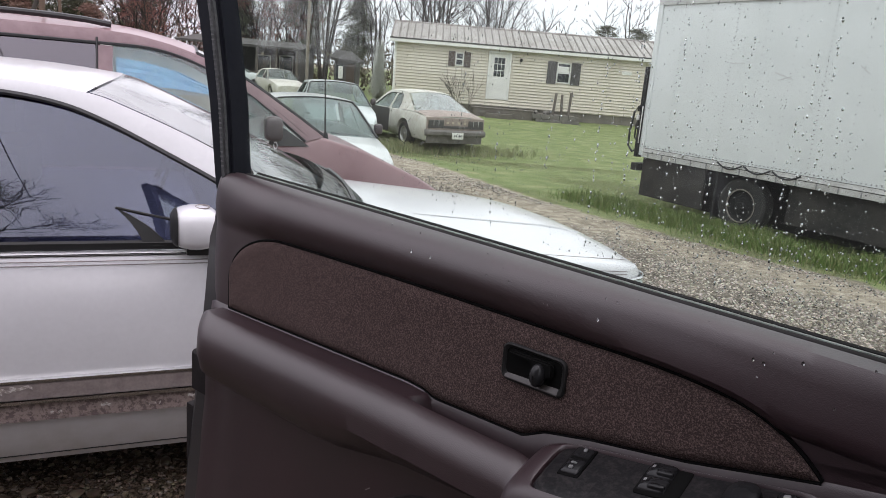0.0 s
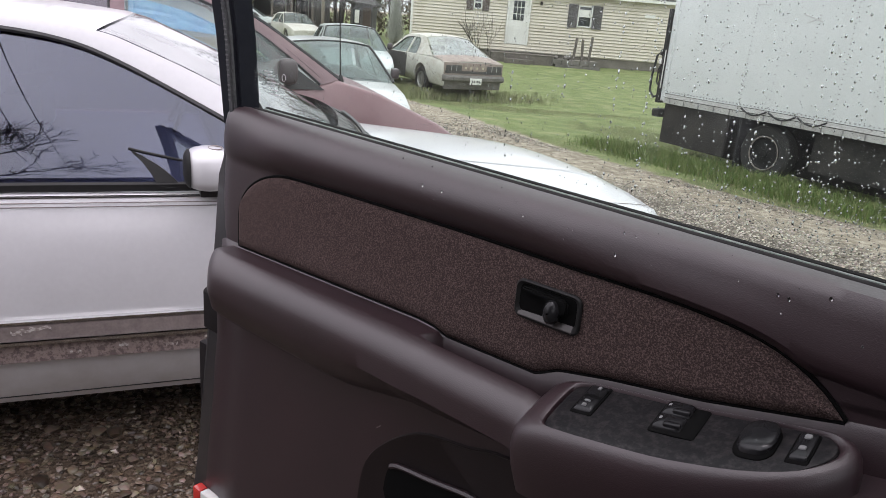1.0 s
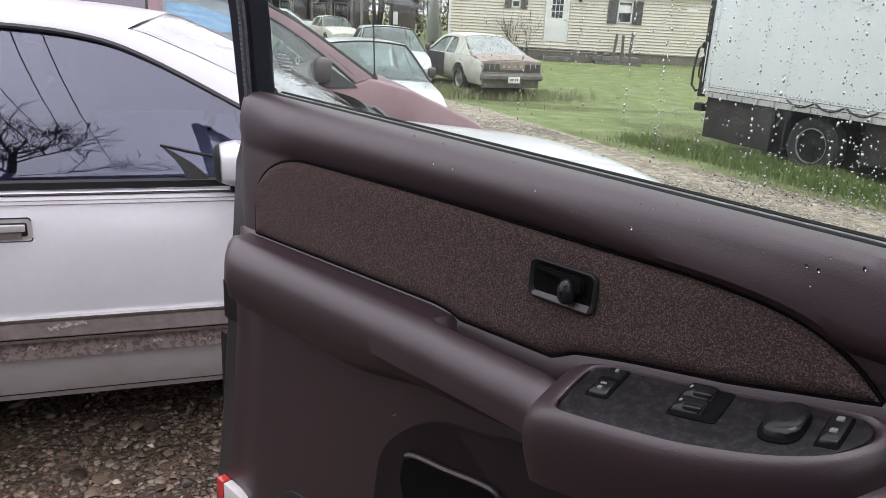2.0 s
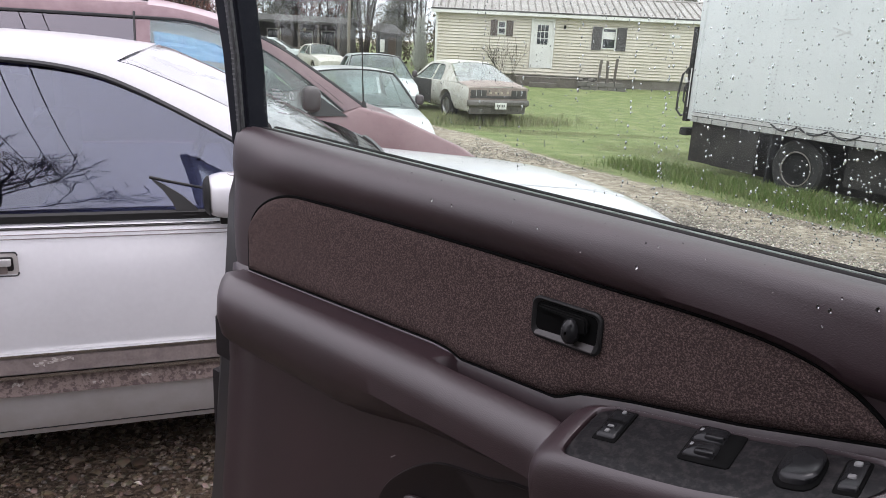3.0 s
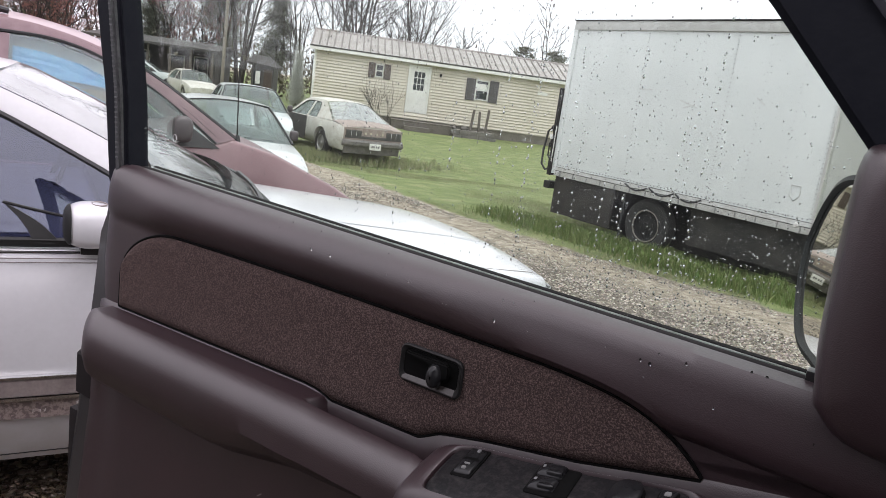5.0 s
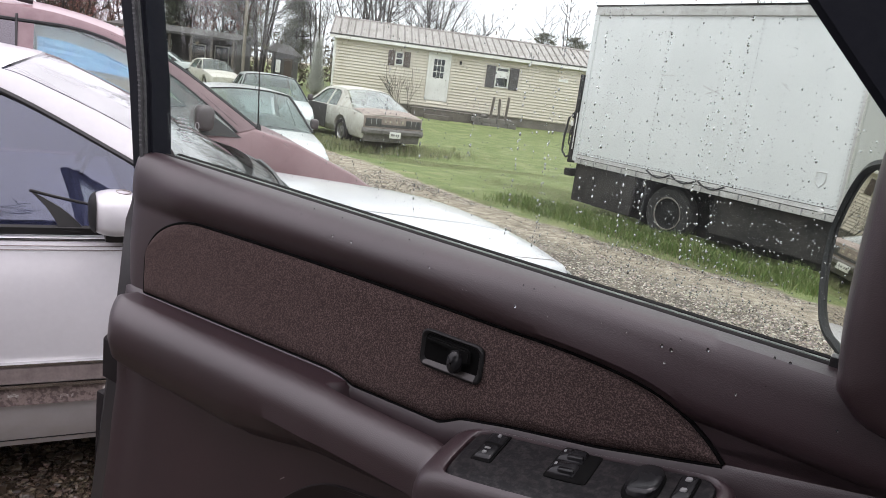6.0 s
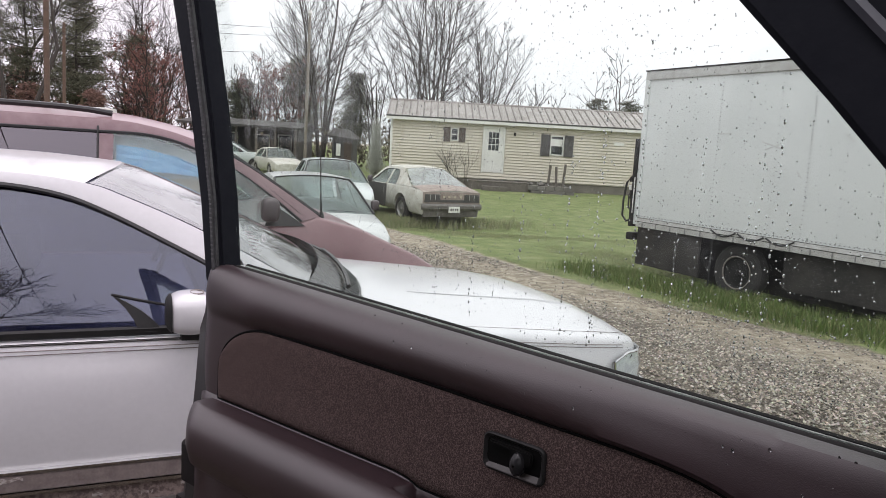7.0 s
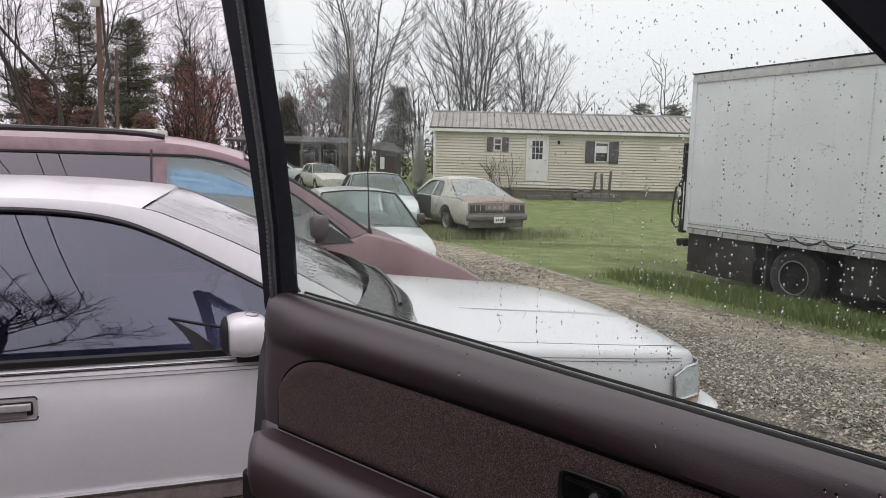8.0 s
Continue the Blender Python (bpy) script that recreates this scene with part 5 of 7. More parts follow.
    sub("front_window_frame", rail(fl, [(x + 0.15, z + 0.06) for x, z in fl], -0.012, 0.062), M["frame_black"], "black sloping window frame")
    # Frame ridges in lighter blue: their highlights are painted into the colour.
    sub("frame_edge", tube([(x + 0.058, -0.014, z + 0.028) for x, z in fl], 0.0065, 6), M["frame_ridge"])
    sub("frame_edge", tube([(x + 0.098, -0.03, z + 0.045) for x, z in fl], 0.006, 6), M["frame_ridge"])
    sub("top_window_frame", rail([(-0.16, 1.94), (0.55, 1.94)], [(-0.17, 1.98), (0.52, 1.98)], -0.012, 0.062), M["frame_black"])
    us2 = np.linspace(-0.005, 0.935, 24)
    sub("belt_seal", loft([[(u, 0.024, belt(u) - 0.01), (u, 0.025, belt(u) - 0.001), (u, 0.029, belt(u) + 0.0005), (u, 0.0375, belt(u) - 0.0012), (u, 0.0375, belt(u) - 0.01)] for u in us2]), M["seal_black"], "black rubber window seal")
    sub("belt_seal", loft([[(u, 0.0465, belt(u) - 0.012), (u, 0.0475, belt(u) - 0.001), (u, 0.051, belt(u) + 0.0005), (u, 0.056, belt(u) - 0.001), (u, 0.056, belt(u) - 0.012)] for u in us2]), M["seal_black"], "black rubber window seal")
    # Added pale strip: the reflection along the glass edge, put in as colour.
    sub("seal_glint", loft([[(u, 0.0452, belt(u) - 0.012), (u, 0.0452, belt(u) - 0.0022), (u, 0.0464, belt(u) - 0.0018), (u, 0.0464, belt(u) - 0.012)] for u in us2]), M["glint_and_scuff"], "thin bright strip for the glass edge's reflection between the seals")
    pane = [(-0.005, 1.335), (0.97, 1.32), (0.96, 1.53), (0.567, 1.95), (-0.13, 1.95)]
    glass = sub("window_glass", slab(pane, 0.004), M["glass"], "rain-spotted clear window glass", at=pose(0, 0.04, 0))
    glass.visible_shadow = False
    for u0, u1, z0 in ((0.004, 0.022, 1.4235), (0.004, 0.030, 1.4185), (0.008, 0.038, 1.4135), (0.012, 0.04, 1.408), (0.012, 0.034, 1.403), (0.022, 0.036, 1.397), (0.018, 0.042, 1.391)):
        sub("etched_bar", box(u0, u1, 0.0385, 0.0395, z0 - 0.0008, z0 + 0.0008), M["etch"], "etched maker's marking on the glass")
    sub("etched_ring", tube([(0.052 + 0.0042 * math.cos(t), 0.039, 1.418 + 0.0052 * math.sin(t)) for t in [2 * math.pi * k / 14 for k in range(15)]], 0.0006, 4, caps=False), M["etch"])
    # mirror sail
    sail = dense([(0.945, 1.33), (0.972, 1.306), (1.03, 1.298), (1.14, 1.288), (1.15, 1.36), (1.09, 1.44), (1.03, 1.49), (0.985, 1.528), (0.958, 1.542), (0.938, 1.53), (0.936, 1.46), (0.938, 1.39), (0.945, 1.33)], 4)[:-1]
    cx, cz = 1.02, 1.39
    rows = [[(cx + (x - cx) * s, y, cz + (z - cz) * s) for x, z in sail] for s, y in ((1.0, 0.03), (1.0, -0.002), (0.993, -0.011), (0.975, -0.019), (0.945, -0.026), (0.9, -0.031), (0.8, -0.035), (0.5, -0.038), (0.02, -0.038))]
    sub("mirror_sail", loft(rows, closed=True), plast, "brown plastic corner patch")
    sub("glass_stop", box(0.934, 0.946, 0.02, 0.036, belt(0.93) - 0.012, belt(0.93) + 0.008, 0.002), dark)
    # wing mirror on the door: a dark shell with a real mirror that looks back along the yard
    n = Vector((-0.921, -0.365, 0.133)).normalized()
    h = Vector((-n.y * -1, n.x * -1, 0)).normalized()
    h = h if h.y > 0 else -h
    v = n.cross(h)
    v = v if v.z > 0 else -v
    face = Matrix(((h.x, v.x, n.x, 0.925), (h.y, v.y, n.y, 0.215), (h.z, v.z, n.z, 1.405), (0, 0, 0, 1)))
    ol = dense([(0.118, 0.015), (0.108, 0.062), (0.075, 0.095), (0.0, 0.104), (-0.11, 0.1), (-0.118, 0.0), (-0.11, -0.085), (-0.04, -0.092), (0.02, -0.086), (0.065, -0.06), (0.1, -0.022), (0.118, 0.015)], 4)[:-1]
    rows = [[(x * s, y * s, d) for x, y in ol] for s, d in ((0.915, -0.004), (0.915, 0.004), (0.95, 0.008), (1.01, 0.006), (1.04, -0.01), (1.03, -0.05), (0.85, -0.085), (0.4, -0.1), (0.02, -0.1))]
    sub("mirror_shell", loft(rows, closed=True), M["matte_black"], "black wing mirror housing", at=face)
    sub("mirror_glass", slab([(x * 0.918, y * 0.918) for x, y in ol], 0.003, axis="z"), M["mirror"], "wing mirror glass", at=face)
    sub("mirror_arm", tube([(0.99, 0.05, 1.37), (0.97, 0.12, 1.375), (0.965, 0.2, 1.39)], 0.03, 8), M["trim_dark"])
    # plain cab around the eye, out of view
    cabm = M["cab"]
    part("cab_roof", box(-1.95, -0.42, -1.78, -0.05, 1.87, 1.93, 0.02), cabm, truck)
    part("cab_floor", box(-1.95, 0.25, -1.78, -0.02, 0.5, 0.58, 0.01), cabm, truck)
    part("cab_back", box(-1.98, -1.92, -1.78, -0.02, 0.58, 1.87, 0.01), cabm, truck)
    part("cab_side", box(-1.92, 0.25, -1.8, -1.74, 0.58, 1.3, 0.01), cabm, truck)
    part("cab_firewall", box(0.18, 0.26, -1.74, -0.03, 0.58, 1.3, 0.02), cabm, truck)
    # Dashboard and cushion are never in view: added to block light from the lining.
    dash = part("dashboard", box(-0.42, 0.17, -1.72, -0.1, 0.86, 1.24, 0.07, segments=3), M["trim"], truck, "unseen brown dashboard, added to shade the door lining")
    cush = part("unseen_seat", box(-1.2, -0.62, -0.86, -0.3, 0.58, 0.93, 0.06, segments=3), M["seat"], truck, "unseen grey seat cushion, added to shade the door lining")
    part("rocker_sill", box(-1.9, 0.2, -0.06, 0.0, 0.42, 0.6, 0.02), M["door_paint"], truck)
    part("rear_pillar", box(-1.32, -1.2, -0.07, 0.0, 0.6, 1.9, 0.015), cabm, truck)
    part("windshield_pillar", tube([(0.02, -0.06, 1.28), (-0.2, -0.08, 1.58), (-0.45, -0.1, 1.88)], 0.035, 8), cabm, truck)
    shield = part("windshield", loft([[(0.02 + 0.1 * (1 - f * f), -0.9 + 0.8 * f, 1.27), (-0.22 + 0.09 * (1 - f * f), -0.9 + 0.78 * f, 1.58), (-0.44 + 0.06 * (1 - f * f), -0.9 + 0.76 * f, 1.88)] for f in np.linspace(-1, 1, 13)]), M["car_glass"], truck)
    shield.visible_shadow = False
    # Unseen box added to keep low sky light off the open door.
    part("unseen_upper_body", box(-3.75, -1.32, -1.72, -0.08, 1.2, 1.92, 0.1, segments=4), M["door_paint"], truck)
    for wx in (0.75, -2.6):
        for wy, sd in ((-0.16, 1), (-1.64, -1)):
            wheel(truck, wx, wy, 0.38, 0.38, sd)
    part("truck_nose", lower_body([(-0.2, 0.88, 1.25, 1.28), (0.3, 0.88, 1.2, 1.26), (1.0, 0.87, 1.12, 1.2), (1.45, 0.84, 1.05, 1.12), (1.55, 0.8, 0.95, 1.0)], 0.45, (0.75,), 0.43, 0.38), M["door_paint"], truck, at=pose(0.25, -0.9, 0))
    part("truck_tail", lower_body([(-1.7, 0.88, 1.2, 1.2), (-0.6, 0.89, 1.25, 1.25), (0.15, 0.89, 1.25, 1.25)], 0.45, (-0.48,), 0.43, 0.38), M["door_paint"], truck, at=pose(-2.13, -0.9, 0))
    return truck, door


M["door_paint"] = pbr("black_truck_paint", (0.015, 0.015, 0.018), (0.02, 0.02, 0.022), 6, 0.3, coat=0.5)
M["frame_black"] = pbr("black_frame_paint", (0.008, 0.009, 0.013), (0.012, 0.013, 0.017), 12, 0.75, bump=0.0006, fine=70, spec=0.1)
M["frame_ridge"] = pbr("ridge_highlight_blue", (0.03, 0.033, 0.045), (0.045, 0.048, 0.06), 12, 0.35)
M["seal_black"] = pbr("dull_black_seal", (0.010, 0.0082, 0.0085), (0.014, 0.0115, 0.012), 40, 0.7, spec=0.12)
M["seal_grey"] = pbr("dirty_seal", (0.022, 0.022, 0.025), (0.06, 0.06, 0.062), 60, 0.7, bump=0.001, fine=160)
M["mirror"] = pbr("mirror_silver", (0.66, 0.64, 0.6), (0.6, 0.58, 0.54), 5, 0.015, metal=1.0)
M["cab"] = pbr("cab_lining", (0.05, 0.045, 0.043), (0.04, 0.036, 0.035), 6, 0.8)
# Pale grey for the lining's scuffs and the painted glass-edge reflection.
M["glint_and_scuff"] = pbr("glint_scuff_grey", (0.36, 0.35, 0.35), (0.2, 0.19, 0.19), 30, 0.45)
M["rib_grey"] = pbr("worn_rib", (0.11, 0.11, 0.115), (0.035, 0.035, 0.04), 45, 0.7)
M["etch"] = pbr("etched_glass_mark", (0.45, 0.46, 0.46), (0.4, 0.41, 0.41), 60, 0.6)
M["satin"] = pbr("lit_lip_satin", (0.022, 0.018, 0.0175), (0.05, 0.043, 0.041), 90, 0.35)
M["gloss_black"] = pbr("gloss_black_plastic", (0.01, 0.01, 0.011), (0.016, 0.016, 0.017), 40, 0.2, spec=0.28)
# Darker copy of the lining plastic: the armrest's shade put into the colour.
M["pocket"] = leather("shaded_brown_plastic", (0.013, 0.0082, 0.009), (0.010, 0.0065, 0.007), 0.45, 0.45, 900.0, 0.00012)
M["console"] = pbr("dusty_black_plastic", (0.008, 0.0075, 0.0085), (0.024, 0.0215, 0.022), 130, 0.45, bump=0.0003, fine=300, spread=(0.46, 0.66), spec=0.18)
# Near-black for the lever and welt, and for painted shade in recesses.
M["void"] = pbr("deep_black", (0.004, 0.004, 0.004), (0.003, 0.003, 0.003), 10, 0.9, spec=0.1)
TRUCK, TRUCK_DOOR = build_truck()


# ---- box truck across the drive ----
def build_box_truck():
    a, b = Vector((3.366, 11.716)), Vector((5.42, 7.93))
    d = (b - a).normalized()
    g = -0.3
    tr = thing("box_truck", Matrix.Translation((a.x, a.y, 0)) @ Matrix(((d.x, -d.y, 0, 0), (d.y, d.x, 0, 0), (0, 0, 1, 0), (0, 0, 0, 1))), "white box truck body with riveted panels and an aluminium lower rail", "truck")
    # x along the flank towards the viewer, y away from it
    L, Wd, z0, z1 = 4.31, 2.35, 0.66, 2.81
    part("box_body", box(0.02, L, 0.0, Wd, z0, z1, 0.012), M["box_white"], tr, "white box with dents and scuffs")
    part("top_rail", box(-0.05, L + 0.02, -0.025, 0.05, z1, z1 + 0.13, 0.012), M["alu"], tr, "grey aluminium top rail")
    part("top_lip", box(-0.06, L + 0.02, -0.04, 0.06, z1 + 0.13, z1 + 0.15, 0.006), M["black_steel"], tr)
    part("roof_panel", box(-0.02, L, 0.05, Wd, z1 + 0.02, z1 + 0.12, 0.02), M["box_white"], tr)
    part("lower_rail", box(0.0, L + 0.015, -0.02, 0.05, z0 - 0.15, z0, 0.008), M["alu"], tr, "scuffed aluminium lower rail")
    part("rail_edge", box(0.0, L + 0.015, -0.032, 0.0, z0 - 0.062, z0 - 0.05, 0.003), M["alu"], tr)
    part("rail_groove", box(0.0, L + 0.015, -0.0215, 0.0, z0 - 0.072, z0 - 0.064), M["black_steel"], tr)
    part("rail_groove", box(0.0, L + 0.015, -0.0215, 0.0, z0 - 0.008, z0 - 0.002), M["black_steel"], tr)
    for k in range(15):
        x = 0.15 + k * 0.29
        part("rail_cleat", box(x - 0.007, x + 0.007, -0.03, -0.018, z0 - 0.145, z0 - 0.075, 0.003), M["rivet"], tr)
    for x in (0.0, L):
        part("corner_post", box(x - (0.004 if x else 0.06), x + 0.03, -0.008 if x else -0.022, 0.06, z0 - 0.12, z1 + 0.1, 0.006), M["alu"] if x else M["box_white"], tr)
    # panel seams with rivets
    bm = bmesh.new()
    for k in range(1, 10):
        x = min(k * L / 9, L - 0.02)
        n = 36 if k in (3, 6, 9) else 20
        for j in range(n):
            z = z0 + 0.04 + (z1 - z0 - 0.08) * j / (n - 1)
            for s in (0.0062,):
                box_into(bm, x - s, x + s, -0.011, -0.002, z - s, z + s)
    for k in range(70):
        x = 0.05 + k * (L - 0.1) / 69
        for z in (z0 + 0.025,):
            box_into(bm, x - 0.008, x + 0.008, -0.01, 0.0, z - 0.008, z + 0.008)
    tagged(part("rivet", bm, M["rivet"], tr, "rows of small grey rivets"), kind="stuff")
    # scuffs, low scars on the panels
    for x, z, w, tilt in ((1.55, 2.0, 0.22, 2), (2.3, 1.86, 0.3, -16), (2.32, 1.83, 0.2, 18), (3.35, 1.98, 0.16, -35), (1.0, 1.45, 0.12, 40), (2.75, 1.5, 0.1, -50)):
        part("scuff", box(-w / 2, w / 2, -0.003, 0.002, -0.009, 0.009, 0.002), M["scar"], tr, at=pose(x, -0.001, z, 0, -tilt, 0))
    part("round_light", lathe([(0.001, -0.02), (0.03, -0.015), (0.036, 0.0)], n=16), M["white_lens"], tr, at=pose(L - 0.16, -0.022, z0 - 0.06))
    part("panel_mark", tube([(L - 0.27 + x, -0.004, 0.95 + z) for x, z in ((-0.06, 0.1), (0.06, 0.1), (0.06, -0.02), (0.0, -0.08), (-0.06, -0.02), (-0.06, 0.1))], 0.008, 5, caps=False), M["scar"], tr)
    # underbody: dark skirt, frame, rear wheels, cables
    part("chassis_rail", box(-0.05, L + 0.9, 0.55, 0.75, g + 0.45, z0 - 0.12, 0.01), M["black_steel"], tr)
    part("chassis_rail", box(-0.05, L + 0.9, Wd - 0.75, Wd - 0.55, g + 0.45, z0 - 0.12, 0.01), M["black_steel"], tr)
    part("side_skirt", box(-0.02, 1.25, 0.06, 0.1, g + 0.2, z0 - 0.12, 0.01), M["dusty_black"], tr)
    part("side_skirt", box(2.6, L, 0.12, 0.16, g + 0.28, z0 - 0.12, 0.01), M["dusty_black"], tr)
    # Added dark sheet behind the wheels: stands for the shade under the box.
    part("side_skirt", box(-0.02, L, 0.55, 0.58, g + 0.1, z0 - 0.12, 0.01), M["dusty_black"], tr)
    part("floor_beam", box(0.0, L, 0.05, Wd, z0 - 0.16, z0 - 0.1, 0.01), M["black_steel"], tr)
    for y, s in ((0.22, -1), (Wd - 0.22, 1)):
        wheel(tr, 1.89, y, 0.08, 0.4, s, M["black_steel"])
    part("rear_axle", tube([(1.89, 0.3, 0.1), (1.89, Wd - 0.3, 0.1)], 0.07, 10), M["black_steel"], tr)
    part("mud_flap", box(1.42, 1.45, 0.1, 0.6, g + 0.1, 0.5, 0.006), M["rubber"], tr)
    for x0 in (1.5, 1.95, 2.4):
        part("hanging_cable", tube([(x0 + t * 0.42, -0.03, z0 - 0.02 - 0.07 * math.sin(math.pi * t)) for t in np.linspace(0, 1, 10)], 0.012, 6), M["rubber"], tr)
    # rear frame with hoses and lamps
    part("rear_post", box(-0.14, -0.06, -0.05, 0.12, 0.5, 1.9, 0.015), M["black_steel"], tr, "dark steel rear post")
    part("rear_step", box(-0.2, -0.05, -0.02, Wd, 0.28, 0.4, 0.02), M["black_steel"], tr)
    part("marker_plate", box(-0.075, -0.06, -0.06, -0.05, 0.72, 1.3, 0.003), M["white_lens"], tr)
    part("air_hose", tube([(-0.12, -0.06, 1.3), (-0.24, -0.05, 1.2), (-0.3, -0.04, 0.9), (-0.32, -0.02, 0.66), (-0.24, 0.0, 0.57), (-0.14, 0.02, 0.62)], 0.018, 7), M["rubber"], tr, "looped black hose")
    part("air_hose", tube([(-0.12, -0.03, 1.15), (-0.2, -0.02, 0.98), (-0.22, 0.0, 0.8), (-0.12, 0.02, 0.7)], 0.014, 7), M["rubber"], tr)
    for z in (1.25, 1.12, 0.98):
        part("tail_lamp", box(-0.17, -0.12, -0.07, 0.02, z - 0.04, z + 0.04, 0.012), M["black_steel"] if z != 1.12 else M["white_lens"], tr)
    part("front_bulkhead", box(L + 0.02, L + 0.03, 0.03, Wd - 0.03, z0, z1 + 0.05, 0.004), M["shaded_end"], tr, "shaded grey end wall")
    return tr


M["dusty_black"] = pbr("dusty_black_steel", (0.026, 0.025, 0.024), (0.055, 0.051, 0.046), 3, 0.85, fine=30, spec=0.2)
# White panel toned down: the end wall's shade is put into the colour.
M["shaded_end"] = pbr("shaded_white_panel", (0.42, 0.42, 0.41), (0.35, 0.35, 0.34), 1.5, 0.6)
M["rivet"] = pbr("dark_rivet", (0.2, 0.2, 0.2), (0.28, 0.28, 0.28), 30, 0.5, metal=0.3)
M["scar"] = pbr("grey_scuff", (0.42, 0.42, 0.41), (0.55, 0.55, 0.54), 30, 0.7)
build_box_truck()
second = thing("white_trailer", pose(8.2, 12.2, 0, 0, 0, -58), "white trailer parked beside the box truck", "trailer")
part("trailer_body", box(-3.0, 3.0, 0, 2.3, 0.6, 2.95, 0.02), M["box_white"], second)
part("trailer_rail", box(-3.0, 3.02, -0.02, 0.04, 0.5, 0.62, 0.01), M["alu"], second)
part("trailer_base", box(-2.9, 2.9, 0.1, 2.2, -0.3, 0.5, 0.02), M["black_steel"], second)


# ---- the single-storey house ----
def build_house():
    x0, x1, y0, y1, g = -1.8, 12.2, 33.62, 38.2, -0.16
    eave, ridge = 2.84, 3.75
    hs = thing("house", Matrix.Identity(4), "single-storey house with cream vinyl siding and a ribbed metal roof", "house")
    def wall(name, bm, label=""):
        return part(name, bm, M["siding"], hs, label)

    holes = [(2.36, 3.31, 0.58, 2.63), (0.86, 1.22, 1.93, 2.5), (5.40, 6.02, 1.53, 2.42)]
    bm = bmesh.new()
    xs = sorted({x0, x1, *[h[0] for h in holes], *[h[1] for h in holes]})
    for a, b in zip(xs, xs[1:]):
        cuts = [h for h in holes if h[0] <= a and b <= h[1]]
        z = 0.28
        for h in sorted(cuts, key=lambda h: h[2]):
            if h[2] > z:
                box_into(bm, a, b, y0, y0 + 0.15, z, h[2])
            z = h[3]
        box_into(bm, a, b, y0, y0 + 0.15, z, eave)
    front = wall("front_wall", bm, "cream lap siding wall")
    wall("side_wall", box(x0, x0 + 0.15, y0 + 0.15, y1, 0.28, eave))
    wall("side_wall", box(x1 - 0.15, x1, y0 + 0.15, y1, 0.28, eave))
    wall("rear_wall", box(x0 + 0.15, x1 - 0.15, y1 - 0.15, y1, 0.28, eave))
    # lap boards, each with its own lower lip
    pitch = 0.128
    k = 0
    z = 0.3
    board = {}
    while z < eave - 0.03:
        spans, a = [], x0
        for h in sorted(holes):
            if h[2] - 0.07 < z + pitch * 0.5 < h[3] + 0.07:
                spans.append((a, h[0] - 0.06))
                a = h[1] + 0.06
        spans.append((a, x1))
        for a, b in spans:
            key = (round(b - a, 3))
            if key not in board:
                bb = bmesh.new()
                lo, hi = 0.022, pitch
                vs = [bb.verts.new(p) for p in ((0, 0, lo), (b - a, 0, lo), (0, -0.055, lo + 0.004), (b - a, -0.055, lo + 0.004), (0, -0.004, hi), (b - a, -0.004, hi))]
                for f in ((0, 2, 3, 1), (2, 4, 5, 3)):
                    bb.faces.new([vs[i] for i in f])
                me = bpy.data.meshes.new("siding_board")
                bb.normal_update()
                bb.to_mesh(me)
                bb.free()
                me.materials.append(M["siding"])
                board[key] = me
            ob = new("siding_board", board[key])
            ob.parent = front
            ob.location = (a, y0, z)
        z += pitch
    part("skirting", box(x0 + 0.03, x1 - 0.03, y0 + 0.05, y0 + 0.1, g - 0.2, 0.3), M["skirt"], hs, "grey skirting below the wall")
    for x in (x0, x1):
        part("corner_trim", box(x - 0.05, x + 0.05, y0 - 0.04, y0 + 0.06, 0.28, eave, 0.005), M["white_trim"], hs)
    # roof
    ym = (y0 + y1) / 2
    for s, ya, yb in ((0, y0 - 0.3, ym), (1, y1 + 0.3, ym)):
        za = eave + 0.06
        bmr = loft([[(x0 - 0.25, ya, za), (x1 + 0.25, ya, za)], [(x0 - 0.25, yb, ridge), (x1 + 0.25, yb, ridge)]])
        g2 = bmesh.ops.extrude_face_region(bmr, geom=list(bmr.faces))
        for v in [v for v in g2["geom"] if isinstance(v, bmesh.types.BMVert)]:
            v.co.z -= 0.04
        bmesh.ops.recalc_face_normals(bmr, faces=list(bmr.faces))
        rf = part("roof", bmr, M["metal_roof"], hs, "ribbed weathered metal roof")
        if s == 0:
            n = 46
            rib = tube([(0, ya, za + 0.012), (0, yb, ridge + 0.012)], 0.036, 5)
            me = bpy.data.meshes.new("roof_rib")
            rib.to_mesh(me)
            rib.free()
            me.materials.append(M["roof_rib"])
            for i in range(n):
                ob = new("roof_rib", me)
                ob.parent = rf
                ob.location = (x0 - 0.2 + (x1 - x0 + 0.4) * i / (n - 1), 0, 0)
    part("ridge_cap", tube([(x0 - 0.25, ym, ridge + 0.01), (x1 + 0.25, ym, ridge + 0.01)], 0.06, 6), M["metal_roof"], hs)
    part("fascia", box(x0 - 0.25, x1 + 0.25, y0 - 0.32, y0 - 0.28, eave - 0.10, eave + 0.04, 0.005), M["white_trim"], hs, "white fascia board")
    part("drip_edge", box(x0 - 0.27, x1 + 0.27, y0 - 0.335, y0 - 0.29, eave + 0.03, eave + 0.095, 0.005), M["shutter"], hs, "dark roof edge")
    part("soffit", box(x0 - 0.25, x1 + 0.25, y0 - 0.29, y0 + 0.02, eave - 0.05, eave - 0.02), M["white_trim"], hs)
    gbl = slab([(y0 - 0.3, eave - 0.02), (y1 + 0.3, eave - 0.02), (ym, ridge - 0.03)], 0.1)
    for v in gbl.verts:
        v.co = Vector((x0 + v.co.y, v.co.x, v.co.z))
    part("gable", gbl, M["siding"], hs)
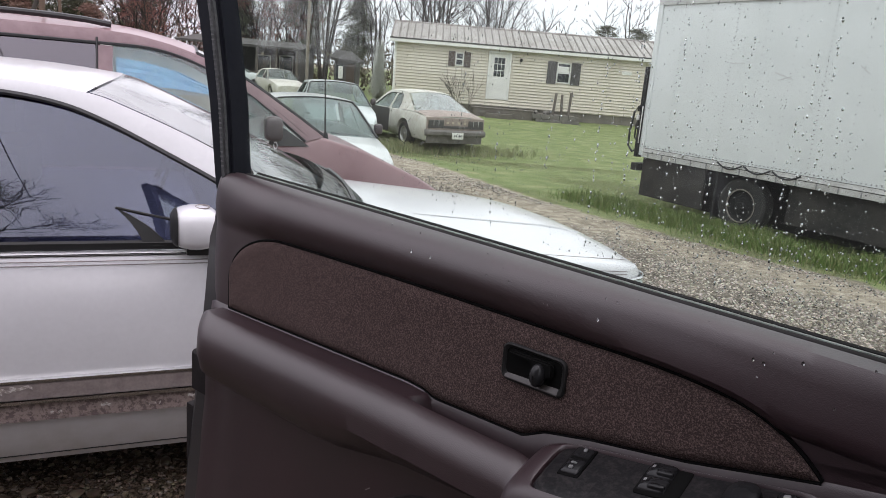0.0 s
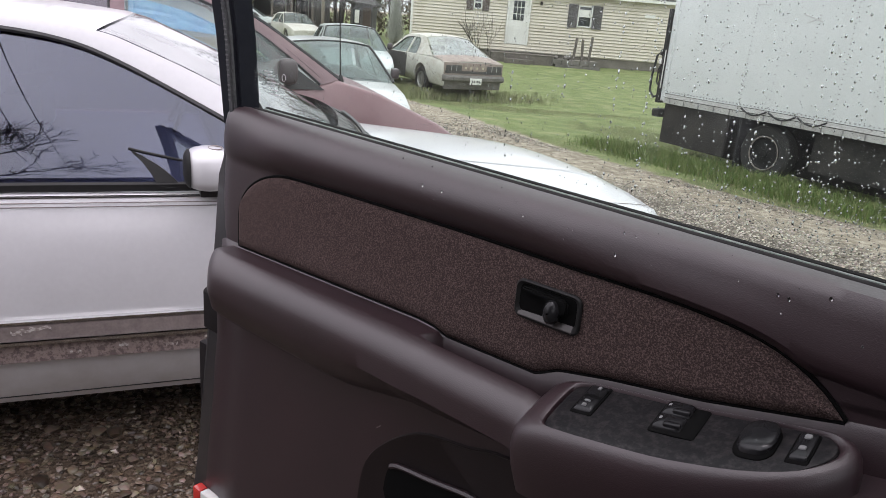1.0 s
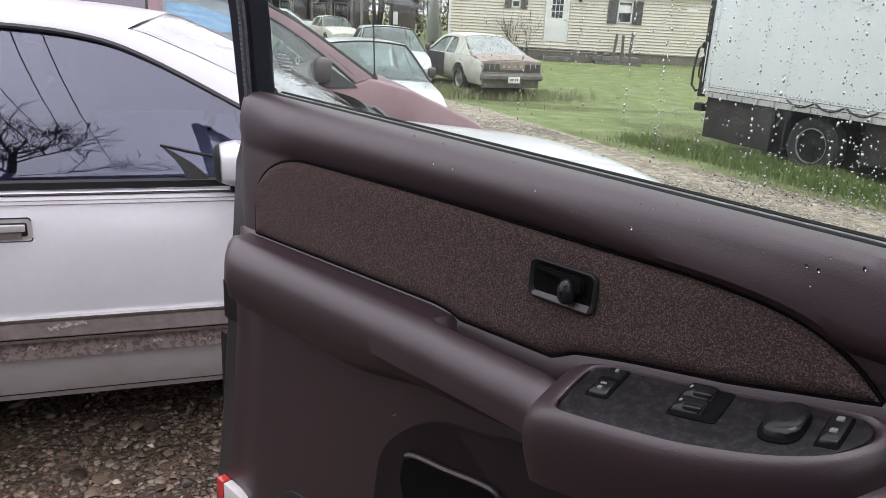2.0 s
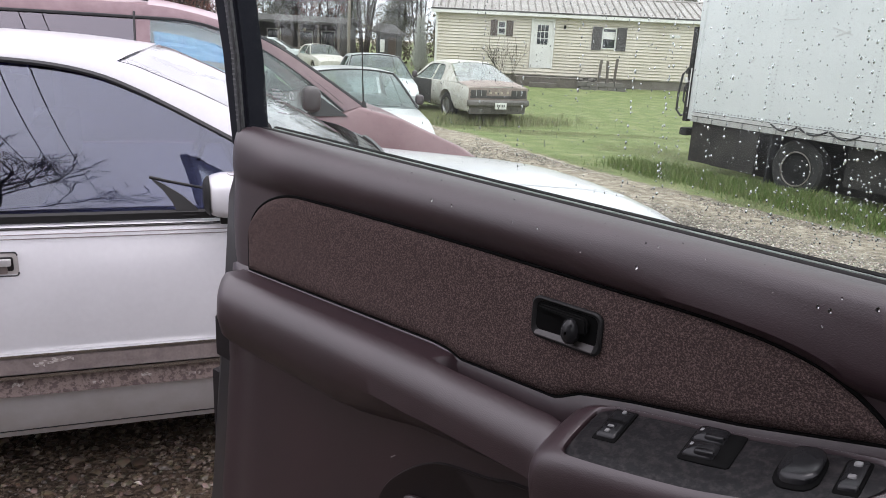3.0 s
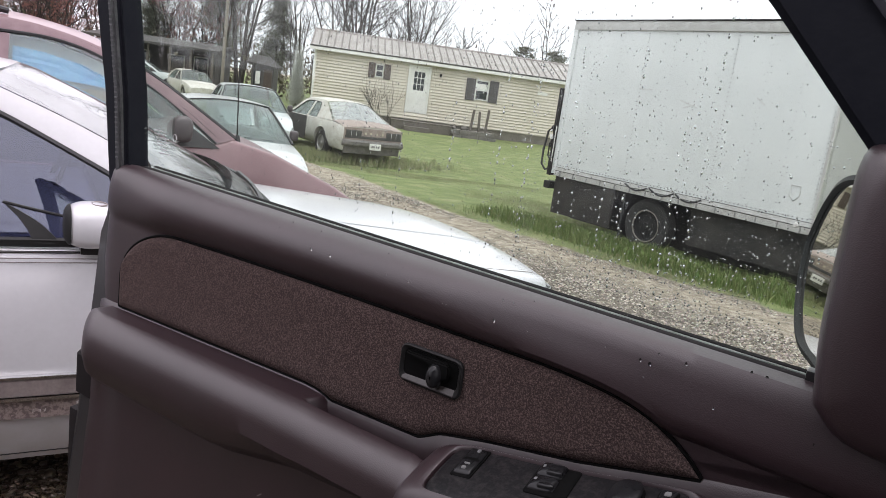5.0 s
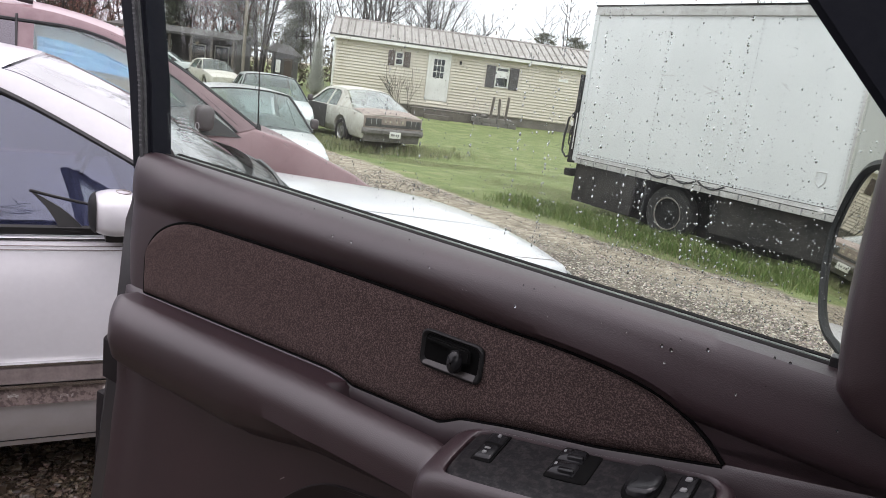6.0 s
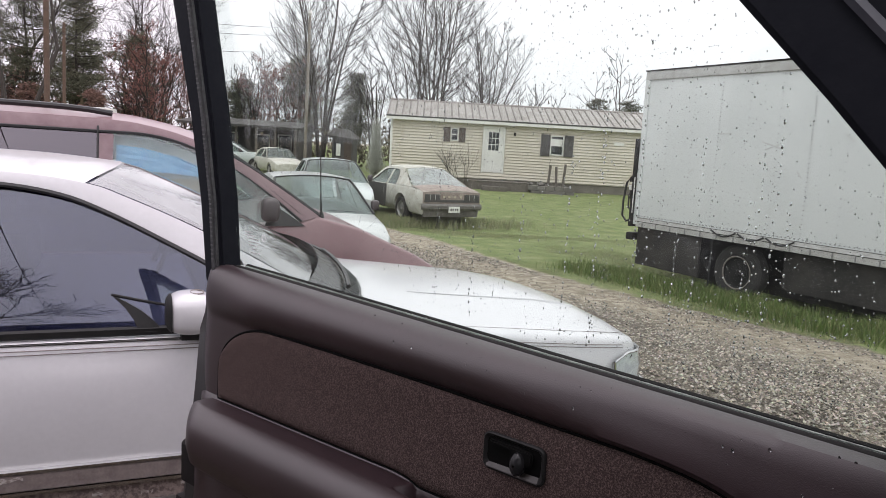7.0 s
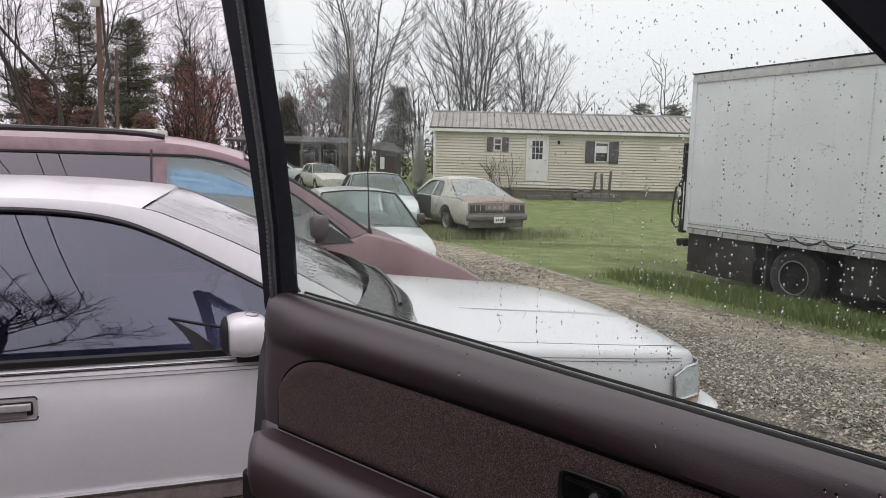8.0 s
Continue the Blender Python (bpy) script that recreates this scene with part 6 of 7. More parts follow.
    # door
    dr = part("entrance_door", box(2.40, 3.27, y0 + 0.03, y0 + 0.075, 0.6, 2.6, 0.004), M["white_trim"], hs, "white entrance door with nine small panes")
    for a, b, c, d in ((2.33, 2.4, 0.58, 2.66), (3.27, 3.34, 0.58, 2.66), (2.33, 3.34, 2.6, 2.67)):
        part("door_trim", box(a, b, y0 - 0.07, y0 + 0.06, c, d, 0.004), M["white_trim"], dr)
    for i in range(3):
        for j in range(3):
            part("pane", box(2.6 + i * 0.165, 2.74 + i * 0.165, y0 + 0.02, y0 + 0.032, 1.6 + j * 0.28, 1.85 + j * 0.28, 0.003), M["dark_glass"], dr)
    part("door_knob", lathe([(0.001, -0.06), (0.03, -0.05), (0.03, -0.03), (0.012, 0.0)], n=12), M["chrome"], dr, at=pose(3.2, y0 + 0.03, 1.55))
    for (a, b, c, d), sm, sw in ((holes[1], M["shutter_brown"], 0.29), (holes[2], M["shutter"], 0.41)):
        wn_ = part("window", box(a, b, y0 + 0.05, y0 + 0.07, c, d, 0.002), M["dark_glass"], hs, "white-framed window with shutters")
        for p in ((a, a + 0.05, c, d), (b - 0.05, b, c, d), (a, b, c, c + 0.05), (a, b, d - 0.05, d), (a, b, (c + d) / 2 - 0.025, (c + d) / 2 + 0.025)):
            part("window_frame", box(p[0], p[1], y0 - 0.065, y0 + 0.06, p[2], p[3], 0.004), M["white_trim"], wn_)
        if b - a > 0.5:
            part("blind", box(a + 0.06, b - 0.06, y0 + 0.035, y0 + 0.045, (c + d) / 2 + 0.03, d - 0.16, 0.002), M["white_trim"], wn_)
        for s0 in (a - sw - 0.02, b + 0.02):
            sh = part("shutter", box(s0, s0 + sw, y0 - 0.09, y0 - 0.02, c - 0.05, d + 0.03, 0.005), sm, wn_)
    part("vent", box(8.3, 8.75, y0 - 0.05, y0 - 0.02, 2.12, 2.28, 0.004), M["white_trim"], hs)
    part("porch_light", box(3.72, 3.82, y0 - 0.12, y0 - 0.02, 2.3, 2.45, 0.02), M["black_steel"], hs)
    part("meter_box", box(9.35, 9.6, y0 - 0.18, y0 - 0.02, 0.6, 0.95, 0.01), M["alu"], hs)
    return hs


M["block"] = pbr("weathered_concrete_block", (0.17, 0.155, 0.14), (0.10, 0.094, 0.085), 4, 0.85, bump=0.003, fine=40)
M["skirt"] = pbr("stained_skirting", (0.2, 0.18, 0.15), (0.11, 0.1, 0.085), 1.5, 0.8)
build_house()


# ---- trees and woods ----
def grow(rng, base, heading, length, radius, depth, spread, lift, out, taper=0.62, kids=(2, 4), wander=0.18):
    """Adds a branch and its children to out, as (points, radii, depth)."""
    n = 4 if depth > 1 else 3
    pts, d = [Vector(base)], Vector(heading).normalized()
    for i in range(n):
        d = (d + Vector((rng.uniform(-1, 1), rng.uniform(-1, 1), rng.uniform(-0.5, 0.8))) * wander + Vector((0, 0, lift))).normalized()
        pts.append(pts[-1] + d * (length / n))
    radii = [radius * (1 - (1 - taper) * i / n) for i in range(n + 1)]
    if depth == 0:
        radii[-1] = radius * 0.35
    out.append((pts, radii, depth))
    if depth == 0:
        return
    count = rng.randint(*kids)
    for k in range(count):
        f = rng.uniform(0.35, 1.0) if k else 1.0
        i = min(int(f * n), n - 1)
        p = pts[i].lerp(pts[i + 1], f * n - i)
        a = rng.uniform(0, 2 * math.pi)
        side = d.orthogonal().normalized()
        side = Matrix.Rotation(a, 3, d) @ side
        h = (d + side * rng.uniform(0.35, 1.0) * spread).normalized()
        grow(rng, p, h, length * rng.uniform(0.55, 0.85), radius * taper * (1.0 if k == 0 else rng.uniform(0.55, 0.85)), depth - 1, spread, lift, out, taper, kids, wander)


def bare_tree_mesh(seed, stems, height, radius, depth=5, spread=0.75, lift=0.10, lean=0.18, kids=(2, 4), wander=0.12):
    """The trunk and the crown of a leafless tree, two meshes."""
    rng = random.Random(seed)
    out = []
    for k in range(stems):
        a = 2 * math.pi * k / stems + rng.uniform(-0.5, 0.5)
        tilt = lean * rng.uniform(0.4, 1.0) if stems > 1 else lean * 0.2
        grow(rng, (0.18 * math.cos(a) * (stems > 1), 0.18 * math.sin(a) * (stems > 1), -0.15), (math.cos(a) * tilt, math.sin(a) * tilt, 1), height * rng.uniform(0.34, 0.44), radius * rng.uniform(0.75, 1.0), depth, spread, lift, out, kids=kids, wander=wander)
    trunk, crown = bmesh.new(), bmesh.new()
    for pts, radii, d in out:
        if d >= depth - 1:
            tube(pts, radii, 7, trunk, caps=False)
        else:
            tube(pts, [max(r, 0.0075) for r in radii], 4 if d > 1 else 3, crown, caps=False)
    return trunk, crown


def bare_tree(name, label, m, **kw):
    t = thing(name, m, label, "tree", "bare trees")
    a, b = bare_tree_mesh(**kw)
    part("trunk", a, M["bark"], t)
    part("crown", b, M["twig"], t)
    return t


def conifer(seed, height, leafy, m, label, thin=0.6, start=0.12):
    """A conifer with drooping boughs and ragged clumps of needles."""
    rng = random.Random(seed)
    t = thing("conifer", m, label, "tree", "conifers")
    pts = [(0.02 * height * 0.1 * rng.uniform(-1, 1) * i, 0.02 * height * 0.1 * rng.uniform(-1, 1) * i, height * i / 8 - 0.15) for i in range(9)]
    tr = tube(pts, [0.017 * height * (1 - 0.93 * i / 8) for i in range(9)], 7)
    cr = bmesh.new()
    z = height * start
    while z < height * 0.98:
        f = (z / height - start) / (1 - start)
        reach = height * 0.37 * (1 - f) ** 0.55 * rng.uniform(0.55, 1.15) + 0.25
        for k in range(rng.randint(3, 5)):
            if rng.random() > 0.9:
                continue
            a = rng.uniform(0, 2 * math.pi)
            d = Vector((math.cos(a), math.sin(a), rng.uniform(-0.1, 0.35)))
            p0 = Vector((0, 0, z + rng.uniform(-0.15, 0.15)))
            L = reach * rng.uniform(0.6, 1.1)
            p1 = p0 + d * L * 0.55
            p2 = p0 + d * L + Vector((0, 0, -0.12 * L))
            tube([p0, p1, p2], [0.03, 0.02, 0.008], 3, tr, caps=False)
            n = int(18 + 31 * L * thin)
            for j in range(n):
                g = rng.uniform(0.25, 1.05)
                c = p0.lerp(p1, g * 2) if g < 0.5 else p1.lerp(p2, g * 2 - 1)
                c = c + Vector((rng.gauss(0, 0.16), rng.gauss(0, 0.16), rng.gauss(0, 0.09))) * (0.5 + L * 0.35)
                for q in range(3):
                    w = Vector((rng.uniform(-1, 1), rng.uniform(-1, 1), rng.uniform(-0.35, 0.5))).normalized() * rng.uniform(0.08, 0.24)
                    s = Vector((rng.uniform(-1, 1), rng.uniform(-1, 1), rng.uniform(-1, 1))).normalized() * rng.uniform(0.012, 0.034)
                    cr.faces.new([cr.verts.new(c - s), cr.verts.new(c + s), cr.verts.new(c + w)])
        z += height * rng.uniform(0.018, 0.035)
    part("trunk", tr, M["bark"], t)
    part("crown", cr, leafy, t, smooth=False)
    return t


def on_ground(x, y, turn=0.0, s=1.0):
    return pose(x, y, ground_z(x, y), 0, 0, turn) @ Matrix.Scale(s, 4)


def vase_tree(seed, label, m, height, stems, reach, radius, side=13, twigs=5, thin=0.0105, bare=0.3, buds=0):
    """A leafless tree whose many straight stems fan out from one foot."""
    rng = random.Random(seed)
    t0 = thing("bare_tree" if not buds else "red_maple", m, label, "tree", "bare trees" if not buds else "budding trees")
    trunk, crown = bmesh.new(), bmesh.new()
    tips = []
    for k in range(stems):
        a = 2 * math.pi * k / stems + rng.uniform(-0.4, 0.4)
        out = reach * rng.uniform(0.25, 1.0)
        h = height * rng.uniform(0.74, 1.0) * (1 - 0.10 * (out / reach) ** 2)
        n = 10
        pts = []
        for i in range(n + 1):
            f = i / n
            w = out * (0.25 * f + 0.75 * f ** 1.7)
            pts.append(Vector((0.12 * math.cos(a) + w * math.cos(a) + 0.13 * f * rng.uniform(-1, 1), 0.12 * math.sin(a) + w * math.sin(a) + 0.13 * f * rng.uniform(-1, 1), -0.2 + h * f)))
        r0 = radius * rng.uniform(0.65, 1.0)
        tube(pts, [r0 * (1 - f) ** 0.8 + 0.008 for f in [i / n for i in range(n + 1)]], 6, trunk, caps=False)
        for j in range(side):
            f = bare + (0.98 - bare) * (j + rng.random()) / side
            i = min(int(f * n), n - 1)
            p = pts[i].lerp(pts[i + 1], f * n - i)
            b = rng.uniform(0, 2 * math.pi)
            d = Vector((math.cos(b) + 0.55 * math.cos(a), math.sin(b) + 0.55 * math.sin(a), rng.uniform(0.35, 1.1))).normalized()
            g = (f - bare) / (1 - bare)
            L = (0.05 + 0.17 * math.sin(math.pi * min(1.0, 0.22 + 0.78 * g)) ** 0.8) * height * rng.uniform(0.65, 1.15)
            q = [p]
            for t in range(5):
                d = (d + Vector((rng.uniform(-1, 1), rng.uniform(-1, 1), rng.uniform(-0.3, 0.3))) * 0.22 + Vector((0, 0, 0.13))).normalized()
                q.append(q[-1] + d * L / 5)
            rb = max(1.9 * thin, r0 * (1 - 0.85 * f) * 0.36)
            tube(q, [rb * (1 - t / 5) + 0.75 * thin for t in range(6)], 4, crown, caps=False)
            for t in range(twigs):
                g = 0.9 + rng.random() ** 0.8 * 4.05
                i = min(int(g), 4)
                c = q[i].lerp(q[i + 1], g - i)
                e = (q[i + 1] - q[i]).normalized()
                e = (e + Vector((rng.uniform(-1, 1), rng.uniform(-1, 1), rng.uniform(-0.3, 0.8))) * 0.8).normalized() * L * rng.uniform(0.14, 0.36)
                m1 = c + e * 0.5 + Vector((rng.uniform(-1, 1), rng.uniform(-1, 1), rng.uniform(-0.2, 0.6))) * 0.05 * e.length
                end = c + e + Vector((0, 0, 0.12 * e.length))
                tube([c, m1, end], [1.15 * thin, 0.9 * thin, 0.55 * thin], 3, crown, caps=False)
                tips.append(end)
                for y in range(3):
                    s0 = c.lerp(end, rng.uniform(0.25, 0.95))
                    w2 = (e.normalized() + Vector((rng.uniform(-1, 1), rng.uniform(-1, 1), rng.uniform(-0.2, 0.9))) * 0.9).normalized() * e.length * rng.uniform(0.25, 0.5)
                    tube([s0, s0 + w2], [0.75 * thin, 0.45 * thin], 3, crown, caps=False)
                    tips.append(s0 + w2)
    part("trunk", trunk, M["bark"], t0)
    part("crown", crown, M["twig"], t0)
    if buds:
        bm = bmesh.new()
        for c in tips:
            for y in range(buds):
                o = c + Vector((rng.gauss(0, 0.13), rng.gauss(0, 0.13), rng.gauss(0, 0.11)))
                u = Vector((rng.uniform(-1, 1), rng.uniform(-1, 1), rng.uniform(-1, 1))).normalized() * rng.uniform(0.035, 0.085)
                w = Vector((rng.uniform(-1, 1), rng.uniform(-1, 1), rng.uniform(-1, 1))).normalized() * rng.uniform(0.025, 0.06)
                bm.faces.new([bm.verts.new(o - u), bm.verts.new(o + w), bm.verts.new(o + u)])
        part("foliage", bm, M["red_bud"], t0, "reddish-brown young leaves", smooth=False)
    return t0


def pine(seed, height, m, label, start=0.3):
    """An old pine: a bare lower trunk, uneven limbs and ragged tufts with gaps between them."""
    rng = random.Random(seed)
    t0 = thing("pine", m, label, "tree", "conifers")
    lean = Vector((rng.uniform(-0.03, 0.03), rng.uniform(-0.03, 0.03), 1))
    pts = [lean * (height * i / 8) + Vector((0.05 * rng.uniform(-1, 1), 0.05 * rng.uniform(-1, 1), -0.15)) for i in range(9)]
    tr, cr = tube(pts, [0.016 * height * (1 - 0.9 * i / 8) for i in range(9)], 7), bmesh.new()
    z = height * start
    while z < height * 0.97:
        f = (z / height - start) / (1 - start)
        env = height * (0.015 + 0.23 * math.sin(math.pi * min(1.0, 0.25 + 0.75 * f)) ** 0.8)
        for k in range(rng.randint(2, 4)):
            a = rng.uniform(0, 2 * math.pi)
            L = env * rng.uniform(0.45, 1.25)
            p0 = lean * z
            d = Vector((math.cos(a), math.sin(a), rng.uniform(-0.05, 0.4)))
            p1 = p0 + d * L * 0.5 + Vector((0, 0, -0.04 * L))
            p2 = p0 + d * L + Vector((0, 0, rng.uniform(-0.1, 0.12) * L))
            tube([p0, p1, p2], [0.034, 0.02, 0.008], 4, tr, caps=False)
            for q in range(rng.randint(6, 9)):
                g = rng.uniform(0.18, 1.0)
                c = (p0.lerp(p1, g * 2) if g < 0.5 else p1.lerp(p2, g * 2 - 1)) + Vector((rng.gauss(0, 0.22), rng.gauss(0, 0.22), rng.gauss(0.05, 0.12)))
                size = rng.uniform(0.28, 0.58)
                for y in range(46):
                    o = c + Vector((rng.gauss(0, 0.5), rng.gauss(0, 0.5), rng.gauss(0, 0.22))) * size
                    w = Vector((rng.uniform(-1, 1), rng.uniform(-1, 1), rng.uniform(-0.2, 0.9))).normalized() * rng.uniform(0.09, 0.22)
                    u = Vector((rng.uniform(-1, 1), rng.uniform(-1, 1), rng.uniform(-1, 1))).normalized() * rng.uniform(0.014, 0.03)
                    cr.faces.new([cr.verts.new(o - u), cr.verts.new(o + u), cr.verts.new(o + w)])
        z += height * rng.uniform(0.022, 0.06)
    part("trunk", tr, M["bark"], t0)
    part("crown", cr, M["needle"], t0, smooth=False)
    return t0


big = vase_tree(4, "tall leafless tree with many upright stems", on_ground(0.2, 46), 15.0, 8, 4.0, 0.10, 20, 7, 0.0078)
tall = vase_tree(9, "tall leafless tree with spreading stems", on_ground(-6.6, 44.6), 15.0, 6, 4.6, 0.12, 22, 8, 0.0078)
slim = vase_tree(21, "slim leafless tree with fine twigs", on_ground(-3.5, 45), 8.8, 4, 1.4, 0.06, 14, 7, 0.0075)
small = vase_tree(40, "small rounded leafless tree with fine twigs", on_ground(7.4, 48), 6.4, 7, 2.4, 0.045, 11, 7, 0.0075, bare=0.2)
lone = vase_tree(55, "thin young leafless tree with few limbs", on_ground(12.5, 50), 10.2, 3, 0.7, 0.06, 7, 3)
maple = vase_tree(71, "reddish-brown budding tree at the edge of the woods", on_ground(-15.6, 41.5), 8.2, 4, 1.9, 0.08, 16, 5, bare=0.18, buds=5)
for x, y, turn, s in ((-9.3, 48.4, 90, 0.95), (-10.9, 49, 200, 0.95), (-24.0, 50.0, 300, 1.0), (-18.2, 45.5, 140, 0.9), (-15.0, 47, 30, 0.95), (-26.5, 46, 250, 0.75)):
    copy_thing(maple, on_ground(x, y, turn, s))
wide = bare_tree("bare_tree", "leafless tree with wide curving limbs", on_ground(-20.3, 36), seed=33, stems=3, height=14, radius=0.17, depth=6, spread=0.95, lift=0.05, lean=0.55)
for src, x, y, turn, s in ((big, 3.4, 47.5, 80, 0.74), (big, -9.6, 56, 200, 0.85), (tall, -1.2, 54, 140, 0.95), (tall, -20.5, 56, 250, 0.85), (slim, 2.3, 44.5, 150, 0.9), (slim, -17.0, 48, 300, 0.9), (slim, -11.8, 49, 80, 1.0),
                          (wide, -27.5, 47, 120, 0.9), (wide, -23.5, 60, 230, 0.95), (small, 5.6, 50, 90, 1.05), (small, -30, 40, 10, 1.1), (small, -24.5, 44, 200, 1.0), (lone, 10.8, 50, 130, 0.8), (big, 32.5, 62, 300, 0.86)):
    copy_thing(src, on_ground(x, y, turn, s))
# a spreading tree behind the truck, which shows in the side glass of the sedan
crooked = thing("bare_tree", on_ground(-0.1, -6.0), "crooked leafless tree with a flat spreading crown", "tree", "bare trees")
stem = [Vector(p) for p in ((0.0, 0, -0.2), (0.04, 0, 1.6), (-0.05, 0, 3.0), (0.0, 0.05, 4.2), (0.04, 0, 5.0), (0.0, 0, 5.7))]
limbs, twigs_of, rl = bmesh.new(), bmesh.new(), random.Random(61)
tube(stem, [0.11, 0.095, 0.085, 0.075, 0.065, 0.05], 8, limbs, caps=False)
boughs = []
for k, (z, w) in enumerate(((4.5, 0.9), (4.8, 0.55), (5.1, 0.95), (5.25, 0.7), (5.4, 0.8), (5.5, 0.75), (5.6, 0.7), (5.7, 0.6), (5.7, 0.55), (5.7, 0.65))):
    a = 2.4 * k + (0.1 if k else 0.0)
    grow(rl, (0.02, 0, z), (math.cos(a), math.sin(a), 0.24 + 0.08 * k), 1.12 * w, 0.034, 4, 0.95, 0.03, boughs, kids=(2, 4), wander=0.26)
for pts, radii, d in boughs:
    tube(pts, [max(r, 0.006) for r in radii], 4, limbs if d > 2 else twigs_of, caps=False)
part("trunk", limbs, M["bark"], crooked)
part("crown", twigs_of, M["twig"], crooked)

for i, (x, y, h, kind) in enumerate(((-8.6, 49.5, 7.0, 0), (-20.0, 42.5, 8.9, 0), (-23.0, 43, 10.2, 0), (-21.4, 46, 8.2, 0), (-18.6, 47, 7.4, 0), (-28, 45, 6.5, 0), (-5.2, 50, 6.0, 0), (-12.4, 49.5, 5.2, 0), (10.7, 48, 5.2, 1), (12.6, 48, 5.3, 1), (11.7, 49, 4.6, 1), (-25.5, 43, 5.8, 2), (-24.6, 41, 4.6, 2), (-22.0, 41, 3.8, 2), (-26.8, 49, 6.6, 2), (-18.4, 41, 3.6, 2))):
    if kind == 0:
        pine(100 + i, h, on_ground(x, y), "old dark green pine with ragged open tufts", 0.34 if i % 2 else 0.24)
    else:
        conifer(100 + i, h, M["dead_leaf"] if kind == 2 else M["needle"], on_ground(x, y), "rusty brown conifer with ragged boughs" if kind == 2 else "dark green conifer with ragged boughs", thin=0.75, start=0.10)


def far_woods():
    """Thin trunks, brush and twigs that close the view all round."""
    rng = random.Random(77)
    v, f = [], []

    def stick(p, q, r0, r1):
        p, q = Vector(p), Vector(q)
        d = (q - p).normalized()
        a = d.orthogonal().normalized()
        b = d.cross(a)
        k = len(v)
        for c, r in ((p, r0), (q, r1)):
            for t in (0, 2.094, 4.189):
                v.append(tuple(c + r * (math.cos(t) * a + math.sin(t) * b)))
        for i in range(3):
            j = (i + 1) % 3
            f.append((k + i, k + j, k + 3 + j, k + 3 + i))

    for n in range(620):
        a = rng.uniform(-math.pi, math.pi)
        back = abs(a) > 1.3
        if back and rng.random() < 0.45:
            continue
        r = rng.uniform(75, 140) if not back else rng.uniform(45, 90)
        x, y = r * math.sin(a), r * math.cos(a)
        z = ground_z(x, y)
        h = rng.uniform(3.5, 8.0)
        top = Vector((x + rng.uniform(-0.8, 0.8), y + rng.uniform(-0.8, 0.8), z + h))
        stick((x, y, z - 0.3), top, 0.12, 0.03)
        for k in range(22):
            g = rng.uniform(0.2, 1.0)
            p = Vector((x, y, z)).lerp(top, g)
            L = (1.15 - g) * h * 0.32 + 0.5
            q = p + Vector((rng.uniform(-1, 1), rng.uniform(-1, 1), rng.uniform(0.3, 1.2))).normalized() * L
            stick(p, q, 0.035, 0.012)
            for w in range(2):
                stick(p.lerp(q, 0.55), p.lerp(q, 0.55) + Vector((rng.uniform(-1, 1), rng.uniform(-1, 1), rng.uniform(0, 1.2))) * L * 0.4, 0.02, 0.01)
    me = bpy.data.meshes.new("distant_woods")
    me.from_pydata(v, [], f)
    me.materials.append(M["twig"])
    tagged(new("distant_woods", me), "grey leafless woods along the skyline", "woods", kind="stuff")
    v2, f2 = [], []
    for n in range(16000):
        a = rng.uniform(-1.0, 0.25) if n < 12500 else rng.uniform(-math.pi, math.pi)
        r = rng.gauss(66, 9)
        x, y = r * math.sin(a), r * math.cos(a)
        z = ground_z(x, y) + abs(rng.gauss(0, 1.5))
        k = len(v2)
        c = Vector((x, y, z))
        for q in range(3):
            v2.append(tuple(c + Vector((rng.uniform(-1, 1), rng.uniform(-1, 1), rng.uniform(-1, 1))) * 0.24))
        f2.append((k, k + 1, k + 2))
    me = bpy.data.meshes.new("undergrowth")
    me.from_pydata(v2, [], f2)
    me.materials.append(M["brush"])
    tagged(new("undergrowth", me), "brown undergrowth at the foot of the woods", "undergrowth", kind="stuff")


M["brush"] = pbr("brown_brush", (0.11, 0.085, 0.06), (0.08, 0.075, 0.045), 0.5, 0.9)
far_woods()


# ---- poles, wires, far buildings ----
def utility_pole(x, y, h, r, label, can=False, wood=None):
    p = thing("utility_pole", on_ground(x, y), label, "pole", "utility poles")
    part("mast", tube([(0, 0, -0.2), (0.02, 0, h * 0.5), (0.05, 0, h)], [r, r * 0.9, r * 0.75], 10), wood or M["pole_wood"], p)
    if can:
        part("transformer", lathe([(0.001, 0.4), (0.12, 0.4), (0.135, 0.36), (0.135, -0.36), (0.12, -0.4), (0.001, -0.4)], n=20), M["alu"], p, "grey pole transformer", at=pose(0.03, -0.22, 6.55, 90))
        part("crossarm", box(-0.9, 0.9, -0.06, 0.06, h - 0.6, h - 0.45, 0.01), M["pole_wood"], p)
    return p


M["pole_wood"] = pbr("creosoted_pole", (0.13, 0.085, 0.06), (0.085, 0.06, 0.045), 6, 0.85, bump=0.003, fine=30)
M["pole_grey"] = pbr("weathered_grey_pole", (0.24, 0.21, 0.175), (0.16, 0.14, 0.115), 6, 0.85, bump=0.003, fine=30)
utility_pole(-11.4, 22.3, 9.6, 0.09, "brown wooden utility pole with a transformer", True)
utility_pole(-17.6, 36, 6.5, 0.09, "thin dark wooden pole")
lamp_pole = utility_pole(-6.33, 37.5, 7.9, 0.085, "grey wooden yard light pole", wood=M["pole_grey"])
part("yard_lamp", lathe([(0.001, 0.12), (0.1, 0.1), (0.13, -0.05), (0.05, -0.14), (0.001, -0.15)], n=14), M["white_lens"], lamp_pole, at=pose(0.06, -0.1, 7.85, 90))
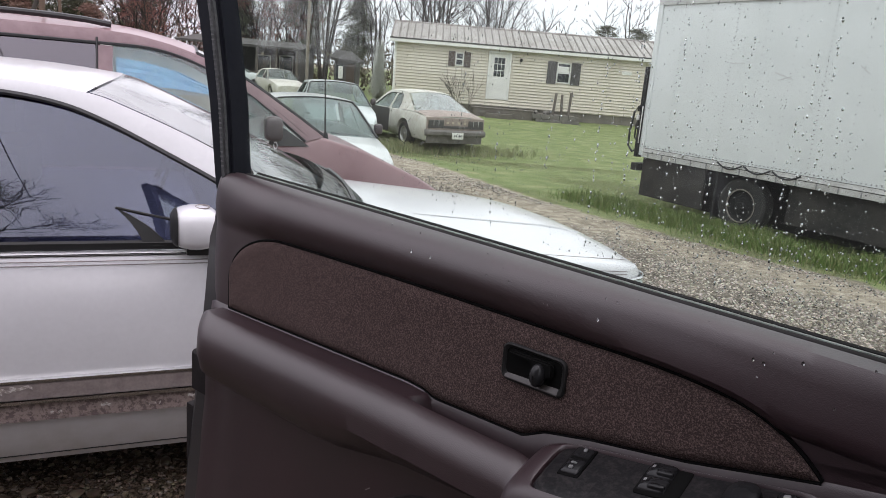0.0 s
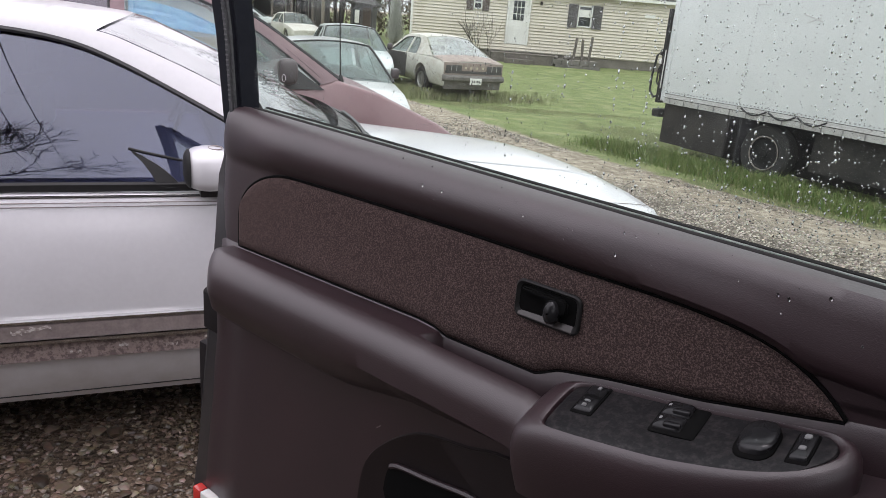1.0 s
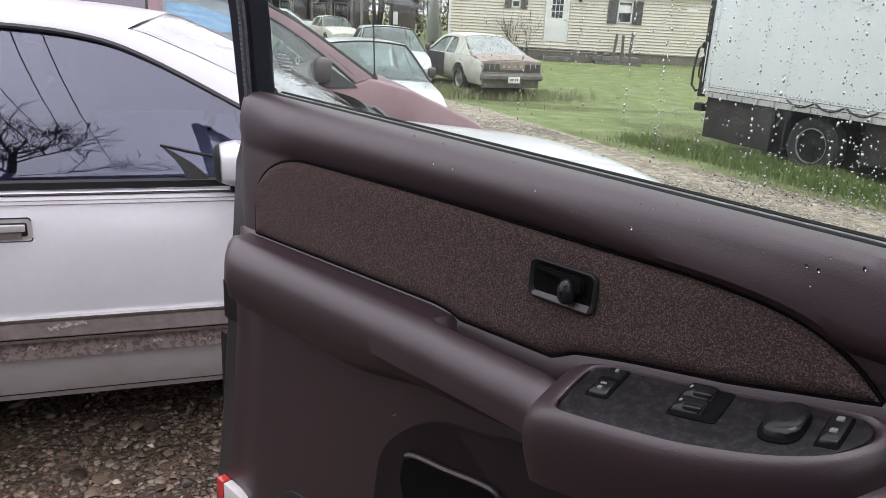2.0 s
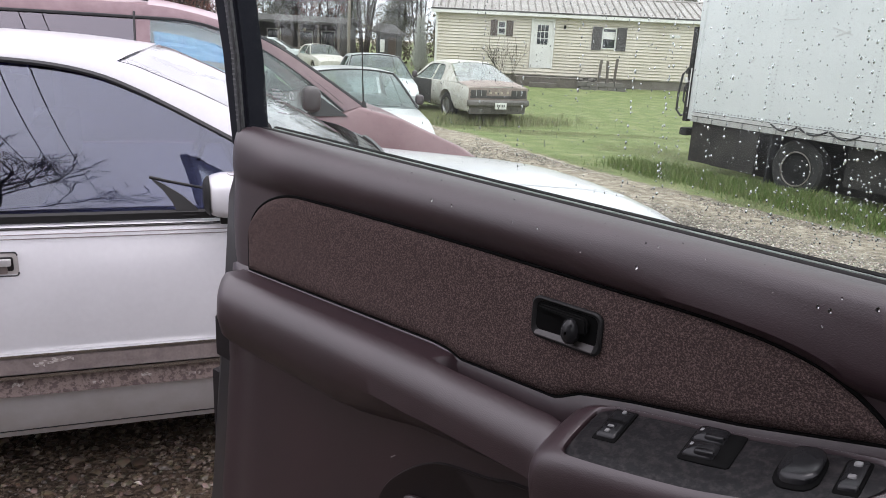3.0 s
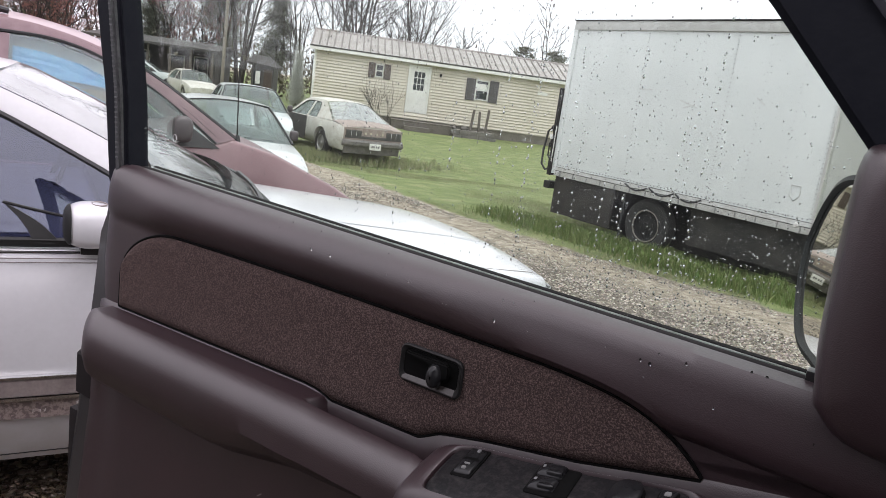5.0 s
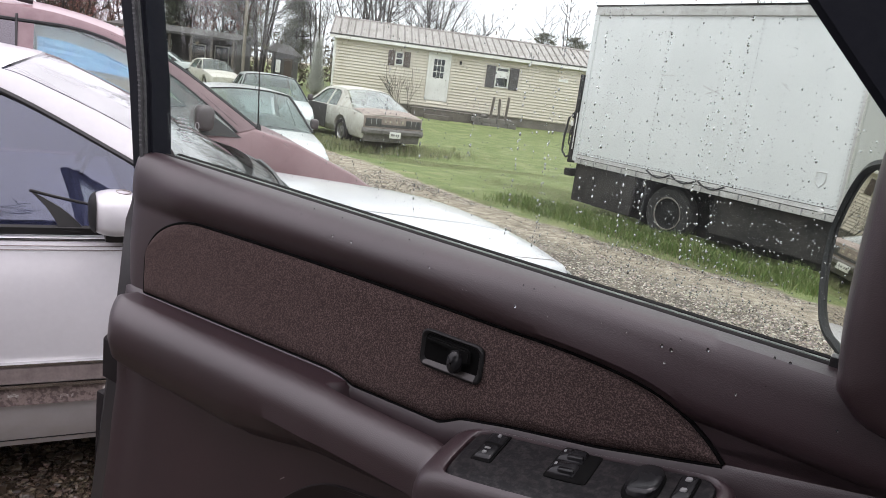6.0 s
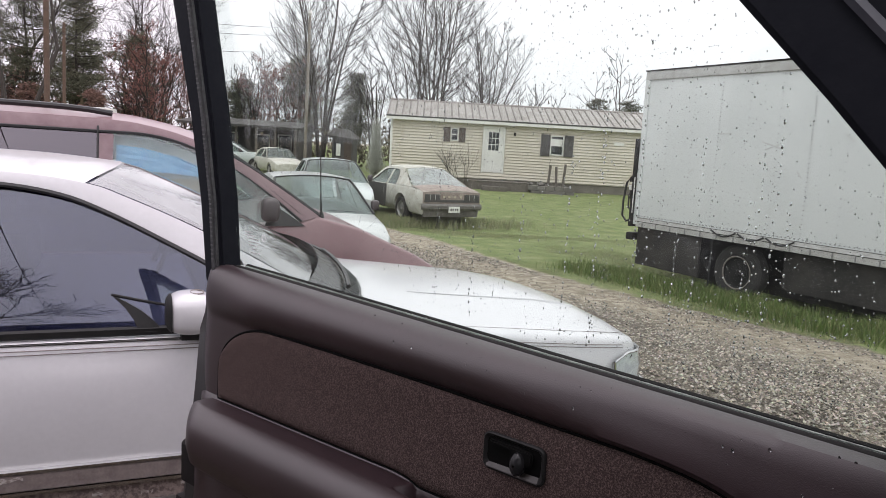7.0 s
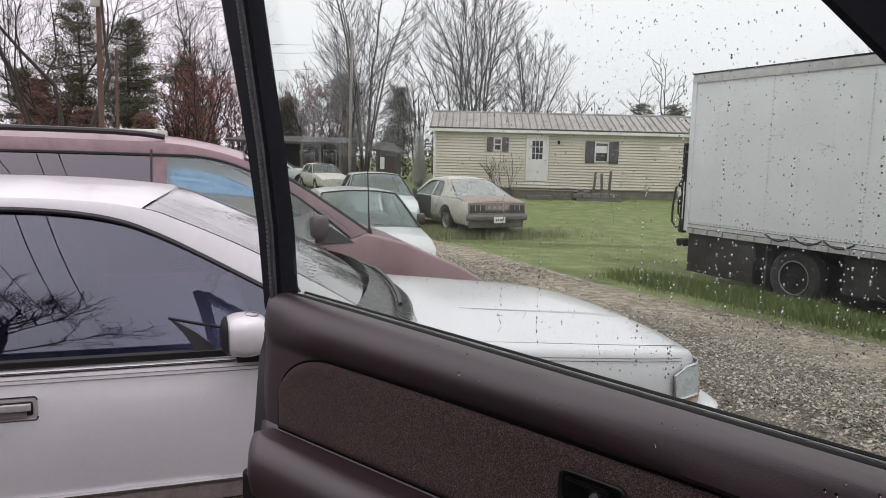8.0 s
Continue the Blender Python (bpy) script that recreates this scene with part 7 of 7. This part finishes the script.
wires = [((-1.35, -3.0), (1.45, -9.4), 7.5), ((-1.2, -2.0), (1.75, -9.7), 7.5), ((-0.85, -2.0), (2.8, -11.0), 7.5)]
for (ax, ay), (bx, by), z in wires:
    d = Vector((bx - ax, by - ay)).normalized()
    a, b = Vector((ax, ay)) - d * 24, Vector((bx, by)) + d * 24
    pts = [(a.x + (b.x - a.x) * t, a.y + (b.y - a.y) * t, z + 0.0018 * ((t - 0.5) * 50) ** 2) for t in np.linspace(0, 1, 24)]
    tagged(part("power_line", tube(pts, 0.008, 5), M["rubber"]), "black overhead power line", "wire", "power lines")

for za, zb in ((5.3, 7.1), (4.95, 6.75), (4.3, 6.0)):
    pts = [(-11.4 + 5.07 * t, 22.3 + 15.2 * t, za + (zb - za) * t - 0.5 * 4 * t * (1 - t) * 0.6) for t in np.linspace(0, 1, 16)]
    tagged(part("power_line", tube(pts, 0.009, 5), M["rubber"]), "black service wire between two poles", "wire", "power lines")
    pts = [(-11.4 - 18 * t, 22.3 + 9 * t, za + 0.3 * t - 0.8 * 4 * t * (1 - t)) for t in np.linspace(0, 1, 16)]
    tagged(part("power_line", tube(pts, 0.009, 5), M["rubber"]), "black service wire leaving the pole", "wire", "power lines")


def build_far_house():
    hs = thing("porch_house", on_ground(-6.6, 41), "low grey house with a deep dark open porch", "house")
    part("wall", box(-6.4, -0.9, 3.2, 6.0, 0, 2.3), M["dull_wall"], hs)
    part("porch_floor", box(-6.4, -0.7, -0.1, 3.2, 0.0, 0.14, 0.01), M["old_wood"], hs)
    part("roof", loft([[(-7.2, y, z) for y, z in ((-0.5, 2.18), (-0.5, 2.3), (3.0, 2.66), (6.4, 2.3), (6.4, 2.18), (3.0, 2.5))], [(-0.5, y, z) for y, z in ((-0.5, 2.12), (-0.5, 2.24), (3.0, 2.6), (6.4, 2.24), (6.4, 2.12), (3.0, 2.44))]], closed=True, caps=True), M["dull_roof"], hs, "grey low porch roof", smooth=False)
    for x in (-6.3, -5.2, -4.1, -3.0, -1.95, -0.85):
        part("porch_post", box(x - 0.06, x + 0.06, -0.12, 0.0, 0.1, 2.2, 0.01), M["old_wood"], hs)
        for k in range(6):
            part("baluster", box(x + 0.12 + 0.16 * k, x + 0.15 + 0.16 * k, -0.08, -0.05, 0.14, 0.82), M["old_wood"], hs) if x < -1.5 else None
    part("porch_rail", box(-6.3, -0.9, -0.09, -0.03, 0.82, 0.9, 0.01), M["old_wood"], hs)
    for x, z in ((-5.6, 0.95), (-3.7, 0.9), (-2.4, 0.95)):
        w = part("window", box(x, x + 0.7, 3.15, 3.22, z, z + 0.85, 0.004), M["dark_glass"], hs)
        part("window_frame", box(x - 0.06, x + 0.76, 3.17, 3.21, z - 0.06, z + 0.91, 0.004), M["white_trim"], w)
    part("side_wall", box(-0.95, -0.85, 0.9, 3.2, 0, 2.2), M["dull_wall"], hs)
    return hs


M["dull_roof"] = pbr("dull_felt_roof", (0.085, 0.08, 0.074), (0.05, 0.047, 0.044), 3, 0.9)
M["dull_wall"] = pbr("weathered_grey_wall", (0.085, 0.08, 0.078), (0.055, 0.052, 0.052), 2, 0.8)
build_far_house()


def build_shed():
    hs = thing("small_house", on_ground(-5.15, 43.5), "small dull house with a low hipped roof", "house")
    part("wall", box(-0.62, 0.6, 0, 2.6, -0.1, 1.85), M["dull_wall"], hs)
    part("roof", loft([[(-0.85, -0.35, 1.86), (0.85, -0.35, 1.72), (0.85, 2.9, 1.72), (-0.85, 2.9, 1.86)], [(-0.85, -0.35, 1.96), (0.85, -0.35, 1.82), (0.85, 2.9, 1.82), (-0.85, 2.9, 1.96)], [(-0.7, 1.2, 2.42), (0.2, 1.2, 2.36), (0.2, 1.4, 2.36), (-0.7, 1.4, 2.42)]], closed=True, caps=True), M["dull_roof"], hs, "weathered low roof", smooth=False)
    w = part("window", box(-0.5, -0.08, -0.04, 0.02, 0.75, 1.55, 0.01), M["dark_glass"], hs)
    part("curtain", box(-0.38, -0.12, -0.055, -0.042, 0.8, 1.5, 0.003), M["white_trim"], w)
    part("door", box(0.08, 0.52, -0.04, 0.02, -0.05, 1.65, 0.01), M["shutter_brown"], hs)
    return hs


def build_pale_shrub():
    """A dense bush of bleached upright twigs round a thin stem."""
    t = thing("pale_shrub", on_ground(-2.85, 38.5), "dense bush of pale bleached twigs beside the house", "shrub")
    rng = random.Random(91)
    tw = bmesh.new()
    for n in range(800):
        a, h = rng.uniform(0, 2 * math.pi), 0.5 + 2.6 * rng.random() ** 1.4
        o = rng.uniform(0.05, 0.5) * (1.15 - h / 3.4)
        x, y, w = o * math.cos(a), o * math.sin(a), 0.16
        z0 = rng.uniform(0.0, 0.5) * h
        tube([(0.4 * x, 0.4 * y, z0), (x + rng.uniform(-w, w), y + rng.uniform(-w, w), 0.5 * (z0 + h)), (0.9 * x + rng.uniform(-w, w), 0.9 * y + rng.uniform(-w, w), h)], [0.008, 0.007, 0.003], 3, tw, caps=False)
    part("twigs", tw, M["bleached"], t, smooth=False)
    part("stem", tube([(0.05, 0.1, -0.1), (0.1, 0.1, 1.5), (-0.05, 0.1, 3.2), (-0.12, 0.1, 4.6)], [0.07, 0.06, 0.045, 0.02], 7), M["bark"], t)
    return t


M["bleached"] = pbr("bleached_twigs", (0.46, 0.47, 0.43), (0.34, 0.35, 0.31), 6, 0.8)
build_pale_shrub()
build_shed()
camper = thing("white_camper", on_ground(-17.3, 38, 8, 0.97), "small white camper among the trees", "camper")
part("camper_body", box(-1.1, 1.1, -1, 1, 0.5, 2.75, 0.12), M["white_trim"], camper)
part("camper_window", box(-0.6, 0.5, -1.03, -0.98, 1.4, 2.0, 0.03), M["dark_glass"], camper)
for x in (-0.4, 0.4):
    wheel(camper, x, -0.85, 0.33, 0.33, -1)

# ---- clutter by the house ----
def ball(r, kx, ky, kz, seed):
    """A rounded, uneven stone."""
    bm = bmesh.new()
    bmesh.ops.create_icosphere(bm, subdivisions=3, radius=r)
    for v in bm.verts:
        v.co *= 1 + 0.3 * noise.noise(v.co * (1.2 / r) * 0.6 + Vector((seed, 0, 0)))
        v.co = Vector((v.co.x * kx, v.co.y * ky, v.co.z * kz))
    return bm



porch = thing("porch_deck", pose(0, 0, 0), "low weathered wooden deck in front of the door", "deck")
part("deck_frame", box(1.75, 4.4, 32.3, 33.5, -0.2, 0.22, 0.01), M["old_wood"], porch)
for k in range(9):
    part("deck_board", box(1.7, 4.45, 32.28 + k * 0.137, 32.4 + k * 0.137, 0.225, 0.26, 0.004), M["old_wood"], porch)
part("deck_step", box(2.3, 3.4, 31.9, 32.28, -0.2, 0.05, 0.01), M["old_wood"], porch)
bed = thing("raised_bed", pose(0, 0, 0), "low raised bed of dark weathered blocks and earth", "raised bed")
part("earth", box(4.5, 6.3, 32.3, 33.45, -0.3, 0.16, 0.05), M["skirt"], bed, "bare grey-brown earth")
for row in range(2):
    for k in range(5):
        part("block", box(4.47 + 0.385 * k - 0.12 * row, 4.84 + 0.385 * k - 0.12 * row, 32.12, 32.3, -0.24 + 0.21 * row, -0.04 + 0.21 * row, 0.012), M["block"], bed)
tagged(part("stone", ball(0.17, 1.0, 0.75, 0.6, 3), M["block"], at=pose(5.0, 32.7, 0.22, 0, 0, 30)), "dark rounded field stone on the raised bed", "stone")
tagged(part("stone", ball(0.13, 1.2, 0.8, 0.7, 8), M["block"], at=pose(4.55, 32.75, 0.22, 0, 0, 80)), "smaller grey field stone on the raised bed", "stone")
for x, h, lean in ((5.25, 0.95, 4), (5.62, 0.9, -3), (5.92, 1.02, 3)):
    tagged(part("fence_post", box(-0.05, 0.05, -0.05, 0.05, -0.3, h, 0.01), M["old_wood"], at=pose(x, 32.5, 0.15, 0, lean, 0)), "short weathered wooden post", "post", "posts by the wall")
shrub = thing("bare_shrub", on_ground(1.35, 32.7), "leafless shrub against the siding", "shrub")
out = []
rs = random.Random(12)
for k in range(9):
    a = rs.uniform(0, 6.28)
    grow(rs, (0.1 * math.cos(a), 0.1 * math.sin(a), -0.05), (math.cos(a) * 0.5, math.sin(a) * 0.5, 1), 0.95, 0.014, 2, 0.7, 0.03, out, kids=(2, 3))
bm = bmesh.new()
for pts, radii, d in out:
    tube(pts, [max(r, 0.007) for r in radii], 3, bm, caps=False)
part("twig", bm, M["twig"], shrub)


# ---- gravel, grass and rain ----
def scatter_stones():
    rng = random.Random(3)
    shapes = []
    for s in range(14):
        bm = bmesh.new()
        bmesh.ops.create_icosphere(bm, subdivisions=1, radius=1.0)
        k = (rng.uniform(0.8, 1.3), rng.uniform(0.6, 1.0), rng.uniform(0.35, 0.65))
        vs = [Vector((v.co.x * k[0], v.co.y * k[1], v.co.z * k[2])) * rng.uniform(0.72, 1.2) for v in bm.verts]
        fs = [tuple(v.index for v in f.verts) for f in bm.faces]
        bm.verts.ensure_lookup_table()
        shapes.append((vs, fs))
        bm.free()
    verts, faces = [], []

    def make(name, label, material):
        me = bpy.data.meshes.new(name)
        me.from_pydata(verts, [], faces)
        me.polygons.foreach_set("use_smooth", [True] * len(me.polygons))
        me.set_sharp_from_angle(angle=radians(50))
        me.materials.append(material)
        tagged(new(name, me), label, "gravel", kind="stuff")
        verts.clear(), faces.clear()

    def put(x, y, r):
        vs, fs = shapes[rng.randrange(14)]
        c, s = math.cos(a := rng.uniform(0, 6.28)), math.sin(a)
        z = ground_z(x, y) + r * 0.18
        k = len(verts)
        for p in vs:
            verts.append((x + r * (c * p.x - s * p.y), y + r * (s * p.x + c * p.y), z + r * p.z))
        for q in fs:
            faces.append(tuple(k + i for i in q))

    for n in range(44000):      # between the truck and the sedan
        x, y = rng.uniform(-3.0, 0.6), rng.uniform(0.0, 3.6)
        if rng.random() > ease(-3.0, -1.9, x) * (1 - ease(-0.1, 0.6, x)) * ease(0.0, 0.8, y) + 0.03:
            continue
        put(x, y, 0.005 + 0.0125 * rng.random() ** 1.8 + (0.02 if rng.random() < 0.012 else 0))
    make("wet_shaded_gravel", "wet brown gravel stones between the cars, toned darker for shade", M["gravel_wet_shaded"])
    # the drive: angular chips, packed
    gen = np.random.default_rng(31)
    n = 165000
    y = 1.6 + 15.5 * gen.random(n) ** 1.7
    edge = np.array([lawn_edge(v) for v in y])
    x = edge - 0.12 - np.abs(gen.normal(0, 1, n)) * 2.1
    keep = gen.random(n) > 0.95 * np.exp(-((x - edge + 0.45 + 0.03 * y) / (0.3 + 0.05 * y)) ** 2)
    x, y = x[keep], y[keep]
    n = len(x)
    r = (0.006 + 0.0135 * gen.random(n) ** 1.6) * (1 + 0.05 * np.clip(y - 8, 0, 9))
    base = np.array([(1, 0, 0), (0, 1, 0), (-1, 0, 0), (0, -1, 0), (0, 0, 1), (0, 0, -1)], float)
    p = base[None] * (1 + 0.45 * (gen.random((n, 6, 1)) - 0.5)) * np.array((1.15, 0.85, 0.62)) + 0.22 * (gen.random((n, 6, 3)) - 0.5)
    a, tip = gen.random(n) * 6.28, gen.normal(0, 0.35, n)
    c, q = np.cos(a)[:, None], np.sin(a)[:, None]
    px, py, pz = p[..., 0], p[..., 1], p[..., 2] + tip[:, None] * p[..., 0]
    level = np.interp(y, GROUND_Y, GROUND_Z)
    pts = np.stack([x[:, None] + r[:, None] * (c * px - q * py), y[:, None] + r[:, None] * (q * px + c * py), level[:, None] + r[:, None] * (0.25 + pz)], -1).reshape(-1, 3)
    tri = np.array([(0, 1, 4), (1, 2, 4), (2, 3, 4), (3, 0, 4), (1, 0, 5), (2, 1, 5), (3, 2, 5), (0, 3, 5)])
    fs = (tri[None] + 6 * np.arange(n)[:, None, None]).reshape(-1, 3)
    me = bpy.data.meshes.new("gravel")
    me.from_pydata(pts, [], fs)
    me.materials.append(M["gravel"])
    tagged(new("gravel", me), "loose grey gravel stones on the drive", "gravel", kind="stuff")


def island_material(name, colours, rough, spec=0.4, upward=False):
    """A surface whose pieces differ in colour."""
    m = bpy.data.materials.new(name)
    m.use_nodes = True
    n, l = m.node_tree.nodes, m.node_tree.links
    b = n["Principled BSDF"]
    g = n.new("ShaderNodeNewGeometry")
    r = n.new("ShaderNodeValToRGB")
    while len(r.color_ramp.elements) < len(colours):
        r.color_ramp.elements.new(0.5)
    for i, (e, c) in enumerate(zip(r.color_ramp.elements, colours)):
        e.position, e.color = i / (len(colours) - 1), (*c, 1)
    t = n.new("ShaderNodeTexNoise")
    t.inputs["Scale"].default_value = 40
    l.new(g.outputs["Position"], t.inputs["Vector"])
    x = n.new("ShaderNodeMix")
    x.data_type, x.blend_type = "RGBA", "MULTIPLY"
    x.inputs["Factor"].default_value = 0.5
    l.new(g.outputs["Random Per Island"], r.inputs["Fac"])
    l.new(r.outputs["Color"], x.inputs["A"])
    l.new(t.outputs["Color"], x.inputs["B"])
    l.new(x.outputs["Result"], b.inputs["Base Color"])
    b.inputs["Roughness"].default_value = rough
    b.inputs["Specular IOR Level"].default_value = spec
    if upward:                 # a sward of fine blades takes the light like a level sheet
        lean = n.new("ShaderNodeVectorMath")
        lean.operation = "MULTIPLY_ADD"
        lean.inputs[1].default_value, lean.inputs[2].default_value = (0.5, 0.5, 0.5), (0, 0, 0.85)
        l.new(g.outputs["Normal"], lean.inputs[0])
        l.new(lean.outputs[0], b.inputs["Normal"])
    return m


# Wet brown stones; shade by the sedan is mixed into these dark colours.
M["gravel_wet_shaded"] = island_material("wet_shaded_gravel", [(0.022, 0.015, 0.010), (0.075, 0.053, 0.037), (0.15, 0.112, 0.08), (0.035, 0.025, 0.017), (0.24, 0.19, 0.145), (0.095, 0.068, 0.048)], 0.3)
M["gravel"] = island_material("grey_gravel", [(0.055, 0.043, 0.033), (0.215, 0.18, 0.142), (0.40, 0.348, 0.284), (0.09, 0.073, 0.057), (0.64, 0.575, 0.49), (0.275, 0.234, 0.186)], 0.55)
scatter_stones()


def scatter_grass():
    rng = random.Random(8)
    verts, faces = [], []

    def blade(x, y, h, w):
        z = ground_z(x, y) - 0.01
        a = rng.uniform(0, 6.28)
        lx, ly = rng.gauss(0, 0.35) * h, rng.gauss(0, 0.35) * h
        k = len(verts)
        dx, dy = w * math.cos(a), w * math.sin(a)
        verts.extend([(x - dx, y - dy, z), (x + dx, y + dy, z), (x + dx * 0.7 + lx * 0.4, y + dy * 0.7 + ly * 0.4, z + h * 0.6), (x - dx * 0.7 + lx * 0.4, y - dy * 0.7 + ly * 0.4, z + h * 0.6), (x + lx, y + ly, z + h)])
        faces.extend([(k, k + 1, k + 2, k + 3), (k + 3, k + 2, k + 4)])

    def finish(name, label, material):
        me = bpy.data.meshes.new(name)
        me.from_pydata(verts, [], faces)
        me.materials.append(material)
        tagged(new(name, me), label, "grass", kind="stuff")
        verts.clear(), faces.clear()

    for n in range(30000):     # long grass along the box truck
        t = rng.uniform(-0.15, 1.35)
        x, y = 3.25 + 2.05 * t + rng.gauss(-0.3, 0.24), 11.9 - 3.8 * t + rng.gauss(-0.17, 0.2)
        if x < lawn_edge(y) + rng.uniform(-0.15, 0.2):
            continue
        tuft = 0.5 + 0.5 * noise.noise(Vector((x * 2.2, y * 2.2, 5)))
        blade(x, y, 0.06 + 0.27 * tuft * rng.random() ** 1.3, 0.0042)
    finish("long_grass", "long green grass along the box truck", M["long_grass"])
    for n in range(11000):     # weeds round the old coupe
        t, q = rng.gauss(0.35, 0.45), rng.gauss(0, 0.5)
        x, y = -1.6 + 2.9 * t + 0.3 * q, 19.0 + 0.55 * t + q
        blade(x, y, 0.05 + 0.25 * rng.random() ** 1.5, 0.009)
    finish("tall_weeds", "tall weeds round the old coupe", M["grass"])
    for n in range(90000):     # the lawn
        y = 7.5 + 10.5 * rng.random() ** 1.3
        x = lawn_edge(y) + rng.random() ** 1.2 * (10 - lawn_edge(y) * 0.6)
        blade(x, y, 0.015 + 0.026 * rng.random() * (1.5 - y / 15), 0.004 + 0.0004 * y)
    finish("lawn_grass", "uneven green spring grass with straw patches", M["grass"])


M["grass"] = island_material("grass_blades", [(0.23, 0.268, 0.118), (0.285, 0.312, 0.142), (0.245, 0.278, 0.125), (0.41, 0.395, 0.24), (0.255, 0.292, 0.13)], 0.7, 0.15, True)
M["long_grass"] = island_material("long_grass_blades", [(0.095, 0.165, 0.035), (0.16, 0.235, 0.06), (0.11, 0.18, 0.04), (0.30, 0.30, 0.14), (0.145, 0.215, 0.055)], 0.6, 0.25)
scatter_grass()


def rain_material():
    m = bpy.data.materials.new("rain_water")
    m.use_nodes = True
    b = m.node_tree.nodes["Principled BSDF"]
    b.inputs["Base Color"].default_value = (0.55, 0.56, 0.55, 1)
    b.inputs["Roughness"].default_value = 0.02
    b.inputs["IOR"].default_value = 1.33
    b.inputs["Transmission Weight"].default_value = 1.0
    return m


def scatter_rain():
    """Drops on the outside of the window and a few on the lining."""
    rng = random.Random(17)
    verts, faces = [], []

    def drop(u, z, y, r, tall, out):
        k = len(verts)
        rings = ((1.0, 0.0), (0.86, 0.42), (0.5, 0.72))
        for f, h in rings:
            for j in range(8):
                a = 2 * math.pi * j / 8
                verts.append((u + r * f * math.cos(a), y + out * r * 0.42 * h, z + r * f * tall * math.sin(a) - (r * 0.15 * h)))
        verts.append((u, y + out * r * 0.36, z))
        for g in range(2):
            for j in range(8):
                i = (j + 1) % 8
                faces.append((k + g * 8 + j, k + g * 8 + i, k + g * 8 + 8 + i, k + g * 8 + 8 + j))
        for j in range(8):
            faces.append((k + 16 + j, k + 16 + (j + 1) % 8, k + 24))
        faces.append(tuple(k + j for j in range(7, -1, -1)))

    def inside(u, z):
        return z > belt(u) + 0.012 and u < 0.93 - max(0, z - 1.53) * 0.92 and u > 0.03

    n = 0
    while n < 4300:
        u, z = rng.uniform(0.04, 0.93), 1.345 + 0.52 * rng.random() ** 1.1
        if not inside(u, z) or rng.random() > 0.38 + 0.62 * ease(0.2, 0.5, u):
            continue
        r = 0.00030 + 0.00066 * rng.random() ** 2.6
        drop(u, z, 0.0442, r, rng.uniform(1.0, 1.7), 1)
        n += 1
    for k in range(16):        # runs of small drops down the pane
        u = rng.uniform(0.35, 0.9)
        z = rng.uniform(1.5, 1.72)
        while z > belt(u) + 0.02 and rng.random() < 0.97:
            if inside(u, z):
                drop(u + rng.gauss(0, 0.0008), z, 0.0442, rng.uniform(0.0006, 0.0013), rng.uniform(1.2, 2.2), 1)
            z -= rng.uniform(0.004, 0.016)
    for k in range(260):       # fine spray low at the front
        u, z = rng.gauss(0.83, 0.05), 1.36 + abs(rng.gauss(0, 0.045))
        if inside(u, z):
            drop(u, z, 0.0442, rng.uniform(0.0004, 0.0009), 1.2, 1)
    me = bpy.data.meshes.new("raindrop")
    me.from_pydata(verts, [], faces)
    me.polygons.foreach_set("use_smooth", [True] * len(me.polygons))
    me.materials.append(M["rain"])
    ob = new("raindrop", me)
    ob.parent = TRUCK_DOOR
    tagged(ob, "rain drops on the window glass", kind="stuff")
    ob.visible_shadow = False
    verts.clear(), faces.clear()
    for k in range(46):
        u = rng.uniform(0.3, 1.0)
        i = rng.randint(3, 6)
        w, z = trim_section(u)[i]
        drop(u, z, -w - 0.0003, 0.0004 + 0.0014 * rng.random() ** 2.5, rng.uniform(0.9, 1.9), -1)
    for k in range(16):
        u, z = rng.uniform(0.1, 0.5), rng.uniform(0.75, 1.0)
        drop(u, z, -0.0125, rng.uniform(0.0006, 0.0014), rng.uniform(0.8, 1.5), -1)
    me = bpy.data.meshes.new("splash")
    me.from_pydata(verts, [], faces)
    me.polygons.foreach_set("use_smooth", [True] * len(me.polygons))
    me.materials.append(M["rain"])
    ob = new("splash", me)
    ob.parent = TRUCK_DOOR
    tagged(ob, "small water spots on the lining", kind="stuff")


M["rain"] = rain_material()
scatter_rain()
